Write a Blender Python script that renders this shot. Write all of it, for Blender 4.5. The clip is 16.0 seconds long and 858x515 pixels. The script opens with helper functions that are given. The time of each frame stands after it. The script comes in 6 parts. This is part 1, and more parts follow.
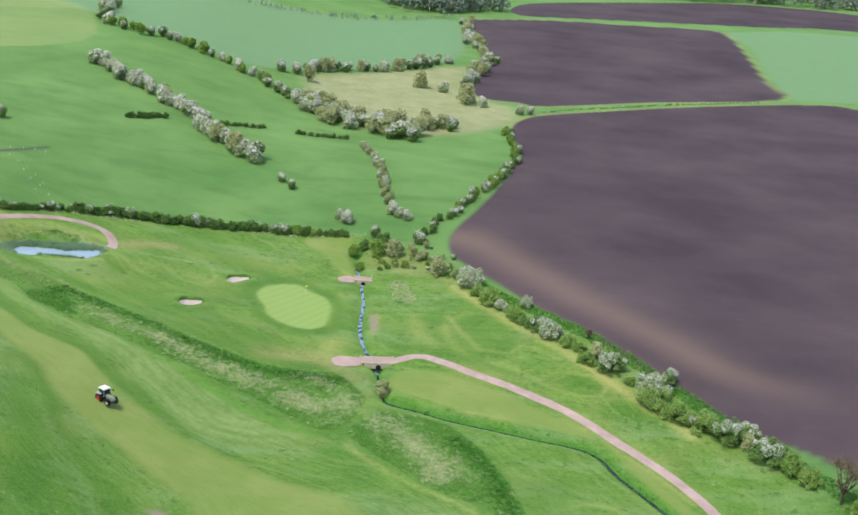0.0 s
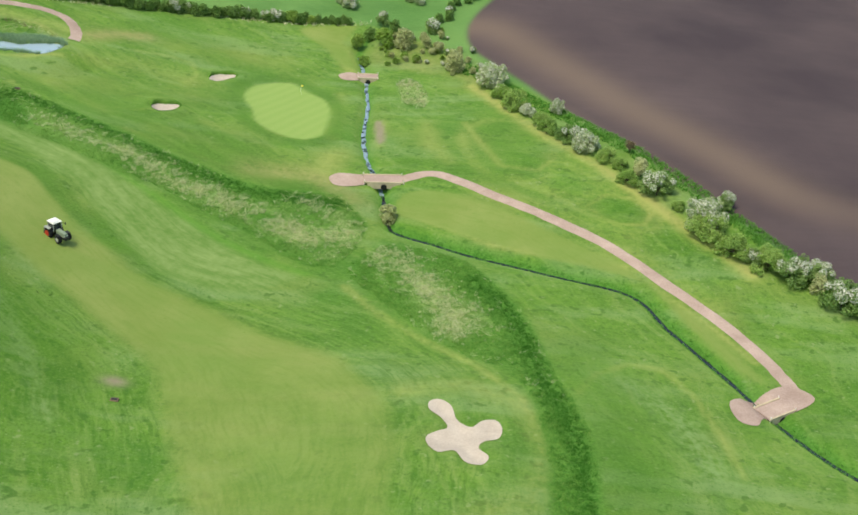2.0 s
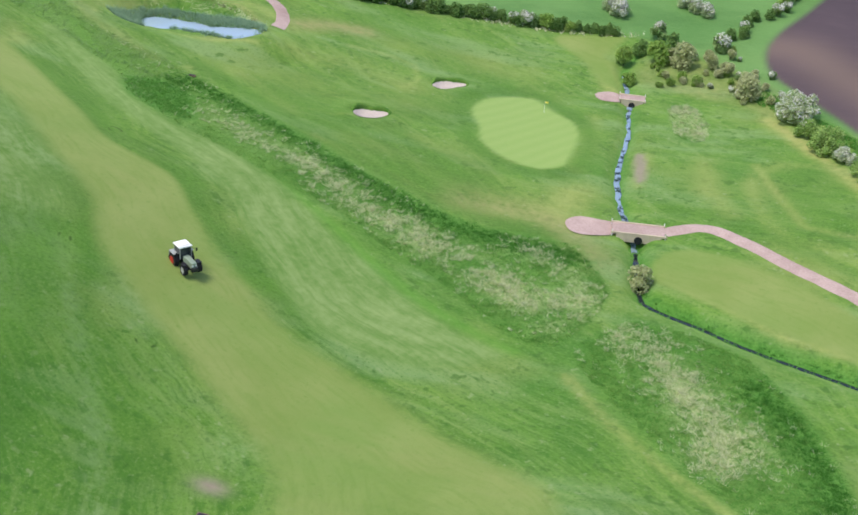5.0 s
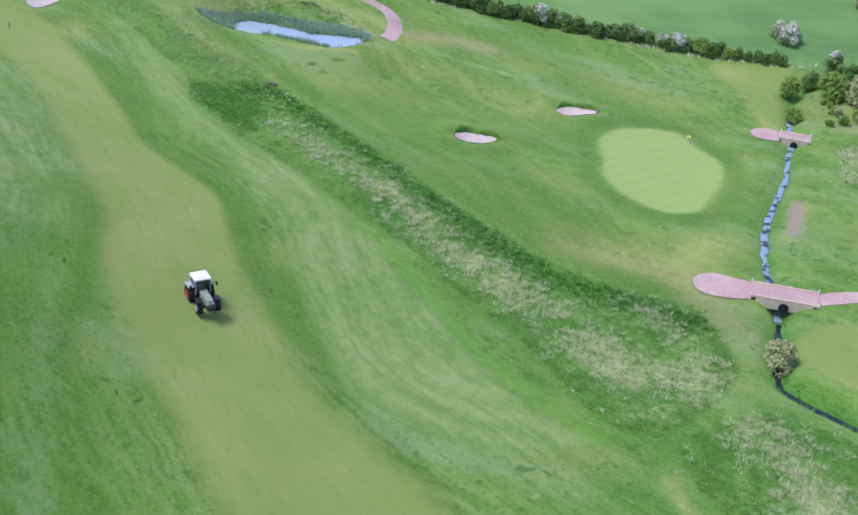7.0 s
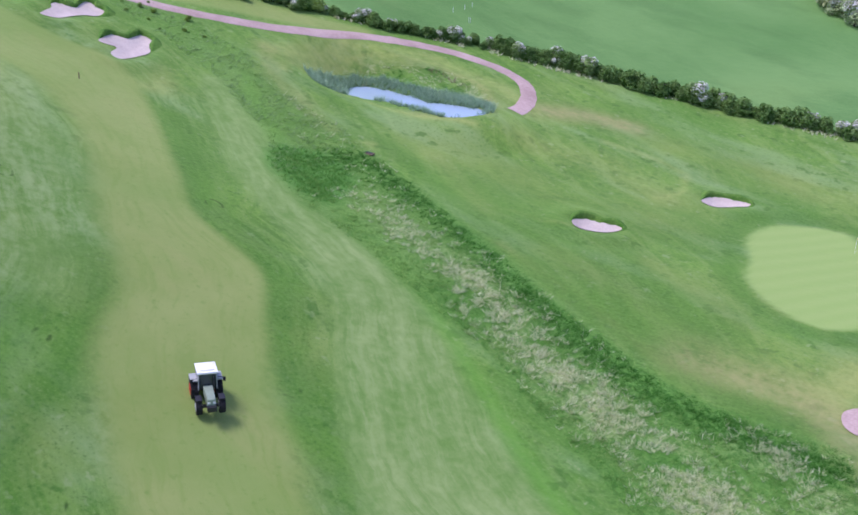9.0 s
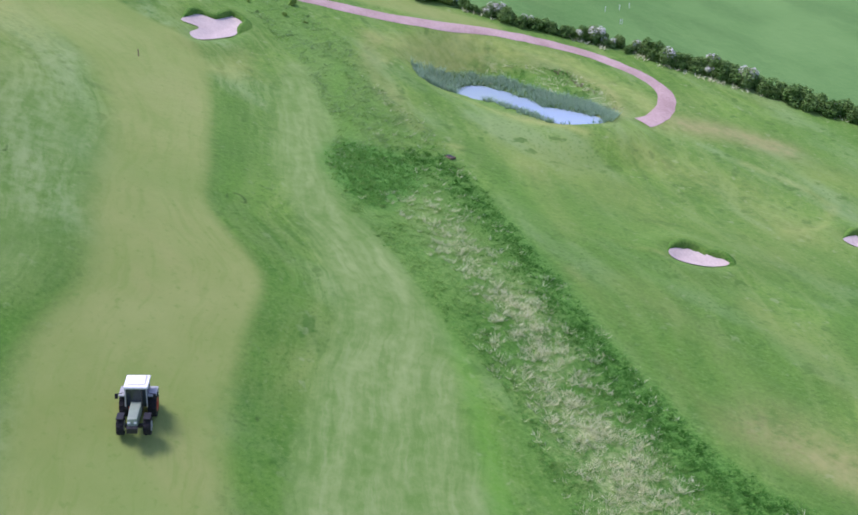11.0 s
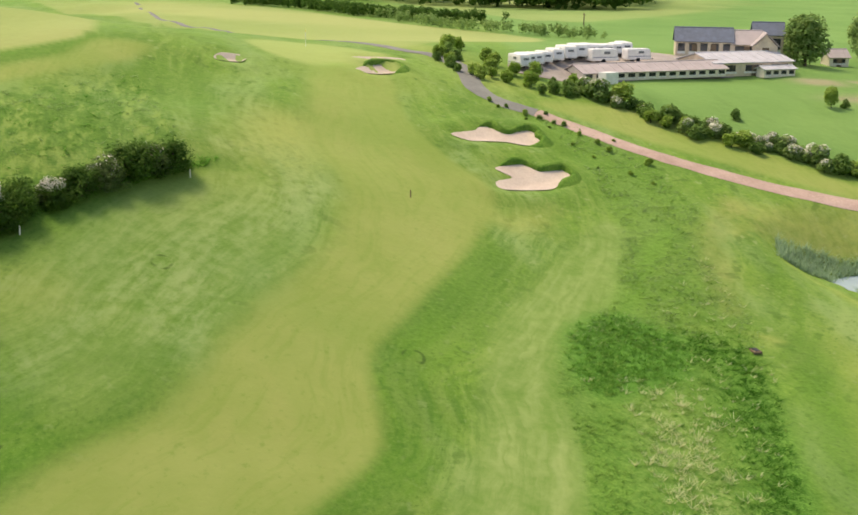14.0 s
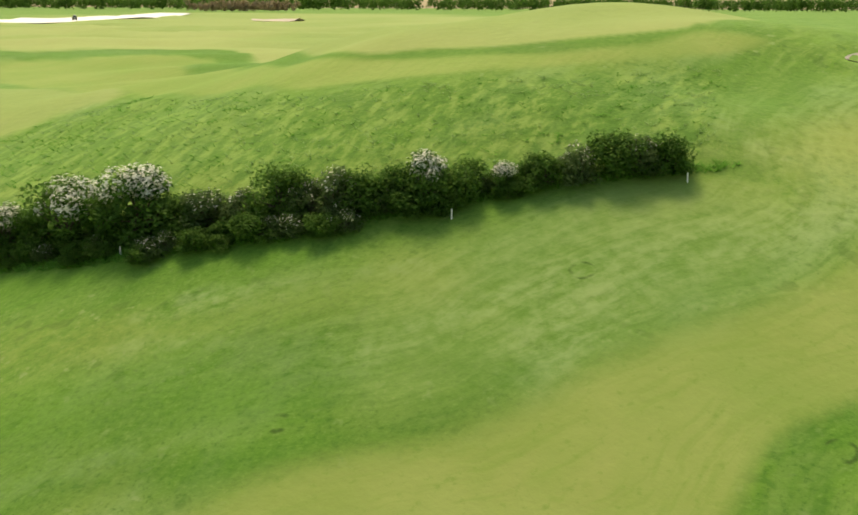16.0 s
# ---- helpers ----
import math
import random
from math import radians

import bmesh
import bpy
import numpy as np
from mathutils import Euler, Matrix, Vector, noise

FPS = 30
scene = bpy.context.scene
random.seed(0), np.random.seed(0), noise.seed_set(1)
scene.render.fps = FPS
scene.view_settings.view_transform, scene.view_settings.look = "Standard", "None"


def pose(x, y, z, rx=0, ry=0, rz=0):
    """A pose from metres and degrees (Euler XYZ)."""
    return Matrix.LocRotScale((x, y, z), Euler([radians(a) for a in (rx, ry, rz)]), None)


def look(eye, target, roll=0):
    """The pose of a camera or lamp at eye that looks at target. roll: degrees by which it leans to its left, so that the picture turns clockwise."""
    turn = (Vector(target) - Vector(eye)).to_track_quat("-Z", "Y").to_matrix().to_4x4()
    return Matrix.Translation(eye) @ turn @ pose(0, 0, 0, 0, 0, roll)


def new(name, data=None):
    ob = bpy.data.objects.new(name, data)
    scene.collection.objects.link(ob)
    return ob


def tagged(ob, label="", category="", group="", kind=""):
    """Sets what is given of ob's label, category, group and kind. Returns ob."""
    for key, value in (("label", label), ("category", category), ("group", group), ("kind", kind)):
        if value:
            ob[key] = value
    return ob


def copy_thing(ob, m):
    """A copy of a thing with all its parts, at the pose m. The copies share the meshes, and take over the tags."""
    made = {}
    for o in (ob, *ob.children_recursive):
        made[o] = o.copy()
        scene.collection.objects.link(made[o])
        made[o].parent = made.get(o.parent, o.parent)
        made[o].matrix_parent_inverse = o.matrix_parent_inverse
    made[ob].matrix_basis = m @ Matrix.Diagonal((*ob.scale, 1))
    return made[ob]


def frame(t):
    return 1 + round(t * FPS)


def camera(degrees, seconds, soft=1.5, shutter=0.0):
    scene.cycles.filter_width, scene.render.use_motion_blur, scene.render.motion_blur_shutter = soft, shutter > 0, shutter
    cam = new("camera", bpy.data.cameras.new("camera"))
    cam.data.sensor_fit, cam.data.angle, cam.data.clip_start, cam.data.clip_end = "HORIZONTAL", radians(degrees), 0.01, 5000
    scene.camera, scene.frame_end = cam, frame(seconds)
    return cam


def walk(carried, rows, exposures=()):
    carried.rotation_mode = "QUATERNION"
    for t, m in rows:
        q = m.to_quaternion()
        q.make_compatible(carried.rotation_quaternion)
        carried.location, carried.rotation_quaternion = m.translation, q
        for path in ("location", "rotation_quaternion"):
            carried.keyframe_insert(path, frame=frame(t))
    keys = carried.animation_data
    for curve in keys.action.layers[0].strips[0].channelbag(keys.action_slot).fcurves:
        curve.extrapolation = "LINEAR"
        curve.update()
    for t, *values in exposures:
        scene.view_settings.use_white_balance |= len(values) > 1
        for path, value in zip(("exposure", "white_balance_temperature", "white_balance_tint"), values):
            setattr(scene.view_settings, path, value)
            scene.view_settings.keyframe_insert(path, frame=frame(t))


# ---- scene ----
import itertools

cam = camera(39.27, 16.0, 1.7)
PATH = [
    (0.0, pose(-2.22, 1.01, 101.47, 71.944, -4.314, 1.042)),
    (0.5, pose(-2.64, 11.13, 100.09, 70.303, -4.329, 1.164)),
    (1.0, pose(-2.61, 21.11, 98.62, 67.659, -4.364, 1.277)),
    (1.5, pose(-1.82, 31.01, 96.94, 63.094, -4.339, 1.653)),
    (2.0, pose(-2.24, 39.75, 94.96, 60.931, -4.293, 1.838)),
    (2.5, pose(-3.45, 47.74, 91.79, 61.018, -4.382, 1.817)),
    (3.0, pose(-4.51, 55.29, 88.48, 61.106, -4.380, 2.068)),
    (3.5, pose(-5.26, 63.89, 84.49, 61.217, -4.330, 3.807)),
    (4.0, pose(-5.58, 72.54, 79.99, 61.411, -4.154, 6.233)),
    (4.5, pose(-5.28, 81.53, 74.98, 61.717, -4.013, 9.924)),
    (5.0, pose(-3.88, 90.41, 70.86, 62.051, -3.817, 15.149)),
    (5.2, pose(-3.25, 93.29, 69.44, 62.206, -3.838, 16.387)),
    (7.3, pose(-1.07, 120.96, 57.96, 64.153, -3.229, 25.226)),
    (7.5, pose(-0.79, 123.00, 57.20, 64.859, -3.165, 26.040)),
    (8.0, pose(-1.14, 129.25, 54.77, 66.308, -3.053, 28.904)),
    (8.5, pose(-0.79, 134.83, 52.96, 67.092, -2.899, 31.007)),
    (9.0, pose(-0.17, 140.96, 51.31, 67.218, -2.875, 34.165)),
    (9.5, pose(0.96, 147.32, 49.56, 67.267, -2.608, 37.745)),
    (9.7, pose(1.41, 149.92, 48.89, 67.296, -2.512, 38.931)),
    (11.8, pose(6.63, 171.78, 44.82, 69.144, -2.051, 51.364)),
    (12.0, pose(6.80, 173.75, 44.13, 70.764, -1.948, 52.372)),
    (12.5, pose(6.55, 179.70, 42.15, 73.850, -1.586, 56.527)),
    (13.0, pose(5.72, 186.65, 39.98, 75.247, -1.209, 62.171)),
    (13.5, pose(4.91, 193.71, 38.78, 75.905, -1.076, 68.390)),
    (14.0, pose(2.93, 201.40, 37.42, 76.315, -0.786, 75.751)),
    (14.5, pose(-0.18, 209.30, 36.16, 76.569, -0.655, 84.589)),
    (15.0, pose(-4.35, 216.93, 34.67, 76.990, -0.496, 94.351)),
    (15.5, pose(-9.43, 223.44, 33.48, 77.355, -0.334, 104.218)),
    (16.0, pose(-17.16, 229.31, 31.68, 78.196, -0.225, 117.919)),
]
EXPOSURES = [(0.0, 0.42, 6350, 11), (0.5, 0.41, 6700, 4), (2.0, 0.4, 7300, 0), (3.5, 0.42, 6700, 2), (5.2, 0.43, 6200, 16), (7.5, 0.39, 5550, 32), (9.7, 0.43, 5550, 36), (12.0, 0.47, 5750, 36), (12.5, 0.53, 5700, 41), (13.0, 0.55, 6000, 34), (13.5, 0.57, 7600, 20), (14.0, 0.59, 8700, 13), (15.5, 0.53, 9500, 8), (16.0, 0.48, 9700, 2)]
walk(cam, PATH, EXPOSURES)

# ---- light ----
SUN_AZ = (-0.75, -0.66)
SUN_EL = 62.0
world = bpy.data.worlds.new("world")
scene.world = world
world.use_nodes = True
wn = world.node_tree
sky = wn.nodes.new("ShaderNodeTexSky")
sky.sky_type = "NISHITA"
sky.sun_disc = False
sky.sun_elevation = radians(SUN_EL)
sky.sun_rotation = math.atan2(SUN_AZ[0], SUN_AZ[1])
sky.air_density, sky.dust_density, sky.ozone_density = 1.0, 2.0, 1.0
wn.nodes["Background"].inputs["Strength"].default_value = 0.15
wn.links.new(sky.outputs["Color"], wn.nodes["Background"].inputs["Color"])
sun_data = bpy.data.lights.new("sun", "SUN")
sun_data.energy, sun_data.angle, sun_data.color = 2.1, radians(16.0), (1.0, 0.93, 0.8)
sun = new("sun", sun_data)
sun.matrix_world = look((SUN_AZ[0] * 100, SUN_AZ[1] * 100, 200 + math.tan(radians(SUN_EL)) * 100), (0, 0, 200))


# ---- materials ----
class Nodes:
    """Short hand for building a node material."""

    def __init__(self, name):
        self.m = bpy.data.materials.new(name)
        self.m.use_nodes = True
        self.t = self.m.node_tree
        self.b = self.t.nodes["Principled BSDF"]

    def add(self, kind, **ins):
        n = self.t.nodes.new(kind)
        for k, v in ins.items():
            self.put(n.inputs[k.replace("_", " ")], v)
        return n

    def put(self, socket, v):
        if hasattr(v, "is_linked"):
            self.t.links.new(v, socket)
        else:
            socket.default_value = v

    def coords(self):
        return self.t.nodes.new("ShaderNodeNewGeometry").outputs["Position"]

    def local(self):
        return self.t.nodes.new("ShaderNodeTexCoord").outputs["Object"]

    def noise(self, vec, scale, detail=3.0, rough=0.55, stretch=None):
        if stretch:
            mp = self.add("ShaderNodeMapping", Vector=vec, Rotation=(0, 0, stretch[0]), Scale=(stretch[1], 1, 1))
            vec = mp.outputs["Vector"]
        n = self.add("ShaderNodeTexNoise", Vector=vec, Scale=scale, Detail=detail, Roughness=rough)
        return n.outputs["Fac"]

    def ramp(self, fac, lo, hi):
        n = self.add("ShaderNodeMapRange", Value=fac)
        n.inputs["From Min"].default_value, n.inputs["From Max"].default_value = lo, hi
        return n.outputs["Result"]

    def mix(self, fac, a, b):
        n = self.t.nodes.new("ShaderNodeMix")
        n.data_type = "RGBA"
        self.put(n.inputs[0], fac)
        for s, v in ((n.inputs[6], a), (n.inputs[7], b)):
            self.put(s, (*v, 1) if isinstance(v, tuple) and len(v) == 3 else v)
        return n.outputs[2]

    def math(self, op, a, b=0.0):
        n = self.t.nodes.new("ShaderNodeMath")
        n.operation = op
        self.put(n.inputs[0], a)
        self.put(n.inputs[1], b)
        return n.outputs[0]

    def attr(self, name):
        n = self.t.nodes.new("ShaderNodeAttribute")
        n.attribute_name = name
        return n.outputs["Fac"]

    def bump(self, height, strength, dist):
        n = self.add("ShaderNodeBump", Height=height, Strength=strength, Distance=dist)
        self.put(self.b.inputs["Normal"], n.outputs["Normal"])

    def done(self, colour, rough=0.8, metal=0.0, spec=0.3):
        self.put(self.b.inputs["Base Color"], (*colour, 1) if isinstance(colour, tuple) and len(colour) == 3 else colour)
        self.put(self.b.inputs["Roughness"], rough)
        self.put(self.b.inputs["Metallic"], metal)
        self.put(self.b.inputs["Specular IOR Level"], spec)
        return self.m


def plain(name, c, rough=0.6, metal=0.0, vary=0.15, scale=1.5, bump=0.0, spec=0.3):
    """Painted, cast or woven surface with broad and fine variation."""
    n = Nodes(name)
    p = n.local()
    big, small = n.noise(p, scale, 3.0), n.noise(p, scale * 9, 2.0)
    f = n.math("ADD", n.math("MULTIPLY", big, 0.65), n.math("MULTIPLY", small, 0.35))
    lo, hi = tuple(v * (1 - vary) for v in c), tuple(min(1, v * (1 + vary)) for v in c)
    col = n.mix(n.ramp(f, 0.3, 0.7), lo, hi)
    if bump:
        n.bump(small, 0.5, bump)
    return n.done(col, rough, metal, spec)


def leafy(name, dark, light, rough=0.6, spec=0.25):
    """Leaves: each leaf and each plant a little different."""
    n = Nodes(name)
    g = n.t.nodes.new("ShaderNodeNewGeometry")
    o = n.t.nodes.new("ShaderNodeObjectInfo")
    f = n.math("ADD", n.math("MULTIPLY", g.outputs["Random Per Island"], 0.6), n.math("MULTIPLY", o.outputs["Random"], 0.4))
    col = n.mix(f, dark, light)
    m = n.done(col, rough, 0.0, spec)
    thin = n.add("ShaderNodeBsdfTranslucent", Color=col)
    both = n.add("ShaderNodeMixShader", Fac=0.48)
    n.t.links.new(n.b.outputs["BSDF"], both.inputs[1])
    n.t.links.new(thin.outputs["BSDF"], both.inputs[2])
    n.t.links.new(both.outputs["Shader"], n.t.nodes["Material Output"].inputs["Surface"])
    return m


def turf_material():
    n = Nodes("turf")
    p = n.coords()
    broad, mid, fine = n.noise(p, 0.018, 4.0), n.noise(p, 0.11, 4.0, 0.6), n.noise(p, 0.9, 4.0, 0.65)
    streak = n.noise(p, 0.35, 4.0, 0.6, (radians(-35), 0.22))
    tuft = n.noise(p, 2.6, 3.0, 0.7)
    mixf = n.math("ADD", n.math("MULTIPLY", mid, 0.5), n.math("MULTIPLY", fine, 0.5))
    # semi-rough, the ground state of the course, with mowing lines along the fairways
    lane = n.attr("lane")
    xyz = n.t.nodes.new("ShaderNodeSeparateXYZ")
    n.put(xyz.inputs[0], p)
    comb = n.add("ShaderNodeCombineXYZ", X=n.math("MULTIPLY", n.math("ADD", lane, n.math("MULTIPLY", n.noise(p, 0.05, 2.0), 14.0)), 0.6), Y=n.math("MULTIPLY", xyz.outputs["X"], 0.035), Z=n.math("MULTIPLY", xyz.outputs["Y"], 0.035))
    lines = n.noise(comb.outputs["Vector"], 1.0, 3.0, 0.55)
    soft = n.noise(p, 0.06, 3.0, 0.5)
    swath = n.add("ShaderNodeCombineXYZ", X=n.math("MULTIPLY", n.math("ADD", lane, n.math("MULTIPLY", mid, 3.0)), 1.7), Y=n.math("MULTIPLY", xyz.outputs["X"], 0.16), Z=n.math("MULTIPLY", xyz.outputs["Y"], 0.16))
    thin = n.noise(swath.outputs["Vector"], 1.0, 4.0, 0.62)
    semi = n.mix(n.ramp(mixf, 0.36, 0.64), (0.047, 0.142, 0.014), (0.136, 0.262, 0.038))
    semi = n.mix(n.math("MULTIPLY", n.ramp(lines, 0.5, 0.66), 0.4), semi, (0.215, 0.3, 0.085))
    semi = n.mix(n.math("MULTIPLY", n.ramp(lines, 0.46, 0.32), 0.45), semi, (0.038, 0.125, 0.014))
    semi = n.mix(n.math("MULTIPLY", n.ramp(streak, 0.5, 0.7), 0.3), semi, (0.2, 0.29, 0.11))
    semi = n.mix(n.math("MULTIPLY", n.ramp(broad, 0.5, 0.62), 0.6), semi, (0.048, 0.165, 0.02))
    semi = n.mix(n.math("MULTIPLY", n.ramp(soft, 0.52, 0.68), 0.5), semi, (0.2, 0.265, 0.07))
    semi = n.mix(n.math("MULTIPLY", n.ramp(n.noise(p, 0.11, 4.0, 0.6, (radians(-48), 0.3)), 0.52, 0.66), 0.5), semi, (0.215, 0.315, 0.135))
    semi = n.mix(n.math("MULTIPLY", n.ramp(tuft, 0.55, 0.7), 0.5), semi, (0.21, 0.28, 0.1))
    semi = n.mix(n.math("MULTIPLY", n.ramp(tuft, 0.45, 0.3), 0.7), semi, (0.036, 0.108, 0.013))
    weed = n.noise(p, 0.5, 2.0, 0.6)
    semi = n.mix(n.math("MULTIPLY", n.ramp(weed, 0.6, 0.68), 0.7), semi, (0.034, 0.11, 0.014))
    semi = n.mix(n.math("MULTIPLY", n.ramp(n.noise(p, 0.8, 2.0, 0.6), 0.64, 0.72), 0.6), semi, (0.23, 0.3, 0.13))
    mown = n.math("MULTIPLY", n.ramp(lane, 32.0, 12.0), n.ramp(n.noise(p, 0.07, 3.0, 0.6), 0.36, 0.6))
    semi = n.mix(n.math("MULTIPLY", n.ramp(thin, 0.5, 0.36), n.math("MULTIPLY", mown, 0.55)), semi, (0.034, 0.12, 0.012))
    semi = n.mix(n.math("MULTIPLY", n.ramp(thin, 0.52, 0.66), n.math("MULTIPLY", mown, 0.36)), semi, (0.205, 0.3, 0.09))
    wisp = n.math("ADD", n.math("MULTIPLY", thin, 0.3), n.math("MULTIPLY", fine, 0.7))
    # pale wisps of turf, with sheen and haze put into the colour
    semi = n.mix(n.math("MULTIPLY", n.attr("pale"), n.ramp(wisp, 0.4, 0.6)), semi, (0.232, 0.33, 0.15))
    semi = n.mix(n.math("MULTIPLY", n.attr("yellow"), n.ramp(n.math("ADD", n.math("MULTIPLY", soft, 0.6), n.math("MULTIPLY", fine, 0.4)), 0.3, 0.6)), semi, (0.35, 0.36, 0.115))
    deep = n.math("ADD", n.math("MULTIPLY", tuft, 0.5), n.math("MULTIPLY", mid, 0.5))
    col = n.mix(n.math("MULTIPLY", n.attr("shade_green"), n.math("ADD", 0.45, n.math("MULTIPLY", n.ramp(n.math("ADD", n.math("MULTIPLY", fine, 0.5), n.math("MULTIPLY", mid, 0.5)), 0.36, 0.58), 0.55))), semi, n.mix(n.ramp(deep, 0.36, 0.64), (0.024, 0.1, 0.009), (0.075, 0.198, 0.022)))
    slope = n.noise(p, 0.9, 4.0, 0.68, (radians(62), 0.28))
    col = n.mix(n.math("MULTIPLY", n.attr("slope"), n.ramp(slope, 0.5, 0.62)), col, (0.19, 0.285, 0.07))
    col = n.mix(n.math("MULTIPLY", n.attr("slope"), n.ramp(slope, 0.49, 0.38)), col, (0.034, 0.12, 0.014))
    # pale mown band with stripes along it
    stripe = n.math("SINE", n.math("ADD", n.math("MULTIPLY", n.attr("band"), 1.9), n.math("MULTIPLY", mid, 5.0)))
    cut = n.mix(n.ramp(n.math("ADD", n.math("MULTIPLY", stripe, 0.045), mixf), 0.33, 0.67), (0.1, 0.205, 0.038), (0.222, 0.308, 0.104))
    cut = n.mix(n.math("MULTIPLY", n.ramp(thin, 0.5, 0.36), 0.36), cut, (0.07, 0.17, 0.024))
    cut = n.mix(n.math("MULTIPLY", n.ramp(thin, 0.54, 0.68), 0.32), cut, (0.27, 0.345, 0.14))
    col = n.mix(n.attr("cut"), col, cut)
    col = n.mix(n.attr("edge_green"), col, n.mix(fine, (0.085, 0.255, 0.022), (0.125, 0.315, 0.036)))
    # pasture and crops
    field = n.mix(n.ramp(n.noise(p, 0.03, 4.0, 0.6), 0.35, 0.65), (0.066, 0.178, 0.044), (0.125, 0.252, 0.075))
    field = n.mix(n.math("MULTIPLY", n.ramp(n.noise(p, 0.12, 4.0, 0.6, (radians(-37), 0.4)), 0.5, 0.66), 0.5), field, (0.04, 0.125, 0.032))
    field = n.mix(n.math("MULTIPLY", n.ramp(n.noise(p, 0.025, 3.0, 0.6), 0.56, 0.7), 0.4), field, (0.17, 0.28, 0.08))
    field = n.mix(n.math("MULTIPLY", n.ramp(tuft, 0.5, 0.72), 0.3), field, (0.16, 0.27, 0.09))
    col = n.mix(n.attr("field"), col, field)
    # far crops; the teal cast of haze is put into their colour
    col = n.mix(n.attr("crop"), col, n.mix(mid, (0.112, 0.222, 0.122), (0.15, 0.268, 0.15)))
    col = n.mix(n.attr("straw"), col, n.mix(mixf, (0.25, 0.29, 0.1), (0.37, 0.37, 0.17)))
    scrub = n.mix(n.ramp(mixf, 0.35, 0.65), (0.2, 0.21, 0.09), (0.4, 0.37, 0.23))
    col = n.mix(n.attr("scrub"), col, scrub)
    # mown cuts
    fair = n.mix(n.ramp(n.math("ADD", n.math("MULTIPLY", broad, 0.5), n.math("MULTIPLY", mid, 0.5)), 0.38, 0.62), (0.172, 0.242, 0.056), (0.254, 0.298, 0.096))
    fair = n.mix(n.math("MULTIPLY", n.ramp(n.noise(p, 0.045, 3.0, 0.55), 0.46, 0.62), 0.4), fair, (0.14, 0.25, 0.052))
    fair = n.mix(n.math("MULTIPLY", n.ramp(n.noise(p, 0.16, 4.0, 0.6, (radians(-40), 0.2)), 0.52, 0.66), 0.35), fair, (0.27, 0.285, 0.1))
    fair = n.mix(n.math("MULTIPLY", fine, 0.25), fair, (0.16, 0.24, 0.045))
    fair = n.mix(n.math("MULTIPLY", n.ramp(thin, 0.5, 0.36), 0.3), fair, (0.13, 0.225, 0.038))
    fair = n.mix(n.math("MULTIPLY", n.ramp(n.noise(p, 1.6, 3.0, 0.6), 0.6, 0.72), 0.4), fair, (0.1, 0.2, 0.03))
    edge = n.math("MULTIPLY", n.math("SUBTRACT", n.math("ADD", n.math("MULTIPLY", mid, 0.6), n.math("MULTIPLY", fine, 0.4)), 0.5), 0.9)
    cut_edge = n.math("MULTIPLY", n.attr("fairway"), n.math("SUBTRACT", 1.0, n.attr("fairway")))
    col = n.mix(n.math("ADD", n.attr("fairway"), n.math("MULTIPLY", n.math("MULTIPLY", cut_edge, 4.0), edge)), col, fair)
    mow = n.t.nodes.new("ShaderNodeTexWave")
    n.put(mow.inputs["Vector"], n.add("ShaderNodeMapping", Vector=p, Rotation=(0, 0, radians(28))).outputs["Vector"])
    mow.inputs["Scale"].default_value, mow.inputs["Distortion"].default_value = 0.13, 0.4
    green = n.mix(n.math("MULTIPLY", mow.outputs["Fac"], 0.7), (0.24, 0.35, 0.095), (0.272, 0.372, 0.112))
    col = n.mix(n.attr("green"), col, green)
    # long rough: dark bottoms and straw-coloured heads
    long_a = n.mix(n.ramp(n.math("ADD", n.math("MULTIPLY", mid, 0.4), n.math("MULTIPLY", tuft, 0.6)), 0.38, 0.64), (0.04, 0.145, 0.016), (0.115, 0.25, 0.04))
    long_a = n.mix(n.math("MULTIPLY", n.attr("seed"), n.math("MULTIPLY", n.ramp(mid, 0.36, 0.56), n.ramp(tuft, 0.34, 0.58))), long_a, (0.36, 0.39, 0.19))
    col = n.mix(n.attr("rough"), col, long_a)
    col = n.mix(n.math("MULTIPLY", n.attr("shade_green"), n.math("MULTIPLY", n.attr("rough"), 0.8)), col, n.mix(n.ramp(tuft, 0.36, 0.62), (0.03, 0.13, 0.014), (0.085, 0.245, 0.036)))
    col = n.mix(n.attr("lush"), col, n.mix(n.ramp(tuft, 0.35, 0.65), (0.035, 0.145, 0.018), (0.075, 0.24, 0.034)))
    # bunker lips: long grass, its colour darkened for the shade on the face
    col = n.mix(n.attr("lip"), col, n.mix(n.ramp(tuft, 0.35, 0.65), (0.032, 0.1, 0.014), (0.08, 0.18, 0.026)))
    # worn and bare
    col = n.mix(n.math("MULTIPLY", n.attr("dry"), n.ramp(mixf, 0.3, 0.6)), col, (0.33, 0.27, 0.13))
    col = n.mix(n.attr("bare"), col, n.mix(mixf, (0.17, 0.135, 0.1), (0.38, 0.31, 0.25)))
    # dark fairy rings in the grass
    for rx, ry, rr in ((-77.2, 221.0, 0.75), (-68.3, 193.0, 0.6), (-54.8, 206.0, 0.8), (-54.8, 184.8, 1.0), (-85.7, 203.8, 0.7)):
        far = n.t.nodes.new("ShaderNodeVectorMath")
        far.operation = "DISTANCE"
        flat_p = n.add("ShaderNodeCombineXYZ", X=xyz.outputs["X"], Y=xyz.outputs["Y"])
        n.put(far.inputs[0], flat_p.outputs["Vector"])
        far.inputs[1].default_value = (rx, ry, 0)
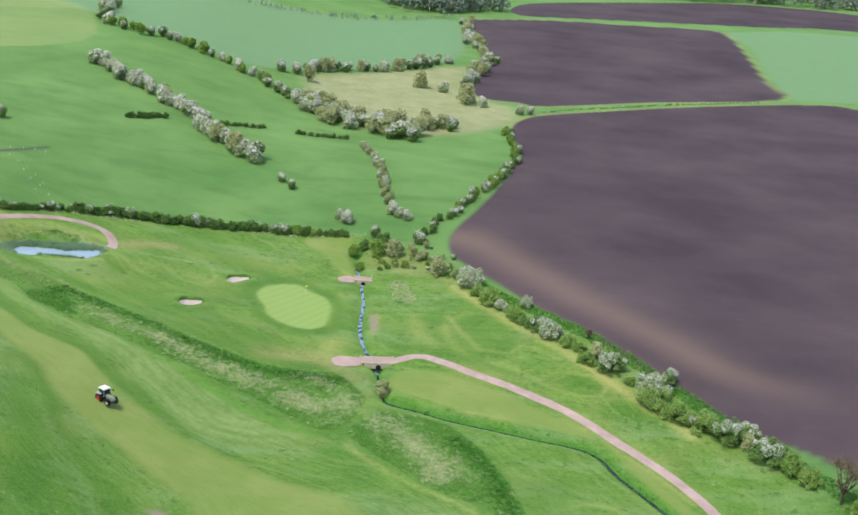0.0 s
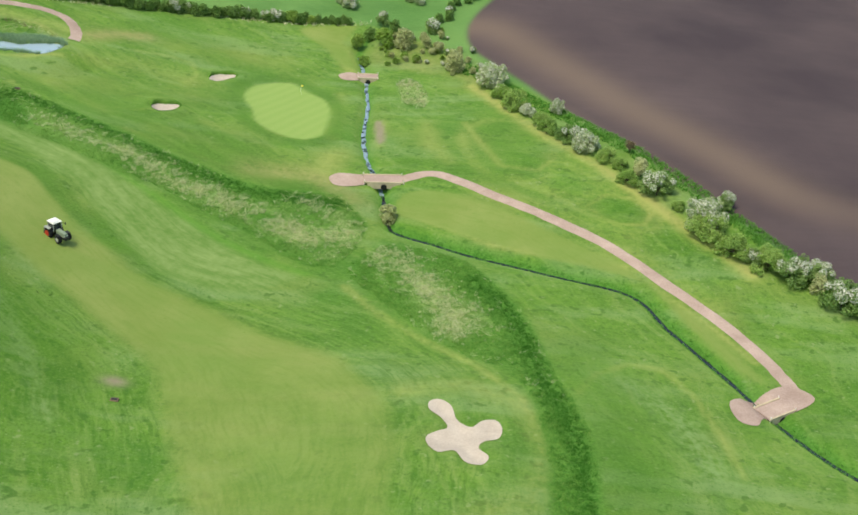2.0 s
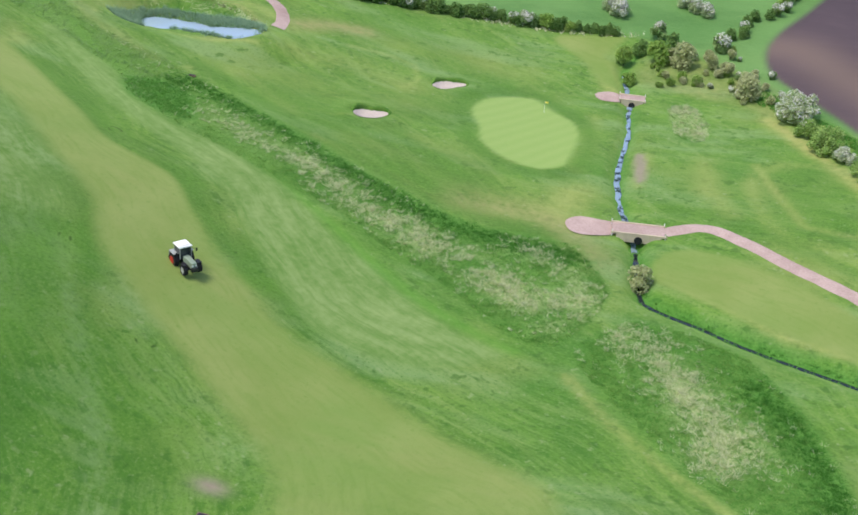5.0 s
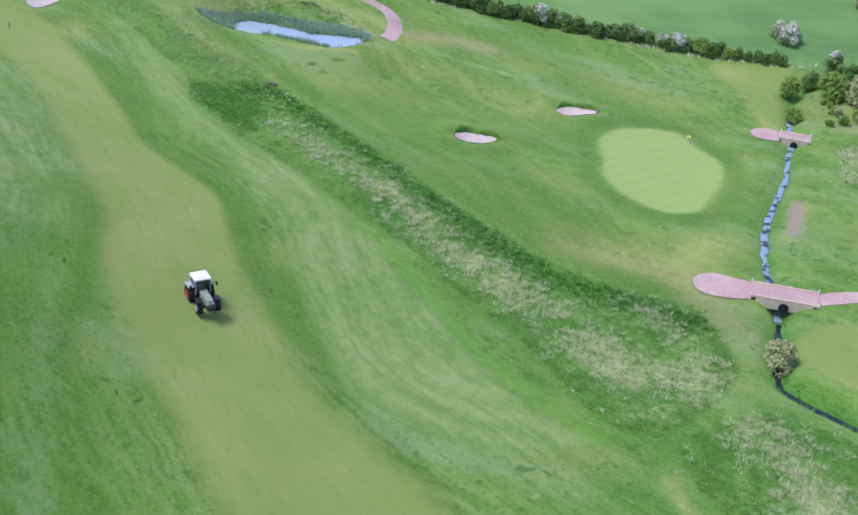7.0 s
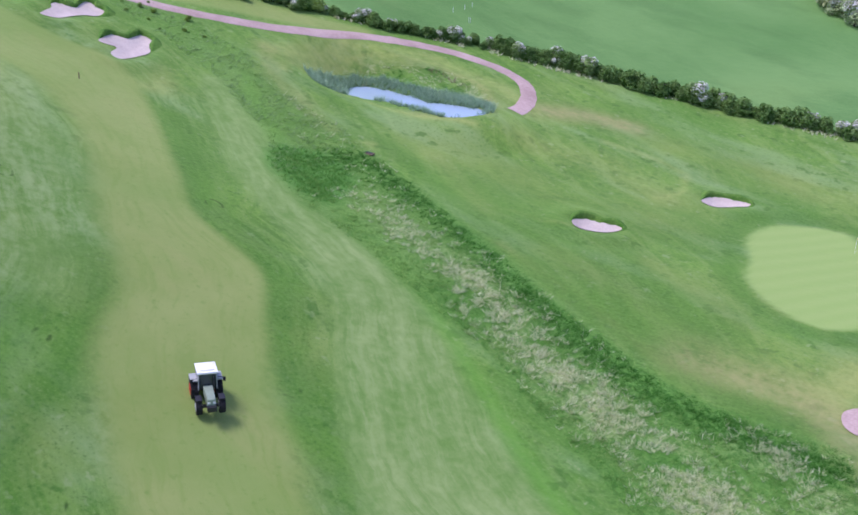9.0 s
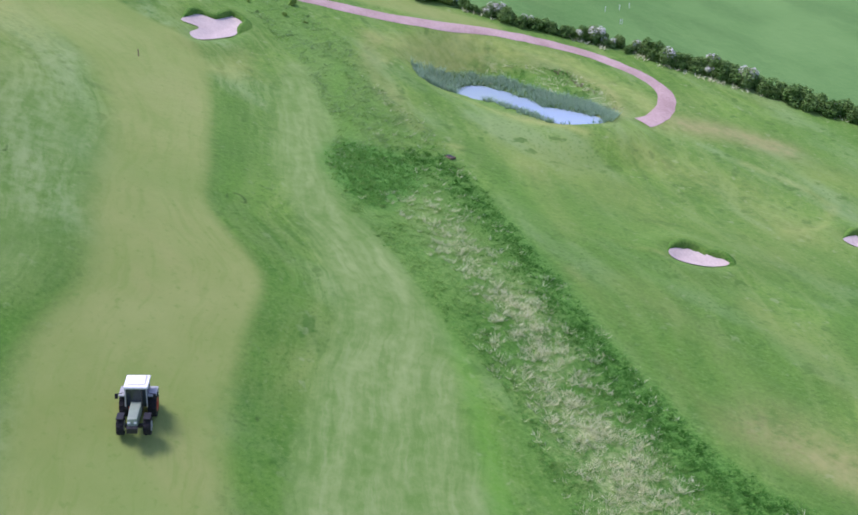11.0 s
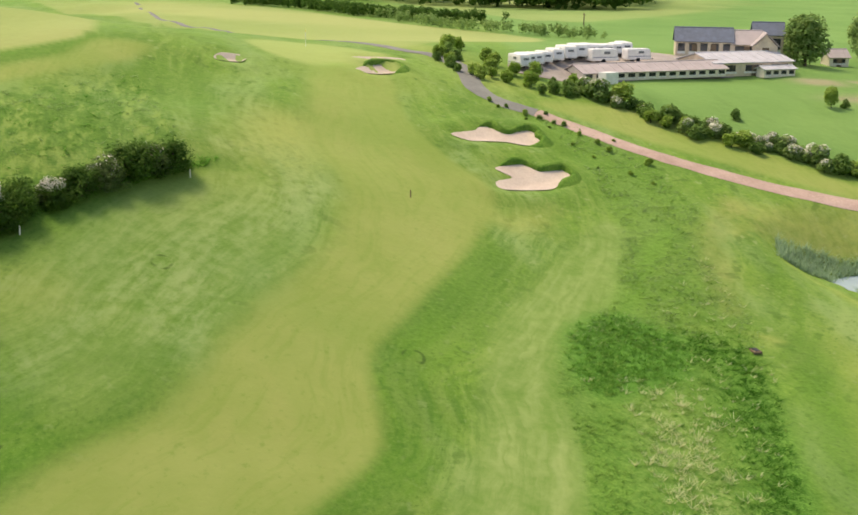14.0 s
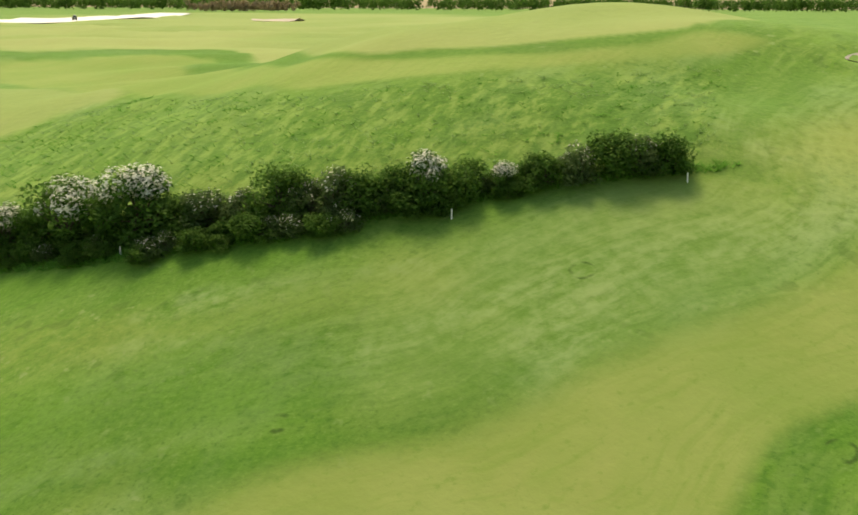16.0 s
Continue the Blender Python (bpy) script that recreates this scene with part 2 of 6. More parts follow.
        off = n.math("ABSOLUTE", n.math("SUBTRACT", n.math("ADD", far.outputs["Value"], n.math("MULTIPLY", fine, 0.5)), rr + 0.25))
        band = n.math("MULTIPLY", n.ramp(off, 0.2, 0.06), n.ramp(n.noise(p, 0.8, 1.0), 0.46, 0.58))
        col = n.mix(n.math("MULTIPLY", band, 0.85), col, (0.022, 0.065, 0.01))
    # ploughed land
    soil = n.mix(n.ramp(n.noise(p, 0.02, 5.0, 0.6), 0.35, 0.68), (0.064, 0.048, 0.056), (0.119, 0.089, 0.093))
    fur = n.noise(p, 0.9, 3.0, 0.6, (radians(33), 0.06))
    soil = n.mix(n.math("MULTIPLY", fur, 0.35), soil, (0.048, 0.037, 0.045))
    soil = n.mix(n.attr("chalk"), soil, (0.185, 0.135, 0.108))
    col = n.mix(n.attr("plough"), col, soil)
    h = n.math("ADD", n.math("MULTIPLY", fine, 0.6), n.math("MULTIPLY", tuft, n.math("ADD", 0.15, n.math("MULTIPLY", n.attr("rough"), 0.8))))
    n.bump(h, 0.5, 0.3)
    n.put(n.b.inputs["Sheen Weight"], n.math("MULTIPLY", n.math("SUBTRACT", 1.0, n.attr("plough")), 0.36))
    n.b.inputs["Sheen Roughness"].default_value = 0.5
    n.b.inputs["Sheen Tint"].default_value = (0.72, 1.0, 0.26, 1.0)
    return n.done(col, 0.9, 0.0, 0.12)


def lip_material():
    n = Nodes("turf_lip")
    p = n.coords()
    f = n.math("ADD", n.math("MULTIPLY", n.noise(p, 0.8, 3.0), 0.5), n.math("MULTIPLY", n.noise(p, 4.0, 3.0, 0.7), 0.5))
    n.bump(n.noise(p, 5.0, 3.0), 0.6, 0.12)
    return n.done(n.mix(n.ramp(f, 0.36, 0.64), (0.05, 0.15, 0.018), (0.15, 0.27, 0.05)), 0.9, 0.0, 0.12)


def sand_material():
    n = Nodes("bunker_sand")
    p = n.coords()
    f = n.math("ADD", n.math("MULTIPLY", n.noise(p, 0.4, 3.0), 0.5), n.math("MULTIPLY", n.noise(p, 5.0, 3.0), 0.5))
    rake = n.noise(p, 2.2, 2.0, 0.5, (0.6, 0.15))
    n.bump(rake, 0.4, 0.08)
    return n.done(n.mix(n.ramp(f, 0.35, 0.65), (0.47, 0.395, 0.34), (0.62, 0.54, 0.47)), 0.95, 0.0, 0.1)


def path_material():
    n = Nodes("path_gravel")
    p = n.coords()
    f = n.math("ADD", n.math("MULTIPLY", n.noise(p, 0.25, 4.0), 0.6), n.math("MULTIPLY", n.noise(p, 4.0, 3.0), 0.4))
    n.bump(n.noise(p, 8.0, 2.0), 0.4, 0.03)
    return n.done(n.mix(n.ramp(f, 0.36, 0.64), (0.36, 0.26, 0.225), (0.52, 0.395, 0.35)), 0.95, 0.0, 0.12)


def water_material(name, base, broken=False):
    n = Nodes(name)
    p = n.coords()
    n.bump(n.noise(p, 1.2, 3.0), 0.08, 0.1)
    col = n.mix(n.noise(p, 0.15, 2.0), tuple(v * 0.8 for v in base), base)
    if broken:
        col = n.mix(n.ramp(n.noise(p, 0.7, 3.0, 0.6), 0.5, 0.6), col, (0.03, 0.05, 0.03))
    return n.done(col, 0.08, 0.0, 0.6)


M_TURF, M_SAND, M_PATH, M_LIP = turf_material(), sand_material(), path_material(), lip_material()
# pale blue bases: sky reflection put into the water's own colour
M_POND, M_STREAM = water_material("pond_water", (0.36, 0.48, 0.58)), water_material("stream_water", (0.26, 0.36, 0.45), True)
M_DITCH = water_material("ditch_water", (0.02, 0.03, 0.035))
M_ASPHALT = plain("asphalt", (0.2, 0.208, 0.2), 0.95, 0, 0.2, 0.4, 0.02)
M_YARD = plain("yard_gravel", (0.33, 0.3, 0.28), 0.95, 0, 0.2, 0.3, 0.02)
M_TIMBER = plain("sleeper_timber", (0.52, 0.44, 0.31), 0.85, 0, 0.2, 1.0, 0.01)
M_CONCRETE = plain("concrete", (0.42, 0.4, 0.37), 0.9, 0, 0.18, 0.8, 0.01)
M_PIPE = plain("pipe_black", (0.015, 0.015, 0.017), 0.6)
M_HAW = leafy("hawthorn_leaves", (0.16, 0.29, 0.08), (0.36, 0.49, 0.19), 0.75, 0.1)
M_DARK = leafy("hedge_leaves", (0.038, 0.105, 0.017), (0.13, 0.25, 0.052), 0.75, 0.1)
M_FRESH = leafy("spring_leaves", (0.2, 0.35, 0.06), (0.4, 0.54, 0.15), 0.75, 0.1)
M_SPRING = leafy("hedge_spring_leaves", (0.2, 0.36, 0.08), (0.46, 0.6, 0.2), 0.75, 0.1)
M_GREYLEAF = leafy("dull_hedge_leaves", (0.05, 0.1, 0.03), (0.16, 0.24, 0.09), 0.75, 0.1)
M_WILLOW = leafy("willow_leaves", (0.4, 0.45, 0.2), (0.6, 0.62, 0.36), 0.75, 0.1)
M_MAY = leafy("hawthorn_in_flower", (0.27, 0.38, 0.16), (0.52, 0.6, 0.34), 0.75, 0.1)
# distance haze put into the leaf colour: paler and greyer
M_FARLEAF = leafy("distant_leaves", (0.26, 0.33, 0.24), (0.46, 0.52, 0.4), 0.75, 0.1)
M_BLOSSOM = leafy("may_blossom", (0.78, 0.76, 0.7), (0.9, 0.89, 0.85), 0.75, 0.1)
M_BARK = plain("bark", (0.1, 0.08, 0.06), 0.95, 0, 0.3, 3.0, 0.02)
M_TWIG = leafy("bare_twigs", (0.2, 0.15, 0.09), (0.34, 0.27, 0.17))
M_STRAW = leafy("straw_grass", (0.55, 0.6, 0.3), (0.9, 0.9, 0.66), 0.9, 0.1)
M_BLADE = leafy("long_grass", (0.12, 0.3, 0.045), (0.3, 0.47, 0.13), 0.9, 0.1)
M_REED = leafy("reeds", (0.22, 0.36, 0.22), (0.46, 0.62, 0.42), 0.75, 0.1)
M_LUSH = leafy("lush_grass", (0.06, 0.215, 0.028), (0.18, 0.41, 0.08), 0.9, 0.1)
M_RANK = leafy("rank_grass", (0.04, 0.17, 0.02), (0.13, 0.34, 0.055), 0.9, 0.1)
M_TUSSOCK = leafy("tussock_grass", (0.17, 0.31, 0.1), (0.36, 0.5, 0.22), 0.9, 0.1)
M_MID = leafy("field_hedge_leaves", (0.085, 0.195, 0.042), (0.28, 0.43, 0.13), 0.75, 0.1)
M_DRYREED = leafy("dead_reeds", (0.12, 0.09, 0.06), (0.3, 0.25, 0.15), 0.9, 0.1)


# ---- building blocks ----
def part(name, bm, material, parent, label=""):
    """One mesh part, linked under its thing."""
    me = bpy.data.meshes.new(name)
    bm.to_mesh(me)
    bm.free()
    me.materials.append(material)
    ob = new(name, me)
    ob.parent = parent
    if label:
        ob["label"] = label
    return ob


def sheet(name, verts, faces, material, parent=None, smooth_shade=True):
    me = bpy.data.meshes.new(name)
    me.from_pydata([tuple(map(float, v)) for v in verts], [], [tuple(map(int, q)) for q in faces])
    if smooth_shade:
        me.polygons.foreach_set("use_smooth", [True] * len(me.polygons))
    me.materials.append(material)
    ob = new(name, me)
    ob.parent = parent
    return ob


def root(name, x, y, z, turn=0.0, scale=1.0):
    ob = new(name)
    ob.empty_display_size = 0.3
    ob.location, ob.rotation_euler, ob.scale = (x, y, z), (0, 0, turn), (scale, scale, scale)
    return ob


def box(bm, cx, cy, cz, sx, sy, sz, bevel=0.0, turn=0.0):
    """A bevelled block, centred."""
    m = Matrix.Translation((cx, cy, cz)) @ Matrix.Rotation(turn, 4, "Z") @ Matrix.Diagonal((sx, sy, sz, 1))
    r = bmesh.ops.create_cube(bm, size=1.0, matrix=m)
    if bevel:
        es = list({e for v in r["verts"] for e in v.link_edges})
        bmesh.ops.bevel(bm, geom=es, offset=bevel, segments=2, affect="EDGES", profile=0.7)
    return bm


def rod(bm, a, b, r0, r1=None, seg=8):
    """A tapered round bar from a to b."""
    a, b = Vector(a), Vector(b)
    d = b - a
    m = Matrix.Translation((a + b) / 2) @ d.to_track_quat("Z", "Y").to_matrix().to_4x4()
    bmesh.ops.create_cone(bm, cap_ends=True, segments=seg, radius1=r0, radius2=r0 if r1 is None else r1, depth=d.length, matrix=m)
    return bm


def smooth(line, n=4, closed=True):
    """Round a coarse outline off."""
    p = np.array(line, float)
    k, out = len(p), []
    for i in range(k if closed else k - 1):
        a, b, c, d = (p[(i + j) % k] if closed else p[min(max(i + j, 0), k - 1)] for j in (-1, 0, 1, 2))
        for t in np.arange(n) / n:
            out.append(0.5 * (2 * b + (c - a) * t + (2 * a - 5 * b + 4 * c - d) * t * t + (3 * b - a - 3 * c + d) * t ** 3))
    if not closed:
        out.append(p[-1])
    return np.array(out)


def dist_poly(x, y, poly):
    """Signed distance to an outline, positive inside."""
    x, y = np.asarray(x, float), np.asarray(y, float)
    best, inside = np.full(x.shape, 1e9), np.zeros(x.shape, bool)
    q = np.roll(poly, -1, axis=0)
    for (ax, ay), (bx, by) in zip(poly, q):
        dx, dy = bx - ax, by - ay
        t = np.clip(((x - ax) * dx + (y - ay) * dy) / (dx * dx + dy * dy + 1e-9), 0, 1)
        best = np.minimum(best, (x - ax - t * dx) ** 2 + (y - ay - t * dy) ** 2)
        if ay != by:
            inside ^= ((ay > y) != (by > y)) & (x < ax + (y - ay) * dx / dy)
    return np.where(inside, 1, -1) * np.sqrt(best)


def dist_line(x, y, line):
    x, y = np.asarray(x, float), np.asarray(y, float)
    best = np.full(x.shape, 1e9)
    for (ax, ay), (bx, by) in zip(line[:-1], line[1:]):
        dx, dy = bx - ax, by - ay
        t = np.clip(((x - ax) * dx + (y - ay) * dy) / (dx * dx + dy * dy + 1e-9), 0, 1)
        best = np.minimum(best, (x - ax - t * dx) ** 2 + (y - ay - t * dy) ** 2)
    return np.sqrt(best)


def step(d, a, b):
    t = np.clip((d - a) / (b - a), 0, 1)
    return t * t * (3 - 2 * t)


def along(line, gap):
    """Points every gap metres on a line, with the heading there."""
    p = np.array(line, float)
    seg = np.hypot(*(p[1:] - p[:-1]).T)
    s = np.concatenate([[0], np.cumsum(seg)])
    at = np.arange(gap / 2, s[-1], gap)
    xs, ys = np.interp(at, s, p[:, 0]), np.interp(at, s, p[:, 1])
    return [(x, y, math.atan2(*(p[min(np.searchsorted(s, a), len(p) - 1)] - p[max(np.searchsorted(s, a) - 1, 0)])[::-1])) for x, y, a in zip(xs, ys, at)]


# ---- land ----
BUMPS_WEST = [(-170, 252, 2.1), (-170, 286, 0.6), (-170, 320, 0.5), (-136, 184, 6.6), (-136, 218, 2.2), (-136, 252, 1.4), (-136, 286, 0.7), (-136, 320, -0.5), (-102, 184, 8.2), (-102, 218, -3.0), (-102, 252, -1.4), (-102, 286, -1.0), (-102, 320, -0.7), (-68, 184, 1.5), (-68, 218, 1.8), (-68, 252, 0.7), (-68, 286, -0.1), (-68, 354, 0.8), (-68, 388, 2.5)]
BUMPS_EAST = [(-34, 150, -4.0), (-34, 184, -4.4), (-34, 218, -2.0), (-34, 252, -1.6), (-34, 286, -1.5), (-34, 320, -2.4), (-34, 354, 0.8), (-34, 388, 1.6), (0, 150, 4.4), (0, 184, 1.0), (0, 218, -2.0), (0, 252, 0.4), (0, 286, -2.5), (0, 320, -0.1), (0, 354, 3.4), (34, 150, 0.1), (34, 184, -3.2), (34, 218, -1.6), (34, 252, 1.3), (34, 286, 0.7), (34, 320, 2.1), (68, 184, -3.3), (68, 218, -0.1), (68, 252, 0.5)]


def terrain(x, y):
    """Height of the land: a hill to the west and gentle swells."""
    x = np.asarray(x, float)
    y = np.asarray(y, float)
    z = 3.0 + 20.0 / (1 + np.exp(np.clip((x + 100) / 22.0, -50, 50)))
    for bx, by, h in BUMPS_WEST + BUMPS_EAST:
        z = z + h * np.exp(-((x - bx) ** 2 + (y - by) ** 2) / 1800.0)
    return z

# ---- plan: outlines of cuts, sand, water and fields (metres) ----
FAIRWAY = smooth([(-135.6, 223.6), (-119.7, 219.9), (-110.4, 218.6), (-103, 220.1), (-96.2, 219.2), (-88.9, 216), (-79.3, 208.6), (-70.6, 203.2), (-64.3, 194.6), (-50.1, 184.8), (-38.1, 175.8), (-33.7, 165.8), (-26.3, 145.2), (-20, 123.5), (-2.2, 123.5), (-4, 144.4), (-3.5, 157.5), (-5.5, 169.5), (-13.2, 182.1), (-24.5, 187.5), (-33.2, 192.3), (-45.4, 197.1), (-54.5, 203.7), (-61.4, 210.5), (-67.6, 216.5), (-76.4, 217.6), (-83.2, 222.2), (-92, 228.3), (-96, 230.9), (-102.8, 234.9), (-107.5, 235.4), (-115.5, 232), (-123.2, 230.5), (-135.9, 231.5)])
FAIRWAY_2 = smooth([(-7.3, 229.9), (-5.7, 236.5), (-0.1, 238.2), (9.6, 233.6), (19.3, 226.4), (28.1, 219.7), (35.9, 211.7), (42.8, 201.6), (47.5, 192.6), (49.4, 186.6), (46.1, 189.7), (40.8, 200.6), (36, 211.2), (28.1, 215.4), (15.4, 218.9), (0.9, 225.4)])
HILL_LOW = [(-147.8, 87.3), (-138, 108), (-124, 134.8), (-114.6, 149), (-110.4, 161), (-105.9, 169), (-106, 177), (-106.5, 183), (-109.5, 189.5), (-115, 195), (-123.7, 202.9), (-128.9, 204.6)]
HILL_HIGH = [(-126.5, 199.5), (-120.1, 196.2), (-115.8, 192), (-113.2, 188.3), (-111.5, 180.3), (-112, 171.5), (-117.8, 160.5), (-136.8, 138.7), (-170, 104), (-182, 100), (-166.9, 66.9), (-160, 60)]
HILL_BACK = [(-129.4, 198.3), (-125.5, 197.2), (-119, 190.8), (-115.2, 185), (-114, 178), (-113.8, 169.9), (-127.6, 155), (-186, 106), (-205, 85), (-194.8, 70), (-182.9, 49.7)]
FAIRWAY_HILL = smooth(HILL_LOW + HILL_HIGH)
HILL_BANK = smooth(HILL_HIGH[:-1] + HILL_BACK[::-1])
TAN_TOP = smooth([(-157, 236), (-190, 226), (-236, 226), (-290, 213), (-302, 206), (-444, 172), (-430, 240), (-300, 269), (-232, 284), (-190, 262), (-170, 246)])
PALE_HILL = smooth([(-139, 97), (-137, 108), (-126, 131.6), (-117.5, 130), (-111.6, 126), (-105, 110), (-120, 90)])
HILL_SLOPE = smooth([(-112, 128), (-116, 134), (-120, 138), (-113, 149), (-108.6, 161), (-104.4, 170), (-104.6, 182), (-107.6, 189.5), (-113, 196), (-120, 203), (-108, 206), (-102, 207), (-94, 198), (-86, 184), (-83, 172), (-83, 140), (-95, 120)])
TAN_HILL = smooth([(-206, 25), (-260, -60), (-420, -215), (-700, -430), (-1000, -660), (-1300, -700), (-1000, -240), (-500, 60), (-330, 150), (-190, 200), (-150, 199), (-131, 199)] + HILL_BACK[1:])
FAR_GREEN = smooth([(-139.5, 217.7), (-135.6, 222.6), (-135.9, 231), (-140.9, 234.4), (-150, 231), (-153, 221.6), (-146.3, 216.6)])
GREEN = smooth([(-41.2, 273.5), (-40.1, 281.2), (-33.4, 285.8), (-29.2, 281.7), (-24.9, 278.1), (-23, 271.1), (-23, 262.5), (-23.5, 258.6), (-27, 256), (-32.4, 257.3), (-36.8, 261.4), (-38.6, 267.5)])
TEE = smooth([(-34.4, 314.1), (-32.5, 317.4), (-21.9, 319.5), (-24.3, 311.5), (-21.8, 304.8), (-19.4, 297.5), (-22.8, 298.8), (-27.1, 306.6)])
PATCH = smooth([(-10.3, 290.2), (-6.1, 291.6), (-2.7, 281.8), (-4.2, 275.6), (-8.4, 278.6)])
ROUGH_A = smooth([(-11.5, 223.2), (-14.4, 211.3), (-18.2, 208.6), (-23.5, 210.7), (-32.8, 217.8), (-41.7, 221.8), (-49.3, 225.6), (-58.2, 227.4), (-67.1, 229.9), (-74.9, 231.1), (-81.8, 234.5), (-87.8, 240.5), (-96.3, 244.6), (-103.4, 247.3), (-116.9, 247.8), (-126.3, 246.2), (-123.9, 251.2), (-117.3, 254.4), (-105.9, 257.3), (-95.8, 253.7), (-87.2, 253), (-76, 249.7), (-66.8, 246), (-58.3, 242.9), (-50.4, 239.5), (-42.7, 236.9), (-33.3, 234.3), (-23.8, 234.5), (-17.3, 234.3), (-13.6, 228.6)])
ROUGH_B = smooth([(-14.2, 209.9), (-10.6, 215), (-7.9, 218.3), (-1.2, 217.6), (6.1, 214), (12.4, 204.7), (15.8, 195), (18.4, 181.8), (21.7, 165.8), (21.1, 147.6), (19.5, 125.6), (14.5, 125.6), (15.2, 146.6), (15.4, 163.8), (12.5, 178.7), (6, 183.7), (-1.1, 190.8), (-7.9, 200), (-12.8, 206.3)])
LUSH = smooth([(-83.8, 236), (-85.6, 240.3), (-81.7, 244.4), (-76.6, 242.9), (-73.5, 237.4), (-72.9, 234.1), (-75.3, 232.6), (-80.1, 233.6)])
POND = smooth([(-97.2, 267.6), (-98.6, 269.8), (-98.9, 271.6), (-98.0, 273.1), (-95.8, 273.4), (-93.8, 273.7), (-91.6, 273.2), (-90.2, 273.6), (-88.2, 272.8), (-86.6, 272.5), (-84.9, 273.5), (-82.6, 274.0), (-80.8, 274.5), (-79.0, 274.2), (-78.2, 272.9), (-79.2, 270.6), (-80.4, 268.6), (-82.4, 267.9), (-84.6, 268.4), (-87, 268.6), (-89.4, 268.3), (-91.4, 268.7), (-93.6, 267.6), (-95.4, 267.9)])
REEDS = smooth([(-100.1, 259.3), (-101.9, 262.2), (-102.2, 269.6), (-100.1, 275.8), (-95.4, 280.4), (-90.2, 283.9), (-85.2, 284), (-81.4, 281), (-79.2, 276.1), (-79.9, 271), (-82.8, 267.2), (-90.5, 260.3), (-94.5, 258.5), (-97.8, 258.1)])
BUNKERS = {
    "three_lobed": [(-111.4, 237.6), (-112.5, 239.3), (-113.0, 241.2), (-111.9, 242.3), (-112.2, 243.8), (-112.6, 245.4), (-110.9, 245.7), (-109.6, 244.0), (-108.2, 242.6), (-107.5, 239.8), (-107.3, 237.0), (-108.7, 236.9), (-109.9, 238.9)],
    "long": [(-118.2, 234.8), (-119.2, 236.3), (-120.0, 237.9), (-121.1, 238.8), (-121.4, 240.1), (-120.4, 240.7), (-120.0, 241.7), (-120.7, 242.8), (-121.4, 244.4), (-120.6, 245.2), (-119.9, 244.7), (-118.9, 245.2), (-117.9, 244.3), (-117.6, 242.6), (-117.9, 240.8), (-117.6, 238.6), (-117.2, 236.4)],
    "greenside": [(-134.4, 227.7), (-137.3, 229.1), (-140.3, 233.1), (-138, 234.2), (-134.8, 231.1)],
    "small": [(-129.7, 211.4), (-132.5, 212.3), (-133.5, 215), (-130.7, 214.3)],
    "greenside_back": [(-140.5, 229.8), (-142.4, 228.8), (-144.8, 234.5), (-143.2, 235.6)],
    "round": [(-49.8, 278.8), (-49.9, 281.0), (-49.3, 282.5), (-48.0, 283.6), (-46.4, 284.2), (-44.6, 284.8), (-44.5, 283.4), (-45.6, 281.8), (-46.5, 280.2), (-47.9, 278.6)],
    "kidney": [(-57.1, 257.8), (-56.6, 259.7), (-55.5, 260.9), (-54.2, 261.1), (-53.0, 262.0), (-51.8, 261.9), (-51.8, 260.2), (-52.7, 258.1), (-54.6, 256.4), (-56.2, 256.4)],
    "cross": [(0.7, 169.4), (2.1, 170), (3.6, 168.2), (4.3, 164.6), (6.1, 163), (7.5, 164.8), (9.3, 165.3), (10.1, 163.3), (9.5, 160.8), (7.7, 159.8), (7, 158.2), (8.2, 156.4), (7.3, 154.5), (5.3, 154.9), (4, 157.2), (2, 156.7), (0.7, 158.2), (0.5, 160.2), (1.9, 161.6), (3.1, 162.6), (2.2, 165.1), (0.7, 167.2)],
    "hill_scrape": [(-600, -185), (-640, -190), (-690, -222), (-640, -225)],
}
BUNKERS = {k: smooth(v, 5) for k, v in BUNKERS.items()}
for k in ("round", "kidney"):
    BUNKERS[k] = BUNKERS[k].mean(0) + 0.88 * (BUNKERS[k] - BUNKERS[k].mean(0))
STREAM_UP = smooth([(-9.9, 239.2), (-11.7, 244.2), (-13.6, 250.8), (-15.1, 259.5), (-15.5, 268.6), (-15.5, 277.9), (-16.7, 286.9), (-17, 292.2), (-18.4, 298.6), (-19.9, 307.1), (-17.4, 317.2)], 5, False)
STREAM_DOWN = smooth([(-9.9, 239.2), (-8.1, 227.2), (-6, 223.7), (0.8, 220.8), (6.4, 218.2), (14.6, 215.6), (23.6, 213.1), (30.7, 210.9), (34.8, 207.6), (37.5, 201.1), (41.5, 194.2), (45.2, 187.3), (49.7, 177.1), (53.6, 170.1), (56.6, 165.5), (64, 155.2), (74.1, 141.3)], 5, False)
PATH_EAST = smooth([(-6.6, 242.2), (-1, 244.9), (5.2, 241), (10.2, 236.9), (19.8, 230.1), (29, 223), (37.4, 213.6), (44.9, 203.8), (50.2, 194.9), (52.8, 188.2), (54, 183.9)], 5, False)
PAD_EAST = smooth([(43.3, 180.2), (47.5, 182.6), (52.8, 186.2), (56.4, 183.5), (52.5, 179.4), (47.6, 176.9), (45.9, 174.3), (43.4, 175.2)])
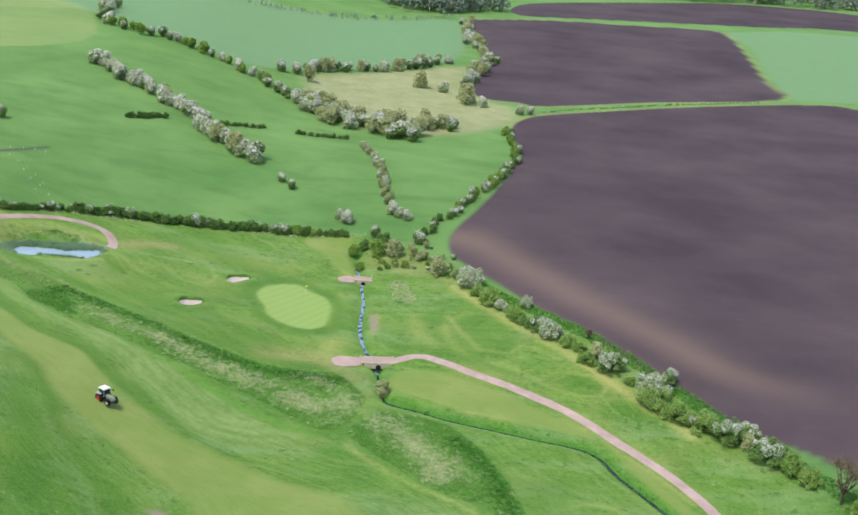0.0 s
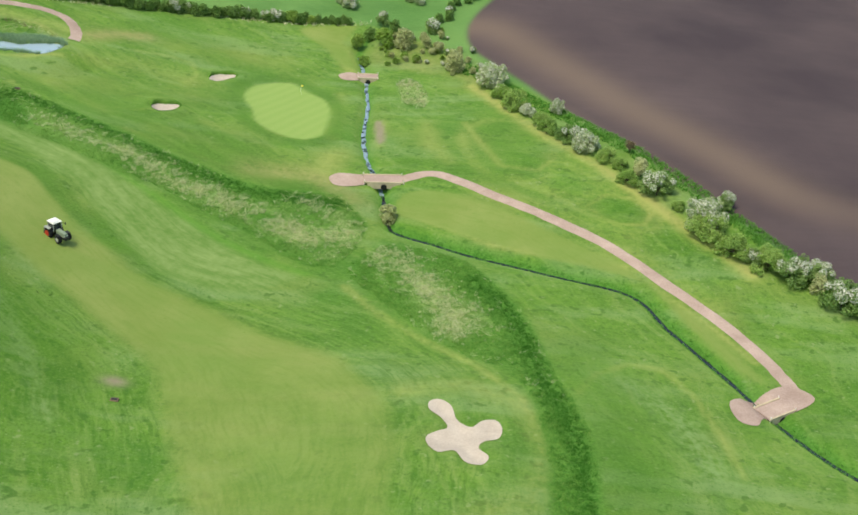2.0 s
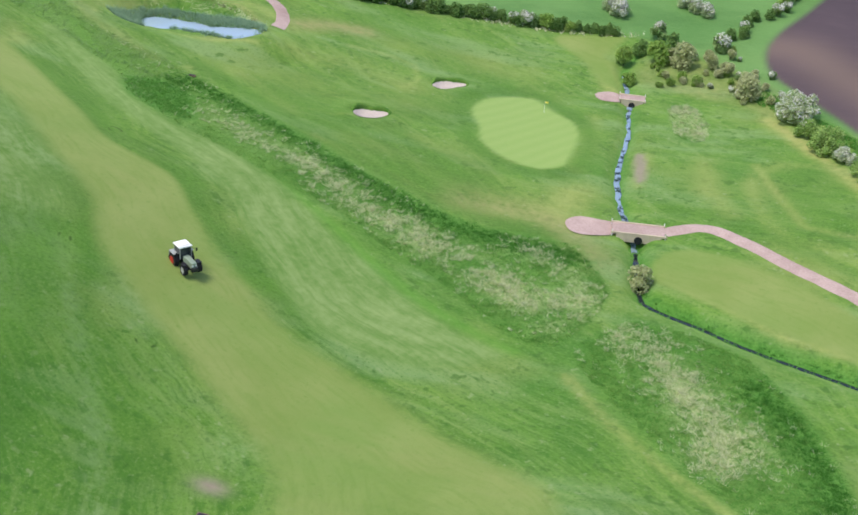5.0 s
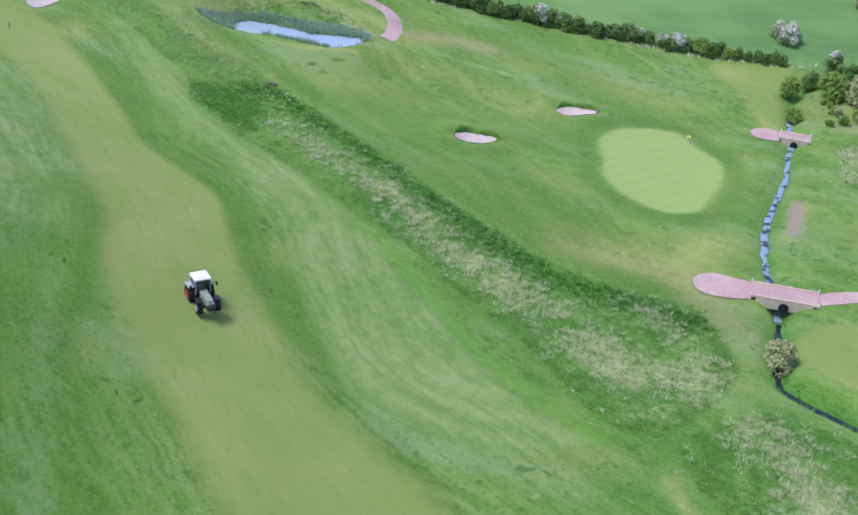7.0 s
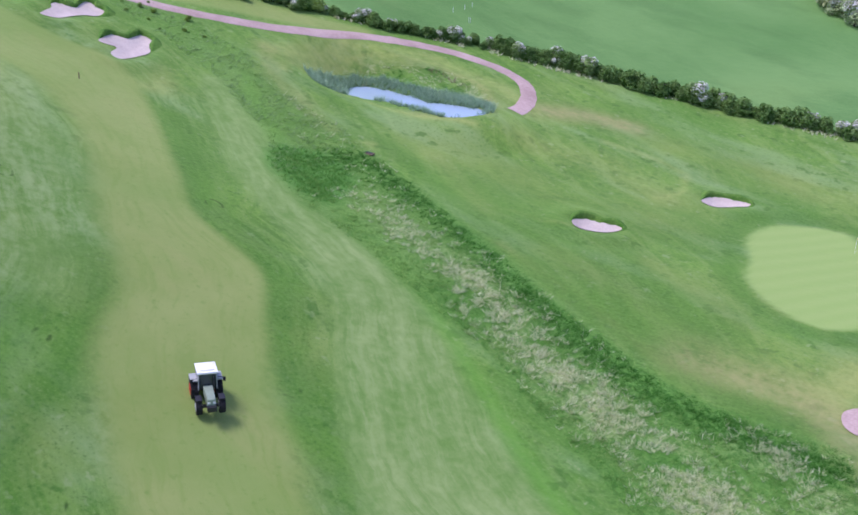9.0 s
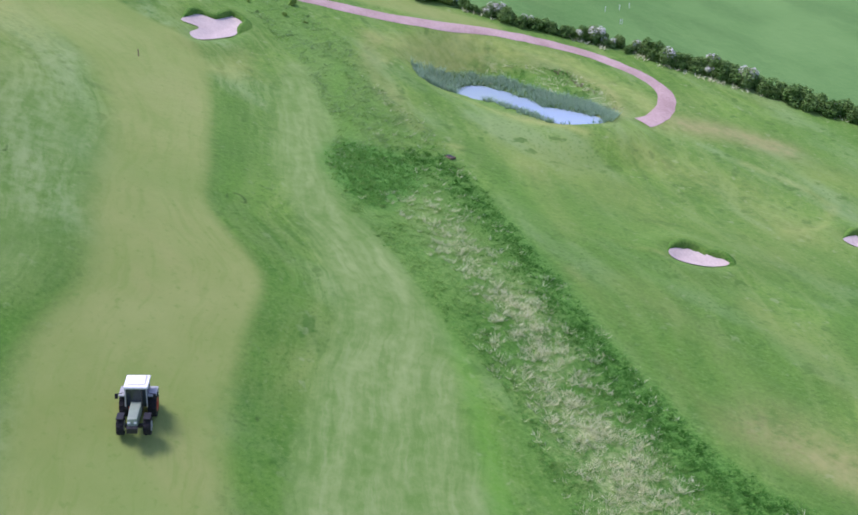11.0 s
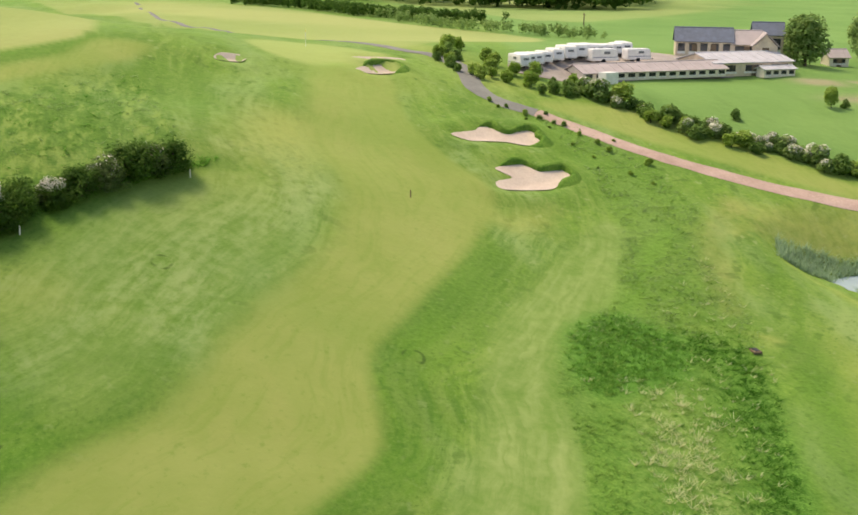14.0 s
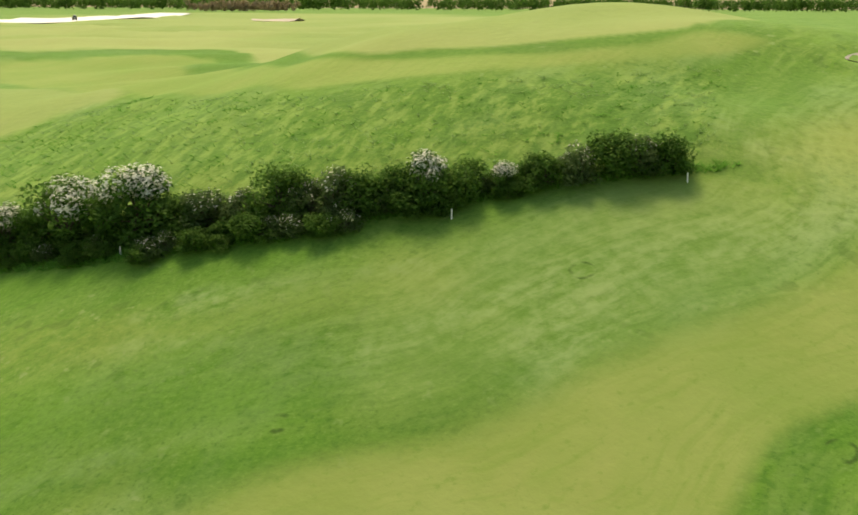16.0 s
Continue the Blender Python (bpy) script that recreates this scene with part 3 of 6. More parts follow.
PAD_WEST = smooth([(-20, 241.2), (-18.4, 243.2), (-15.4, 243.2), (-13.2, 242.8), (-13.1, 239.5), (-16.8, 238), (-19.1, 238.6)])
PAD_NORTH = smooth([(-23.4, 293.1), (-21.4, 294.9), (-18.9, 294.2), (-18.7, 290.9), (-21.9, 290.5)])
PATH_POND = smooth([(-78.6, 281.4), (-79.3, 286.1), (-82.7, 291.8), (-86.7, 293.8), (-90.9, 293.2), (-96, 290.5), (-100.7, 285.6), (-104.6, 279.8), (-107.6, 273.3), (-110.6, 267.1), (-114.8, 260.7), (-118.6, 256), (-123.2, 251.1), (-127.1, 247.3)], 5, False)
ROAD_FARM = smooth([(-127.1, 247.3), (-129.5, 243.8), (-133.7, 242.1), (-141.2, 242.7), (-144.9, 242.4), (-150.7, 240.4), (-154.8, 236.6), (-178.1, 229.1), (-217.5, 224.4), (-264.3, 222.9), (-297.2, 215.6), (-325.5, 210.9), (-419.6, 207.7)], 5, False)
PLOUGH = [smooth([(4.8, 317.5), (7, 327), (12.6, 340.7), (19, 364.4), (26.4, 406.5), (30.1, 431.7), (29.8, 464.8), (30.9, 485.9), (36.9, 503), (47, 515.3), (73.2, 533.4), (115.2, 560.9), (159.3, 584), (183.7, 593.9), (214.1, 583.8), (300.2, 430.8), (330, 200), (200, 119.9), (117.9, 170.5), (75.1, 210.6), (69.5, 213.3), (62.5, 220.6), (56.4, 229.4), (49.6, 237.5), (42.6, 247.7), (35.3, 259.6), (26.1, 272.5), (18.8, 285.8), (12.1, 297.5), (6.4, 307.1)], 3),
          smooth([(14.7, 823.1), (21.6, 709.6), (28.4, 670.8), (24.2, 630.7), (9.5, 580.9), (19.3, 543.9), (36.3, 539), (48, 535.4), (102.4, 567.7), (171.8, 603.9), (177.8, 658.8), (189, 743.3), (199.3, 834.4), (196.1, 886.3), (134.7, 880.1), (74.3, 870.3), (18.8, 839.2)], 3),
          smooth([(54.4, 945.5), (83.5, 994.3), (184.8, 1069), (266.5, 1115), (370.6, 1100), (421.6, 965.7), (421.5, 834.9), (322.4, 955.5), (245.4, 935.9), (201.2, 924.7), (115.6, 901.9), (55.4, 889.8)], 3)]
CROPS = [smooth([(208.6, 886.2), (315, 923.4), (420.6, 802.2), (420, 600), (212.9, 611), (180.4, 606.1), (185.1, 679.6), (204.7, 809.9)], 3),
         smooth([(-146.5, 568.5), (-88.8, 545.2), (-63.2, 567.7), (-32.1, 597.2), (0.1, 630.1), (13.4, 700.7), (9.5, 824.3), (-58.7, 775.2), (-190, 700.1), (-220.2, 641)], 3)]
STRAW_FIELDS = [smooth([(-157.5, 549.4), (-200.7, 624.1), (-330, 640), (-329.9, 499.8), (-195.8, 464.2), (-153.8, 492.8)], 3), smooth([(-640, 330), (-560, 480), (-460, 455), (-306.1, 323.1), (-393, 310.2), (-520, 300)], 3)]
SCRUB = smooth([(-61.3, 544.6), (-28.2, 588.2), (12.5, 628.7), (9.2, 572.9), (20.9, 537.1), (33.3, 521.8), (26.8, 484.7), (-7.6, 449.1), (-34.5, 463.9)], 3)
BOUNDARY = smooth([(-135.2, 253.8), (-127.8, 261.5), (-120.8, 269.8), (-114.8, 276.9), (-106.2, 287.2), (-96.1, 296.7), (-87, 303), (-78.8, 307.7), (-63.1, 313.6), (-43.1, 317.9), (-21.9, 320.7), (-8.1, 313.6), (-0.2, 308.7), (5.8, 298.6)], 4, False)
THICKET = smooth([(-17, 302), (-9, 297.5), (1, 293), (8, 288), (12, 292), (6, 302), (-3, 311), (-14, 312)])
POND_LEVEL = 8.0
YELLOWS = [([(-68, 165), (-73, 180), (-81, 195)], 2.6, 0.5), ([(-3, 172), (6, 175), (13, 170), (16, 158), (13, 148), (6, 144)], 2.2, 0.45), ([(6.3, 287.2), (21.3, 260), (41.6, 232), (53.3, 215.8)], 1.6, 0.9), ([(-30, 243), (-22, 244), (-20, 250)], 4.0, 0.6), ([(-21.5, 258), (-21, 268), (-22, 282)], 1.5, 0.5), ([(-29, 313), (-22.6, 303), (-20.5, 296)], 2.0, 0.8), ([(-12, 256), (-12, 268)], 1.2, 0.5), ([(-105, 262), (-104, 277), (-96, 286), (-84, 288), (-77, 283)], 1.8, 0.6), ([(-96, 205), (-103, 213), (-112, 217)], 5.0, 0.6), ([(9, 239), (25, 228), (38, 214), (46, 203)], 4.0, 0.35), ([(-72, 262), (-62, 262), (-52, 268)], 5.0, 0.35), ([(-136, 246), (-150, 244), (-175, 236)], 4.0, 0.4), ([(-95, 135), (-88, 160), (-88, 178), (-96, 196)], 2.5, 0.5)]
BAND_LEFT = smooth([(-102, 245), (-88.8, 234), (-81, 228.4), (-70, 224), (-61, 219), (-54, 211), (-46, 203), (-40.6, 198.7), (-32.7, 197.4), (-26, 199.5)], 4, False)
BAND_RIGHT = smooth([(-22, 204), (-29, 206.5), (-38, 211.4), (-46, 217), (-55, 223.2), (-64, 228.5), (-79, 233.5), (-90, 240), (-102, 248.7)], 4, False) + (0.9, 1.5)
BAND = np.concatenate([BAND_LEFT, BAND_RIGHT])
BAND_PATH = smooth([(-131, 248), (-131.3, 257.4), (-127, 264), (-121, 270.5), (-112.7, 276.5), (-106, 283.5), (-104.4, 281), (-110, 273.5), (-114.6, 266.5), (-121.2, 258), (-126, 252.5)])
TEES = [smooth([(6, 263.6), (13.8, 267.5), (20.5, 256), (19.4, 245.5), (13.3, 243.5), (8.2, 249.5)]), smooth([(27.4, 233.7), (31.2, 238), (38, 232.8), (36.4, 228.6)])]
RING = smooth([(-2.6, 171.5), (4, 174), (9.5, 173), (14.5, 165), (15, 155), (13, 149), (8, 145.5), (2, 146), (-2, 150), (-3, 160)])
PALE_WEST = smooth([(-96, 205), (-99, 213), (-90, 214), (-79, 206.5), (-72, 199), (-76, 194), (-84, 195), (-90, 200)])
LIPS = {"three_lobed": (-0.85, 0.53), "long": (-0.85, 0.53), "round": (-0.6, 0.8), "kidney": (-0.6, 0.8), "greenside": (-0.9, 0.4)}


# soft strokes on the turf: line, half width, strength
PALES = [([(-93.6, 210.4), (-85.3, 205.5), (-78.5, 204)], 3.2, 0.8), ([(-79.5, 198.5), (-74, 194.5), (-69.5, 191.0)], 1.6, 0.7), ([(-61.6, 193.6), (-57.4, 188.4)], 0.9, 0.6), ([(-84.4, 202.7), (-89.9, 208.1), (-94.6, 213.4), (-100.6, 217)], 2.6, 0.8), ([(-77, 196.4), (-81.7, 200.4), (-86.1, 204.9)], 1.3, 0.9), ([(-76.2, 180.2), (-79.2, 187.6), (-82.4, 194.4)], 0.8, 0.8), ([(-74, 178), (-77, 186), (-80, 191)], 0.5, 0.6), ([(-71.4, 179), (-73.4, 186.4)], 0.7, 0.7), ([(-78.8, 204.4), (-81.7, 206.9)], 0.8, 0.7)]
# the first, broad stroke paints a bright hazy area into the turf colour
PALES_FAR = [([(-112, 210), (-98, 207), (-86, 201), (-76, 193), (-66, 180)], 4.0, 0.35), ([(-34, 181), (-42, 176)], 2.0, 0.4), ([(-52, 170), (-58, 178), (-64, 186)], 1.0, 0.6), ([(-47, 160), (-52, 169)], 1.4, 0.5), ([(-113, 199), (-108, 205), (-104, 210)], 2.4, 0.6), ([(-120, 212), (-113, 214), (-106, 214)], 2.5, 0.5), ([(24, 183), (30, 180), (35, 172), (37, 160)], 3.0, 0.6), ([(-118, 238), (-112, 233), (-106, 240)], 1.6, 0.5)]
# the stroke along the fairway hedge: darker grass plus the hedge's shade, painted on
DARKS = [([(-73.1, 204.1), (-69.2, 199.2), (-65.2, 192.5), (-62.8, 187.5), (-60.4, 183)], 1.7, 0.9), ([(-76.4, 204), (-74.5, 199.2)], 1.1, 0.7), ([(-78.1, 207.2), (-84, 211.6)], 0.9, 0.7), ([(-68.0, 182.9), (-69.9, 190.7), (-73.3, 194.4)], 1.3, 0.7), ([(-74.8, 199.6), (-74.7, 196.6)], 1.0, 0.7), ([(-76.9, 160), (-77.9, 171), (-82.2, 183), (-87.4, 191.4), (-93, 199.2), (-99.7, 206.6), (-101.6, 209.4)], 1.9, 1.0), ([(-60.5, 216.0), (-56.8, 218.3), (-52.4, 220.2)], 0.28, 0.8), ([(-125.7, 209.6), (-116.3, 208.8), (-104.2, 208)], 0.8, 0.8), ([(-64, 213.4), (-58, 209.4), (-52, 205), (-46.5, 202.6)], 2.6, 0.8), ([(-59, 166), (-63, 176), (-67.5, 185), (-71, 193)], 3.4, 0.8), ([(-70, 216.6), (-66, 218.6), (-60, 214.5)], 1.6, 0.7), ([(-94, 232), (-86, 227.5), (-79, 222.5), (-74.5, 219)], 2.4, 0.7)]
DARKS_FAR = [([(-80.4, 245.5), (-78.6, 247.4), (-73.2, 246.2), (-67.6, 245), (-61.3, 242.9), (-53.9, 239.1), (-45.9, 235.9), (-38.8, 233.3), (-33, 232), (-24, 231.4), (-18, 231.5)], 2.3, 1.0), ([(7.5, 208), (11.8, 200.5), (14.4, 192.6), (15.8, 182), (17.8, 171.5), (19.8, 162), (20.2, 152), (20, 138)], 2.2, 1.0), ([(-57.5, 256), (-61, 252.5), (-57, 250)], 1.0, 0.7), ([(-49.5, 251.5), (-44, 252), (-38, 252.5), (-30, 252.4)], 1.3, 0.6), ([(-44.5, 268), (-43.5, 279), (-38.5, 287)], 1.4, 0.7), ([(30.4, 232), (33.5, 235)], 1.6, 0.7), ([(9, 261), (13, 256), (16.5, 252)], 2.0, 0.6), ([(-2, 250), (3, 248), (10, 243), (18, 237)], 1.6, 0.5), ([(-117.2, 246.6), (-126, 240.5)], 2.2, 0.7), ([(-72, 263), (-58, 258), (-46, 252.5), (-34, 250.5)], 5.0, 0.5), ([(-44, 291), (-56, 297), (-72, 291)], 5.0, 0.45)]
RIMS = [([(-58.5, 244.8), (-49.6, 242.2), (-43.0, 240.2), (-36.4, 237.6), (-30, 237.2)], 0.7, 0.7), ([(-66.4, 285.2), (-59.3, 286.8), (-54.6, 286.0), (-52.2, 279.3), (-54.2, 273.6)], 0.6, 0.6), ([(-100.6, 259.1), (-104.0, 264.0), (-104.5, 271.2), (-100.7, 278.5), (-93.7, 284.7), (-86.3, 284.9), (-81.7, 280.7), (-79.0, 274.8)], 0.8, 0.7), ([(-97, 263), (-90, 264.5), (-83, 266), (-77.5, 269)], 0.8, 0.7), ([(-62.4, 253.7), (-59.2, 254.2), (-56.1, 256.0)], 0.45, 0.8), ([(-83.7, 246.3), (-83.4, 250.1), (-81.7, 253.2)], 0.5, 0.8), ([(-81, 244.5), (-81.2, 248.3), (-81.4, 252.2)], 0.4, 0.6)]
RIMS_EAST = [([(-6.2, 230.0), (2.3, 225.2), (10.4, 220.2), (18.4, 218.7), (26.4, 217.6), (35.0, 215.4), (39.1, 207.8), (43.9, 201.0), (49.4, 192.2)], 0.9, 1.0), ([(-13.5, 203.6), (-9.4, 198.0), (-2.7, 190.5), (6.5, 181.8), (13.0, 172.2), (15.0, 163.9), (14.6, 152.4)], 0.8, 0.8), ([(27.0, 234.3), (30.6, 238), (36, 237.2), (38.6, 233.0), (37, 229.3), (31.9, 228.8), (27.0, 234.3)], 0.6, 0.8), ([(4.8, 268.0), (8.2, 258.1), (12.0, 248.0), (18.8, 246.4), (21.8, 251)], 0.7, 0.8), ([(21.0, 176), (24.3, 182.6), (29.5, 187), (34.4, 186.8), (38.2, 180.2), (40, 171.0), (40.8, 160)], 0.6, 0.6)]

WARMS = [([(-76, 258), (-70, 255), (-64, 251)], 2.0, 0.55), ([(-54, 248.5), (-46, 246.5), (-38, 244), (-30, 243)], 2.2, 0.55), ([(-72, 274), (-62, 278), (-54, 275)], 4.0, 0.45), ([(-46, 256), (-38, 253), (-30, 249), (-22, 250)], 1.6, 0.35), ([(-60, 293), (-48, 296), (-36, 296)], 4.0, 0.4), ([(-3, 268), (-2, 258), (2, 250)], 2.0, 0.5), ([(14, 243), (24, 236), (34, 226)], 2.2, 0.45), ([(22, 252), (30, 243)], 2.5, 0.4), ([(-49, 200), (-44, 190), (-34, 180)], 3.0, 0.3), ([(-108, 228), (-100, 236), (-104, 241)], 1.6, 0.5)]


def stroke(x, y, *groups):
    """Strongest of many soft strokes at each place."""
    v = np.zeros(len(x))
    for line, w, k in itertools.chain(*groups):
        p = np.array(line, float)
        m = (x > p[:, 0].min() - 3 * w) & (x < p[:, 0].max() + 3 * w) & (y > p[:, 1].min() - 3 * w) & (y < p[:, 1].max() + 3 * w)
        v[m] = np.maximum(v[m], k * np.exp(-(dist_line(x[m], y[m], p) / w) ** 2))
    return v


# where the rough runs to seed
SEED_A = np.array([(-72, 238), (-63, 236.8), (-56, 235), (-49.5, 231.5), (-44, 229), (-38.5, 227), (-33, 225), (-28, 222.5), (-22, 218), (-15.5, 219)])
SEED_A2 = np.array([(-17, 213.5), (-14.8, 218), (-14.5, 224), (-18, 229), (-24, 230)])
SEED_B = np.array([(-9, 214.5), (-3.3, 212), (-1, 206), (2, 200), (5.5, 197.5), (3.5, 193)])


def seeding(x, y):
    """Share of pale seed heads in the rough, 0 to 1."""
    a = np.exp(-(dist_line(x, y, SEED_A) / 3.0) ** 2) * np.interp(x, [-76, -62, -50, -42], [0.25, 0.38, 0.85, 1.0])
    b = np.exp(-(dist_line(x, y, SEED_A2) / 2.2) ** 2) * 0.75
    c = np.exp(-(dist_line(x, y, SEED_B) / 3.1) ** 2) * 0.9
    spot = 0.8 * step(dist_poly(x, y, PATCH), -0.5, 0.8)
    return np.maximum(np.maximum(np.maximum(a, b), c), spot)


def swells(x, y):
    """The land with the small hummocks of the hill and the course."""
    z = terrain(x, y)
    z = z - 0.9 * np.exp(-(dist_line(x, y, np.array([(-142.5, 259), (-149, 285)])) / 5.5) ** 2) * (abs(x + 146) < 30)
    hill = step(-x, 98, 116) * step(-y, -235, -205)
    z = z + hill * (0.5 * np.sin(x / 5.1 + 1.3 * np.sin(y / 17.0)) * np.sin(y / 9.0 + x / 23.0) + 0.7 * np.sin(x / 13.0 + y / 31.0 + 1.0) + 0.25 * np.sin(y / 3.7 + x / 6.1))
    roll = step(x, -128, -110) * step(-x, -70, -50) * step(y, 100, 130) * step(-y, -330, -310)
    z = z + roll * (0.08 * np.sin(x / 4.3 + 0.9 * np.sin(y / 7.0)) * np.sin(y / 5.2 - x / 11.0) + 0.14 * np.sin(x / 13.0 - y / 9.5))
    return z


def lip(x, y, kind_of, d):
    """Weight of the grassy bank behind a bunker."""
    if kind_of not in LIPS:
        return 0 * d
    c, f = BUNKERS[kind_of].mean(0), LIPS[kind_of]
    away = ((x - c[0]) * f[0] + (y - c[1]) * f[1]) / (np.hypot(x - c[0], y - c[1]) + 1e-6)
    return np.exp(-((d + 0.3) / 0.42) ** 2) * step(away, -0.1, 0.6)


def land(x, y):
    """Ground with its stream bed, pond bowl and bunkers."""
    z = swells(x, y)
    near = (abs(x + 87) < 40) & (abs(y - 270) < 40)
    if np.any(near):
        d = dist_poly(x[near], y[near], POND)
        q = z[near]
        q = q + (POND_LEVEL + 0.1 - q) * step(d, -8.5, 0.3)
        z[near] = q - 0.9 * step(d, -0.6, 1.0)
    for line, w, deep in ((STREAM_UP, 1.3, 1.0), (STREAM_DOWN, 1.5, 1.35)):
        z = z - deep * np.exp(-(dist_line(x, y, line) / w) ** 2)
    for kind_of, poly in BUNKERS.items():
        m = (abs(x - poly[:, 0].mean()) < 130) & (abs(y - poly[:, 1].mean()) < 80)
        if np.any(m):
            d = dist_poly(x[m], y[m], poly)
            z[m] = z[m] - 1.0 * step(d, 0.0, 1.6) + 0.35 * np.exp(-((d + 1.6) / 1.3) ** 2)
            z[m] = z[m] + 0.2 * lip(x[m], y[m], kind_of, d)
    return z


def ground_z(x, y):
    return float(land(np.array([float(x)]), np.array([float(y)]))[0])


def spaced(*runs):
    """Grid lines from (start, stop, gap) runs."""
    out = []
    for a, b, g in runs:
        out.append(np.arange(a, b, g))
    return np.concatenate(out)


def build_ground():
    grow = [40 * 1.28 ** i for i in range(1, 19)]
    gx = np.concatenate([[-430 - g for g in np.cumsum(grow)[::-1]], spaced((-430, -240, 6), (-240, -130, 2), (-130, 72, 0.7), (72, 130, 2), (130, 310, 4), (310, 420, 10)), [420 + g for g in np.cumsum(grow)]])
    gy = np.concatenate([[-140 - g for g in np.cumsum(grow)[::-1]], spaced((-140, 90, 6), (90, 150, 2), (150, 330, 0.7), (330, 600, 2.2), (600, 1150, 5)), [1150 + g for g in np.cumsum(grow)]])
    X, Y = np.meshgrid(gx, gy)
    x, y = X.ravel(), Y.ravel()
    z = land(x, y)
    nx, ny = len(gx), len(gy)
    me = bpy.data.meshes.new("ground")
    idx = np.arange(nx * ny).reshape(ny, nx)
    quads = np.stack([idx[:-1, :-1], idx[:-1, 1:], idx[1:, 1:], idx[1:, :-1]], -1).reshape(-1, 4)
    me.vertices.add(len(x))
    me.vertices.foreach_set("co", np.stack([x, y, z], 1).ravel())
    me.loops.add(quads.size)
    me.loops.foreach_set("vertex_index", quads.ravel().astype(np.int32))
    me.polygons.add(len(quads))
    me.polygons.foreach_set("loop_start", np.arange(0, quads.size, 4, dtype=np.int32))
    me.update(calc_edges=True)
    me.polygons.foreach_set("use_smooth", np.ones(len(quads), bool))
    me.materials.append(M_TURF)

    def mask(name, polys, soft):
        v = np.zeros(len(x))
        for poly in polys:
            lo, hi = poly.min(0) - 8, poly.max(0) + 8
            m = (x > lo[0]) & (x < hi[0]) & (y > lo[1]) & (y < hi[1])
            v[m] = np.maximum(v[m], step(dist_poly(x[m], y[m], poly), -soft, soft))
        return put(name, v)

    def put(name, v):
        me.attributes.new(name, "FLOAT", "POINT").data.foreach_set("value", v.astype(np.float32))
        return v

    fair = mask("fairway_soft", [FAIRWAY_2, FAIRWAY_HILL, TEE, BAND_PATH], 0.75)
    near = (x > -150) & (x < 10) & (y > 100) & (y < 245)
    d = dist_poly(x[near], y[near], FAIRWAY)
    west = dist_line(x[near], y[near], FAIRWAY[:80]) < dist_line(x[near], y[near], FAIRWAY[95:])
    fair[near] = np.maximum(fair[near], np.where(west, step(d, -1.8, 1.6), step(d, -0.7, 0.7)) * (0.6 + 0.4 * step(y[near], 150, 195)))
    me.attributes.remove(me.attributes["fairway_soft"])
    put("fairway", fair)
    yellow = np.zeros(len(x))
    for line, w, k in YELLOWS:
        yellow = np.maximum(yellow, k * np.exp(-(dist_line(x, y, np.array(line, float)) / w) ** 2))
    for poly in TEES:
        yellow = np.maximum(yellow, 0.28 * np.exp(-((dist_poly(x, y, poly) + 1.5) / 1.4) ** 2))
    put("yellow", np.maximum(yellow, 0.85 * stroke(x, y, RIMS, RIMS_EAST, WARMS)))
    put("pale", stroke(x, y, PALES, PALES_FAR))
    put("seed", seeding(x, y))
    fine_cut = mask("green", [GREEN], 0.45)
    far_cut = step(dist_poly(x, y, FAR_GREEN), -0.6, 0.8)
    me.attributes.remove(me.attributes["green"])
    put("green", np.maximum(fine_cut, 0.5 * far_cut))
    keep_cut = mask("cut", [BAND, FAR_GREEN], 1.4)
    pale = 0.6 * step(dist_poly(x, y, PALE_WEST), -4.0, 3.0)
    keep_cut = np.maximum(keep_cut, pale)
    me.attributes.remove(me.attributes["cut"])
    put("cut", keep_cut)
    put("band", dist_line(x, y, BAND_LEFT) * (keep_cut > 0))
    close = (x > -240) & (x < 90) & (y > 60) & (y < 335)
    lane = np.zeros(len(x))
    lane[close] = dist_line(x[close], y[close], FAIRWAY)
    put("lane", lane)
    put("edge_green", 0.5 * np.exp(-(dist_line(x, y, BAND_RIGHT + (0.7, 1.0)) / 0.9) ** 2))
    dark = np.maximum(0.35 * mask("shade_green", TEES, 1.5), 0.85 * np.exp(-((dist_poly(x, y, GREEN) + 2.0) / 1.8) ** 2))
    # includes a hedge-front strip whose green carries the hedge's painted shade
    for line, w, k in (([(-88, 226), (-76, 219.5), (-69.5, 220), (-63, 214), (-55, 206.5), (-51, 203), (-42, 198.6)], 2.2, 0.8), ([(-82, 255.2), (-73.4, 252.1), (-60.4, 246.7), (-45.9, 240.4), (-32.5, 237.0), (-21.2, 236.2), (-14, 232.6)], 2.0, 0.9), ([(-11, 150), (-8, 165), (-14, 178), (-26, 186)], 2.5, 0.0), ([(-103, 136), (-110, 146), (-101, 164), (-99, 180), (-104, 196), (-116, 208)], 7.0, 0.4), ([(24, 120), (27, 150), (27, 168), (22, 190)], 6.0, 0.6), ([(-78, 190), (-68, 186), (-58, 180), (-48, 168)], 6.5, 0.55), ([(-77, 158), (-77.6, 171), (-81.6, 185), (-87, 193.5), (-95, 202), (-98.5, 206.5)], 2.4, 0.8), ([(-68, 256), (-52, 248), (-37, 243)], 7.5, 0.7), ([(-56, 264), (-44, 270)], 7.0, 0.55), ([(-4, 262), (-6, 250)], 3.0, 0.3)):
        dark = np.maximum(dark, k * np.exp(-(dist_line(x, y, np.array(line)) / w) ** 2))
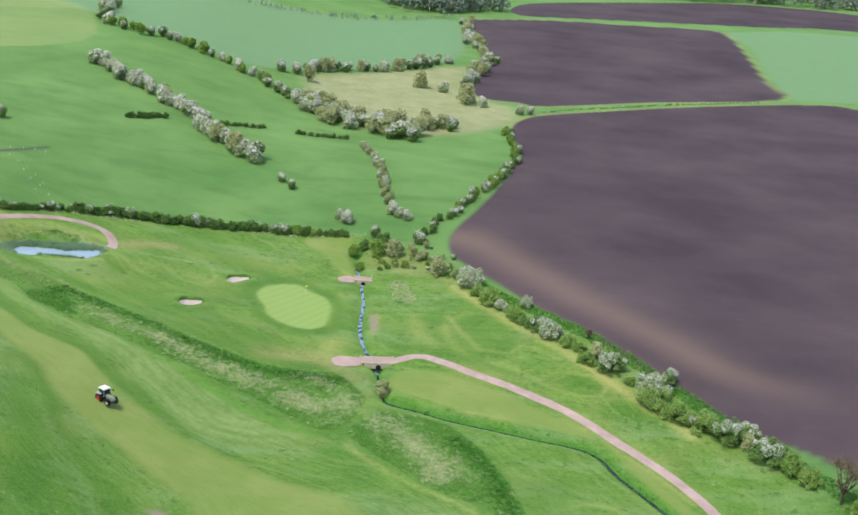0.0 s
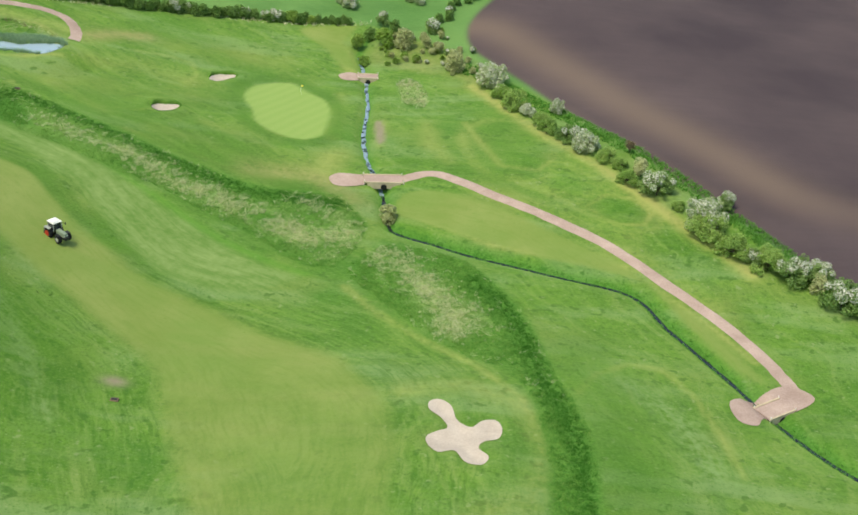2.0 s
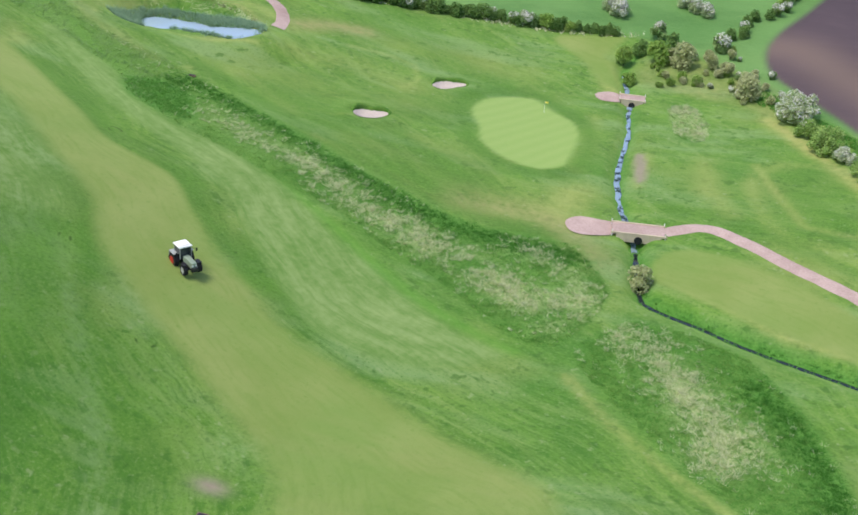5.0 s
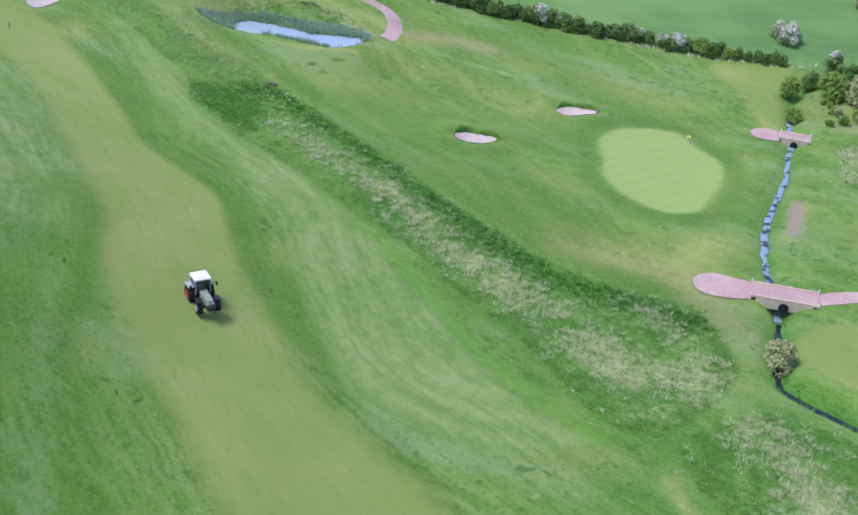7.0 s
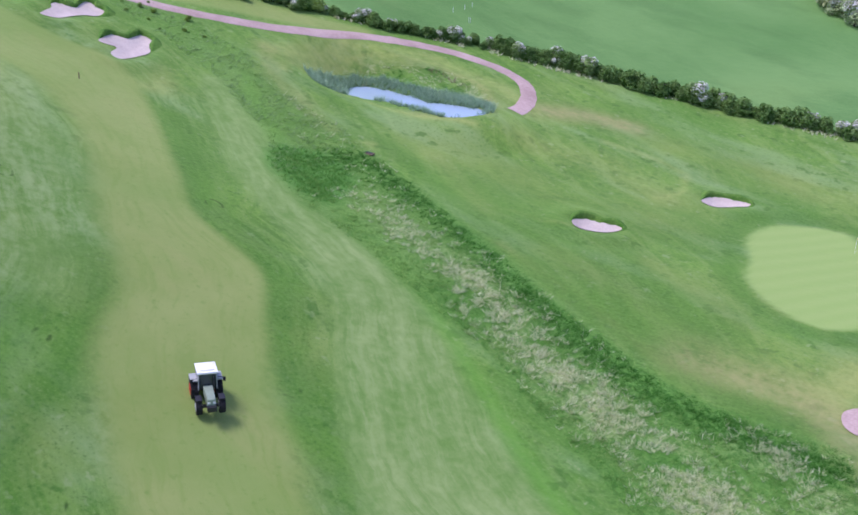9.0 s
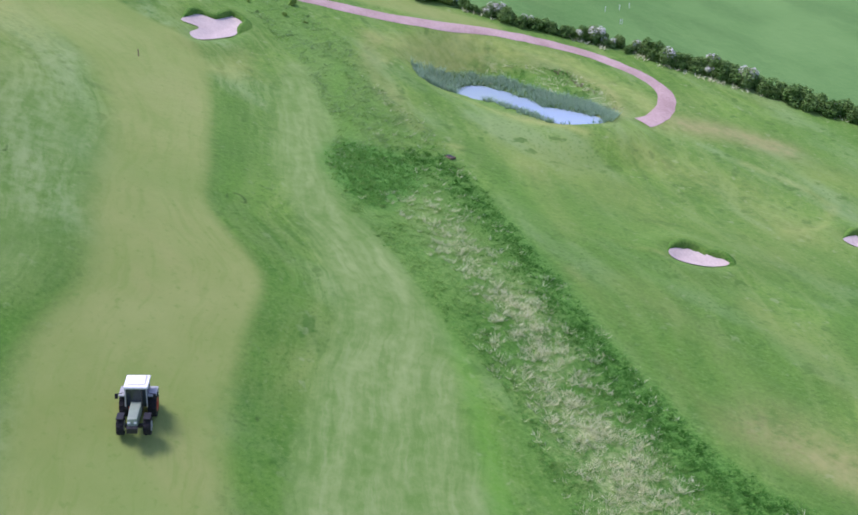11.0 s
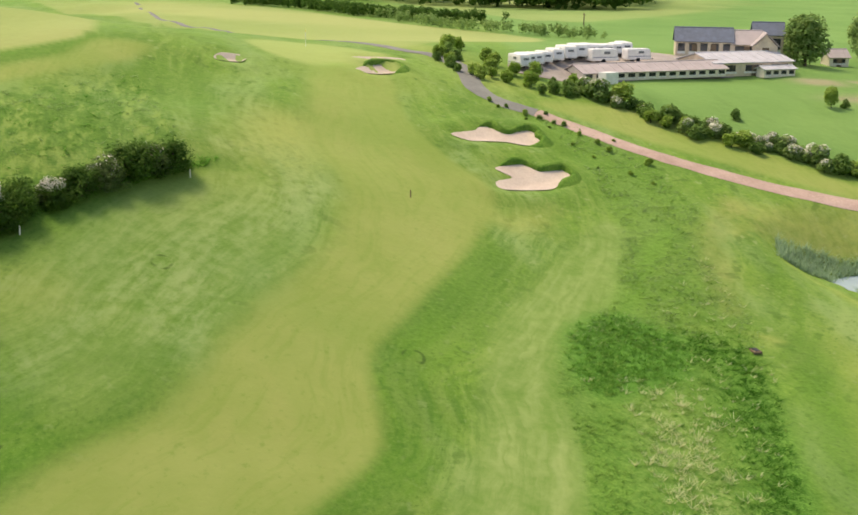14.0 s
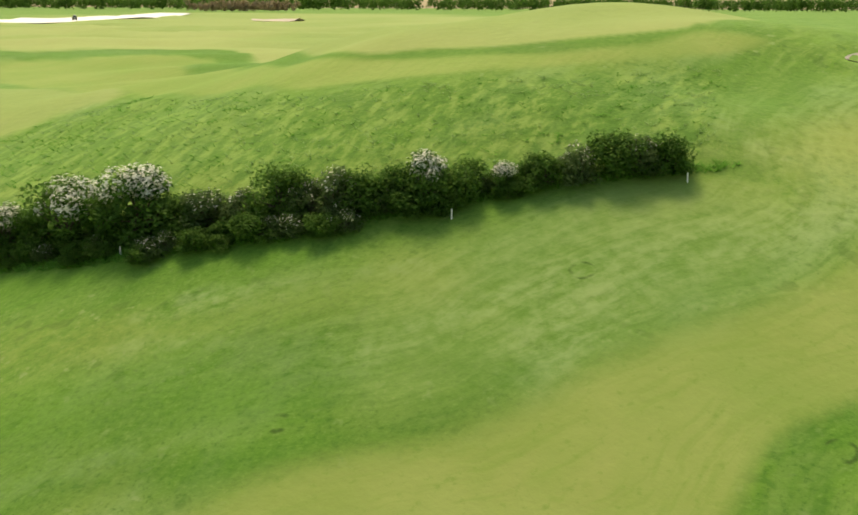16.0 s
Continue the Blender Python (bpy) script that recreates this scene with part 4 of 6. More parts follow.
    me.attributes.remove(me.attributes["shade_green"])
    put("shade_green", dark)
    rough = mask("rough", [ROUGH_A, ROUGH_B, PATCH], 1.0) * (1 - 0.4 * step(-x, 56, 86))
    me.attributes.remove(me.attributes["rough"])
    put("rough", rough)
    lush = mask("lush", [LUSH], 1.2)
    # mask for the painted shade on banks behind bunkers
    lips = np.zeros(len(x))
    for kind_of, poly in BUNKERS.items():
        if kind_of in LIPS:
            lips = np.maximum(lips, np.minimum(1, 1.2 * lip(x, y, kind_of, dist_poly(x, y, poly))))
    for line, w in ((STREAM_DOWN, 1.6), (STREAM_UP, 0.9)):
        lush = np.maximum(lush, 0.85 * np.exp(-(dist_line(x, y, line) / w) ** 2))
    me.attributes.remove(me.attributes["lush"])
    put("lush", lush)
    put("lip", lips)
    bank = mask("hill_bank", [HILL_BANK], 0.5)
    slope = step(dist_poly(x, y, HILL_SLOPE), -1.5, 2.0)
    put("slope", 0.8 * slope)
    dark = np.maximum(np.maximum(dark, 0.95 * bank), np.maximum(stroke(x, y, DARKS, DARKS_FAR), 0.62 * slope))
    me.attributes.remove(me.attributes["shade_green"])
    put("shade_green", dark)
    straw = mask("straw", [TAN_HILL, PALE_HILL, TAN_TOP, FAR_GREEN] + STRAW_FIELDS, 0.9) * (1 - bank)
    straw *= np.where(y > 300, 0.55, 1.0)
    straw *= 0.6 + 0.4 * step(np.sin(x / 19.0 + 1.7 * np.sin(y / 27.0)) + np.sin(y / 13.0 - x / 41.0), -1.0, 0.8)
    me.attributes.remove(me.attributes["straw"])
    put("straw", straw)
    mask("scrub", [SCRUB], 6.0)
    mask("crop", CROPS, 3.0)
    p = mask("plough", PLOUGH, 0.9)
    p = p * step(dist_line(x, y, np.array([(4.5, 293), (14.5, 277), (29.5, 252.4), (42.2, 235.6), (52, 220.8), (66.3, 202.4), (84, 178)])), 4.6, 5.6)
    me.attributes.remove(me.attributes["plough"])
    p = np.maximum(p, 0.8 * np.exp(-(dist_line(x, y, np.array([(-137.5, 303), (-136.4, 309.8), (-132.3, 315.4), (-126.2, 321.4), (-118.9, 332.2), (-113.3, 340.8)])) / 0.9) ** 2))
    put("plough", p)
    # beyond the boundary hedge and round the farm lies pasture
    out = np.concatenate([BOUNDARY, [(19.6, 282), (77.4, 194.9), (128.7, 147), (1500, 100), (6000, 6000), (-6000, 6000), (-6000, 330), (-301.6, 299.7), (-177.9, 258.6), (-149.7, 252.8)]])
    put("field", step(dist_poly(x, y, out), -1.0, 1.5))
    put("chalk", 0.7 * p * step(y, 222, 246) * np.exp(-((dist_line(x, y, np.array([(5.8, 311.2), (35, 264.4), (60.3, 232.3), (77.9, 220.8)])) - 9) / 6.5) ** 2))
    dry = 0.55 * np.exp(-(dist_line(x, y, np.array([(-34.5, 239.7), (-24.8, 241.3), (-18.8, 238.2), (-13.9, 231.4)])) / 3.0) ** 2)
    dry = np.maximum(dry, 0.35 * np.exp(-(dist_line(x, y, REEDS) / 1.5) ** 2) * (y > 262 + 0.25 * (x + 100)))
    dry = np.maximum(dry, 0.8 * np.exp(-(dist_line(x, y, np.array([(-76, 287.2), (-72.1, 291.3), (-66.6, 293.9)])) / 2.5) ** 2))
    dry = np.maximum(dry, 0.8 * np.exp(-(dist_line(x, y, np.array([(6.3, 287.2), (21.3, 261), (41.6, 233), (53.3, 216.8)])) / 1.0) ** 2) * 0.4)
    dry = np.maximum(dry, 0.35 * np.exp(-(dist_line(x, y, np.array([(-87, 251.4), (-99.4, 255.5), (-106.7, 261.9)])) / 1.6) ** 2))
    verge = np.minimum(dist_line(x, y, np.vstack([PLOUGH[0], PLOUGH[0][:1]])), dist_line(x, y, np.vstack([PLOUGH[1], PLOUGH[1][:1]])))
    dry = np.maximum(dry, 0.75 * np.exp(-(verge / 2.6) ** 2) * (y > 470))
    dry = np.maximum(dry, 0.4 * step(dist_poly(x, y, THICKET), -2.0, 2.0))
    put("dry", dry)
    bare = np.exp(-(((x + 41.2) / 1.6) ** 2 + ((y - 170.2) / 1.0) ** 2))
    bare = np.maximum(bare, step(dist_poly(x, y, smooth([(-13.4, 267.4), (-12, 267.6), (-10.9, 259.2), (-12.2, 257.7)])), -0.5, 0.5))
    for cx, cy, a, b in ((-130.6, 305, 3.0, 6), (-121.5, 298, 1.8, 3.6), (-147, 296, 1.6, 3.4), (-148, 304, 0.6, 2.4), (-149.4, 311.5, 0.6, 2.6), (-150.5, 319, 0.6, 2.6), (-138, 299, 1.6, 6)):
        bare = np.maximum(bare, np.minimum(0.95, 1.9 * np.exp(-(((x - cx) / a) ** 2 + ((y - cy) / b) ** 2))))
    put("bare", bare)
    ob = new("ground", me)
    return tagged(ob, "rolling golf course turf among pasture and ploughed fields", "ground", kind="structure")


build_ground()


def ribbon(name, line, width, material, lift=0.07, label="", category="path", fixed=None):
    """A strip laid along the ground, slightly crowned, with ragged edges."""
    p = np.array(line)
    t = np.gradient(p, axis=0)
    t /= np.linalg.norm(t, axis=1)[:, None] + 1e-9
    nrm = np.stack([-t[:, 1], t[:, 0]], 1)
    rng = np.random.default_rng(len(p) * 7 + int(width * 10))
    us = np.array([-1, -0.6, 0, 0.6, 1.0])
    rag = 1 + rng.normal(0, 0.05 if width > 1.5 else 0.25, (len(p), 2))
    verts, faces = [], []
    for i in range(len(p)):
        for u in us:
            k = rag[i, 0] if u < 0 else rag[i, 1]
            q = p[i] + nrm[i] * u * width / 2 * k
            verts.append((q[0], q[1], 0))
    v = np.array(verts)
    v[:, 2] = land(v[:, 0], v[:, 1]) + lift if fixed is None else np.repeat(fixed, len(us))
    v[:, 2] += np.tile(0.03 * (1 - us ** 2), len(p)) - np.tile(0.03 * (abs(us) == 1), len(p))
    k = len(us)
    for i in range(len(p) - 1):
        for j in range(k - 1):
            a = i * k + j
            faces.append((a, a + k, a + k + 1, a + 1))
    ob = sheet(name, v, [f[::-1] for f in faces], material)
    return tagged(ob, label, category, kind="structure")


def pad(name, poly, material, lift, label, category, dish=0.0, level=None):
    """A flat or dished patch with rings of faces inside a rounded outline."""
    p = np.array(poly)
    c = p.mean(0)
    big = np.ptp(p, axis=0).max()
    g = min(0.7, big / 14) if big < 40 else big / 45
    lo, hi = p.min(0), p.max(0)
    gx, gy = np.meshgrid(np.arange(lo[0], hi[0], g), np.arange(lo[1], hi[1], g))
    inner = np.stack([gx.ravel(), gy.ravel()], 1)
    inner = inner[dist_poly(inner[:, 0], inner[:, 1], p) > g * 0.55]
    from mathutils import geometry
    pts = [Vector(q) for q in np.concatenate([p, inner])]
    k = len(p)
    res = geometry.delaunay_2d_cdt(pts, [(i, (i + 1) % k) for i in range(k)], [list(range(k))], 1, 1e-4)
    v = np.array([(q[0], q[1], 0.0) for q in res[0]])
    if level is None:
        d = dist_poly(v[:, 0], v[:, 1], p)
        v[:, 2] = (swells(v[:, 0], v[:, 1]) if dish else land(v[:, 0], v[:, 1])) + lift - dish * step(d, 0.0, min(2.2, big * 0.2))
        if dish:
            v[:, 2] += 0.03
    else:
        v[:, 2] = level
    ob = sheet(name, v, res[2], material)
    return tagged(ob, label, category, kind="structure")


def turf_lip(poly, facing, height):
    """The overhanging bank of turf behind a bunker, tapering out at both ends."""
    p = np.array(poly)
    c = p.mean(0)
    t = np.roll(p, -1, 0) - np.roll(p, 1, 0)
    t /= np.linalg.norm(t, axis=1)[:, None] + 1e-9
    area = np.sum(p[:, 0] * np.roll(p[:, 1], -1) - p[:, 1] * np.roll(p[:, 0], -1))
    out = np.stack([t[:, 1], -t[:, 0]], 1) * (1 if area > 0 else -1)
    rel = p - c
    away = (rel @ np.array(facing)) / (np.linalg.norm(rel, axis=1) + 1e-6)
    out = (out + np.roll(out, 1, 0) + np.roll(out, -1, 0) + np.roll(out, 2, 0) + np.roll(out, -2, 0)) / 5
    h = height * step(away, -0.25, 0.55) * (0.9 + 0.2 * np.sin(np.arange(len(p)) * 0.35))
    z = swells(p[:, 0].copy(), p[:, 1].copy())
    rings = []
    for off, rise, base in ((-0.06, 0.0, -0.3), (-0.1, 0.75, 0.0), (0.12, 1.05, 0.05), (0.5, 0.95, 0.05), (1.3, 0.2, 0.0), (1.8, 0.0, -0.2)):
        q = p + out * (off * (0.25 + 0.75 * h / height))[:, None]
        rings.append(np.column_stack([q, z + base * (h > 0) + h * rise - 0.12 * (h <= 0)]))
    n, m = len(p), len(rings)
    faces = []
    for k in range(n):
        j = (k + 1) % n
        if h[k] + h[j] <= 0.02:
            continue
        for r in range(m - 1):
            faces.append((r * n + k, r * n + j, (r + 1) * n + j, (r + 1) * n + k) if area < 0 else (r * n + k, (r + 1) * n + k, (r + 1) * n + j, r * n + j))
    ob = sheet("bunker_lip", np.concatenate(rings), faces, M_LIP)
    return tagged(ob, "steep dark turf lip behind a sand bunker", "turf bank", kind="structure")


for kind_of in LIPS:
    turf_lip(BUNKERS[kind_of], LIPS[kind_of], 0.75)
for kind_of, poly in BUNKERS.items():
    pad("bunker", poly, M_SAND, 0.1, "pale pinkish sand bunker cut into mown turf", "bunker", 0.36 if kind_of in ("three_lobed", "long") else 0.5)
pad("water", POND, M_POND, 0, "calm pale blue pond water among reeds", "water", level=POND_LEVEL - 0.12)
ribbon("water", STREAM_UP[:-6], 0.8, M_STREAM, fixed=land(*STREAM_UP[:-6].T) + 0.22, category="water", label="narrow stream reflecting the sky")
ribbon("water", STREAM_DOWN, 0.7, M_DITCH, fixed=land(*STREAM_DOWN.T) + 0.16, category="water", label="dark narrow stream in a grassy ditch")
ribbon("path", PATH_EAST, 2.4, M_PATH, 0.07, "pinkish gravel cart path across the course")
ribbon("path", PATH_POND, 2.35, M_PATH, 0.07, "pinkish gravel cart path round the pond")
ribbon("road", ROAD_FARM[36:], 1.3, M_ASPHALT, 0.07, "narrow dark track over the hill", "road")
ribbon("road", ROAD_FARM[:37], 2.6, M_ASPHALT, 0.07, "grey asphalt track past the farm", "road")
pad("path_pad", PAD_EAST, M_PATH, 0.12, "pinkish gravel pad at the path's end", "path")
pad("path_pad", PAD_WEST, M_PATH, 0.12, "pinkish gravel pad beside the bridge", "path")
pad("path_pad", PAD_NORTH, M_PATH, 0.12, "pinkish gravel pad beside the far bridge", "path")

# ---- plants ----
def leaf_cloud(rng, n, centres, radii, leaf, flat=0.5, loose=False):
    """Small folded leaves on the skins of several lumps. Returns vertices and faces."""
    k = rng.choice(len(centres), n, p=np.array(radii) ** 2 / np.sum(np.array(radii) ** 2))
    d = rng.normal(size=(n, 3))
    d /= np.linalg.norm(d, axis=1)[:, None]
    r = np.array(radii)[k] * ((0.5 + 0.68 * rng.random(n) ** 0.7) if loose else (0.62 + 0.45 * rng.random(n) ** 0.6))
    c = np.array(centres)[k] + d * r[:, None]
    nrm = d * flat + rng.normal(size=(n, 3)) * (1 - flat) + (0, 0, 0.8)
    nrm /= np.linalg.norm(nrm, axis=1)[:, None]
    a = np.cross(nrm, rng.normal(size=(n, 3)))
    a /= np.linalg.norm(a, axis=1)[:, None] + 1e-9
    b = np.cross(nrm, a)
    s = leaf * (0.55 + 0.8 * rng.random(n))[:, None]
    v = np.stack([c - a * s, c + b * s * 0.55 + nrm * s * 0.2, c + a * s, c - b * s * 0.55 + nrm * s * 0.2], 1).reshape(-1, 3)
    v[:, 2] = np.maximum(v[:, 2], 0.02)
    i = np.arange(n) * 4
    f = np.concatenate([np.stack([i, i + 1, i + 2], 1), np.stack([i, i + 2, i + 3], 1)])
    return v, f


def lumps(rng, w, h, n, low=0.25, fine=False):
    """Centres and radii of the lumps of a crown that is w wide and h high."""
    cs, rs = [], []
    for i in range(n):
        a, q = rng.random() * 6.283, math.sqrt(rng.random())
        z = h * (low + (0.8 - low) * rng.random())
        rr = ((0.1 + 0.16 * rng.random()) if fine else (0.2 + 0.13 * rng.random())) * min(w, h)
        q *= max(0.05, 0.5 * w - rr) * (1.15 - 0.75 * max(0, z / h - 0.45))
        cs.append((q * math.cos(a), q * math.sin(a), z))
        rs.append(rr)
    cs.append((0.1 * w * (rng.random() - 0.5), 0.1 * w * (rng.random() - 0.5), h * 0.74))
    rs.append(0.27 * min(w, h))
    return cs, rs


def stems(rng, cs, h, thick, trunk=0.3):
    """A tapered trunk that forks into a limb for each lump of the crown."""
    bm = bmesh.new()
    fork = Vector((0.04 * h * (rng.random() - 0.5), 0.04 * h * (rng.random() - 0.5), h * trunk))
    rod(bm, (0, 0, -0.3), fork, thick, thick * 0.75, 7)
    for c in cs:
        mid = fork.lerp(Vector(c), 0.5) + Vector(rng.normal(size=3) * 0.04 * h)
        rod(bm, fork, mid, thick * 0.5, thick * 0.3, 5)
        rod(bm, mid, c, thick * 0.3, thick * 0.1, 5)
    return bm


def woody(name, seed, w, h, n, leaf, material, blossom=0.0, trunk=0.18, lump_count=9, low=0.22, flat=0.45, fine=False):
    """A shrub or tree: trunk with limbs, crown of leaves, and blossom where it flowers."""
    rng = np.random.default_rng(seed)
    ob = root(name, 0, 0, 0)
    cs, rs = lumps(rng, w, h, lump_count, low, fine)
    part("trunk", stems(rng, cs, h, 0.035 * h, trunk), M_BARK, ob)
    v, f = leaf_cloud(rng, n, cs, rs, leaf, flat, fine)
    sheet("crown", v, f, material, ob, False)
    if blossom:
        order = sorted(zip(cs, rs), key=lambda q: -q[0][2] + 0.25 * h * rng.random())
        top = order[:max(2, int(len(order) * (0.75 if blossom > 0.5 else 0.26)))]
        v, f = leaf_cloud(rng, int(n * blossom), [(c[0], c[1], c[2] + 0.12 * r) for c, r in top], [r * 1.02 for _, r in top], leaf * 0.8, 0.8)
        ob_b = sheet("blossom", v, f, M_BLOSSOM, ob, False)
        ob_b["label"] = "creamy white may blossom"
    return ob


def bare_tree(seed, h):
    rng = np.random.default_rng(seed)
    ob = root("bare_tree", 0, 0, 0)
    cs, rs = lumps(rng, h * 0.9, h, 14, 0.35)
    part("trunk", stems(rng, cs, h, 0.03 * h, 0.2), M_BARK, ob)
    bm = bmesh.new()
    for c, r in zip(cs, rs):
        for i in range(26):
            d = Vector(rng.normal(size=3)).normalized() * r * 1.3
            d.z = abs(d.z) * 0.8
            rod(bm, c, Vector(c) + d, 0.035, 0.008, 3)
    part("twigs", bm, M_TWIG, ob, "dense brown leafless twigs")
    return ob


KINDS = {
    "hawthorn": [woody("hawthorn_bush", 10 + i, 3.6, 3.2, 1300, 0.24, M_MAY, 0.75) for i in range(4)],
    "haw_thin": [woody("hawthorn_bush", 20 + i, 3.4, 3.1, 950, 0.27, M_HAW, 0.34) for i in range(3)],
    "hedge": [woody("hedge_shrub", 30 + i, 3.0, 2.6, 900, 0.24, M_MID, 0.0, low=0.15) for i in range(3)],
    "fresh": [woody("leafy_shrub", 40 + i, 3.6, 3.2, 1000, 0.27, M_FRESH) for i in range(3)],
    "willow": [woody("pale_willow", 50 + i, 4.4, 4.2, 950, 0.3, M_WILLOW, 0.0) for i in range(3)],
    "tree": [woody("broadleaf_tree", 60 + i, 6.5, 7.6, 2400, 0.36, M_HAW, 0.0, 0.2, 18, 0.22) for i in range(3)],
    "dense": [woody("hedge_shrub", 70 + i, 4.2, 3.4, 3600, 0.14, M_DARK, 0.0, low=0.06, lump_count=34, fine=True) for i in range(4)],
    "dense_may": [woody("hawthorn_bush", 80 + i, 4.6, 3.8, 3600, 0.14, M_DARK, 0.4, low=0.06, lump_count=34, fine=True) for i in range(3)],
    "dense_grey": [woody("hedge_shrub", 90 + i, 4.2, 3.4, 3400, 0.14, M_GREYLEAF, 0.04, low=0.06, lump_count=34, fine=True) for i in range(3)],
    "big_may": [woody("hawthorn_bush", 100 + i, 5.8, 3.7, 4200, 0.18, M_MAY, 0.52, lump_count=30, low=0.12, fine=True) for i in range(3)],
    "big_thin": [woody("hawthorn_bush", 110 + i, 5.8, 3.7, 4200, 0.18, M_HAW, 0.26, lump_count=30, low=0.12, fine=True) for i in range(3)],
    "big_fresh": [woody("leafy_shrub", 120 + i, 5.8, 3.7, 4200, 0.18, M_SPRING, 0.0, lump_count=30, low=0.12, fine=True) for i in range(3)],
}
LOOKS = {
    "hawthorn": ("hawthorn bush covered in creamy white blossom", "bush"),
    "haw_thin": ("green hawthorn bush with scattered white blossom", "bush"),
    "hedge": ("dark green leafy shrub of a field hedge", "hedge shrub"),
    "fresh": ("fresh light green leafy spring shrub", "shrub"),
    "willow": ("pale yellowish-green willow just in leaf", "willow"),
    "tree": ("broad green deciduous tree beside the fields", "tree"),
    "dense": ("dense dark green shrub of the fairway hedge", "hedge shrub"),
    "dense_may": ("dark hawthorn with sprays of white blossom", "bush"),
    "dense_grey": ("dull grey-green shrub of the fairway hedge", "hedge shrub"),
    "big_may": ("broad hawthorn covered in creamy white blossom", "bush"),
    "big_thin": ("broad pale green hawthorn with some blossom", "bush"),
    "big_fresh": ("broad leafy green shrub beside the ploughed field", "shrub"),
}
plant_rng = np.random.default_rng(5)
USED = set()


def plant(kind, x, y, size=1.0, group="", tall=1.0):
    """Set one plant on the ground; the first of a kind is the original itself."""
    proto = KINDS[kind][int(plant_rng.integers(len(KINDS[kind])))]
    s = size * (0.85 + 0.3 * plant_rng.random())
    turn = 360 * plant_rng.random()
    z = ground_z(x, y) - 0.05
    m = pose(x, y, z, 0, 0, turn) @ Matrix.Diagonal((s, s, s * tall, 1))
    if proto.name not in USED:
        USED.add(proto.name)
        ob = proto
        ob.matrix_basis = m
    else:
        keep = proto.scale.copy()
        proto.scale = (1, 1, 1)
        ob = copy_thing(proto, m)
        proto.scale = keep
    label, cat = LOOKS[kind]
    return tagged(ob, label, cat, group)


def hedge(line, gap, kinds, size, group, spread=0.6, tall=1.0, closed=False, uneven=0.1):
    names, odds = list(kinds), np.array(list(kinds.values()), float)
    for x, y, a in along(smooth(line, 3, closed), gap):
        k = names[int(plant_rng.choice(len(names), p=odds / odds.sum()))]
        off = plant_rng.normal() * spread
        plant(k, x - math.sin(a) * off + plant_rng.normal() * 0.3, y + math.cos(a) * off + plant_rng.normal() * 0.3, size * (1 + uneven * (2 * plant_rng.random() - 1)), group, tall)


# the boundary hedge of the course, from the farm to the far bridge
hedge([(-135, 254.6), (-131.3, 259.1), (-127.8, 262), (-123.5, 264.4), (-119.9, 272.4), (-115.6, 276.4), (-112, 281)], 1.0, {"haw_thin": 4, "fresh": 2, "hedge": 4}, 0.74, "shrubs of the boundary hedge", 0.9, 0.8, False, 0.3)
hedge([(-109, 285.3), (-104.7, 288.3), (-100.1, 293.5), (-95, 298)], 1.05, {"hedge": 5, "haw_thin": 2}, 0.66, "shrubs of the boundary hedge", 0.4, 0.9, False, 0.35)
hedge([(-93, 299.6), (-87.4, 303), (-79.6, 307.4), (-70.9, 310), (-63, 313.6), (-54.6, 315.8), (-46.5, 317.7)], 1.1, {"hedge": 6, "haw_thin": 1}, 0.95, "shrubs of the boundary hedge", 0.45, 0.92, False, 0.2)
hedge([(-46.5, 317.7), (-38.2, 319), (-32.5, 319), (-22.5, 321)], 1.5, {"hedge": 4, "haw_thin": 1, "fresh": 1}, 0.8, "shrubs of the boundary hedge", 0.4)
hedge([(-135, 254.6), (-127.8, 262), (-119.9, 272.4), (-112, 281), (-104.7, 288.3), (-95, 298), (-87.4, 303), (-79.6, 307.4), (-63, 313.6), (-46.5, 317.7)], 0.95, {"hedge": 4, "haw_thin": 1}, 0.5, "low shrubs filling the boundary hedge", 0.35, 0.9, False, 0.25)
# the short hedge beside the main fairway
hedge([(-80.5, 138), (-80.6, 148), (-80.6, 158)], 1.9, {"dense": 5, "dense_may": 4}, 1.15, "shrubs of the fairway hedge", 0.35, 1.0, False, 0.28)
for kind, x, y, h in (("dense_may", -80.6, 160.4, 4.6), ("dense", -80.8, 163.2, 3.4), ("dense_may", -81.4, 165.4, 5.4), ("dense", -81.6, 168.8, 3.8), ("dense_may", -82.2, 172.0, 4.6), ("dense", -82.6, 174.6, 3.2), ("dense_grey", -83.2, 176.8, 3.2), ("dense_grey", -84.0, 179.4, 3.1), ("dense", -85.0, 181.7, 3.9), ("dense_grey", -85.4, 184.0, 3.2), ("dense_grey", -85.9, 185.8, 4.1), ("dense", -86.6, 187.6, 3.7), ("dense", -87.5, 189.4, 3.2), ("dense_may", -88.3, 191.2, 4.4), ("dense", -89.9, 193.6, 3.3), ("dense_may", -91.3, 195.9, 2.6), ("dense", -92.6, 198.1, 3.1), ("dense_grey", -94.2, 200.1, 2.9), ("dense", -96.0, 202.3, 3.3), ("dense_grey", -97.2, 203.6, 3.0), ("dense", -98.2, 205.0, 3.4)):
    plant(kind, x, y, h / 3.4, "shrubs of the fairway hedge", 0.86)
hedge([(-79.6, 158), (-80.0, 171), (-83.8, 185.2), (-88.6, 192), (-95, 199.9)], 1.0, {"dense": 2, "dense_grey": 1}, 0.62, "low shrubs at the fairway hedge's foot", 0.5, 0.66, False, 0.3)
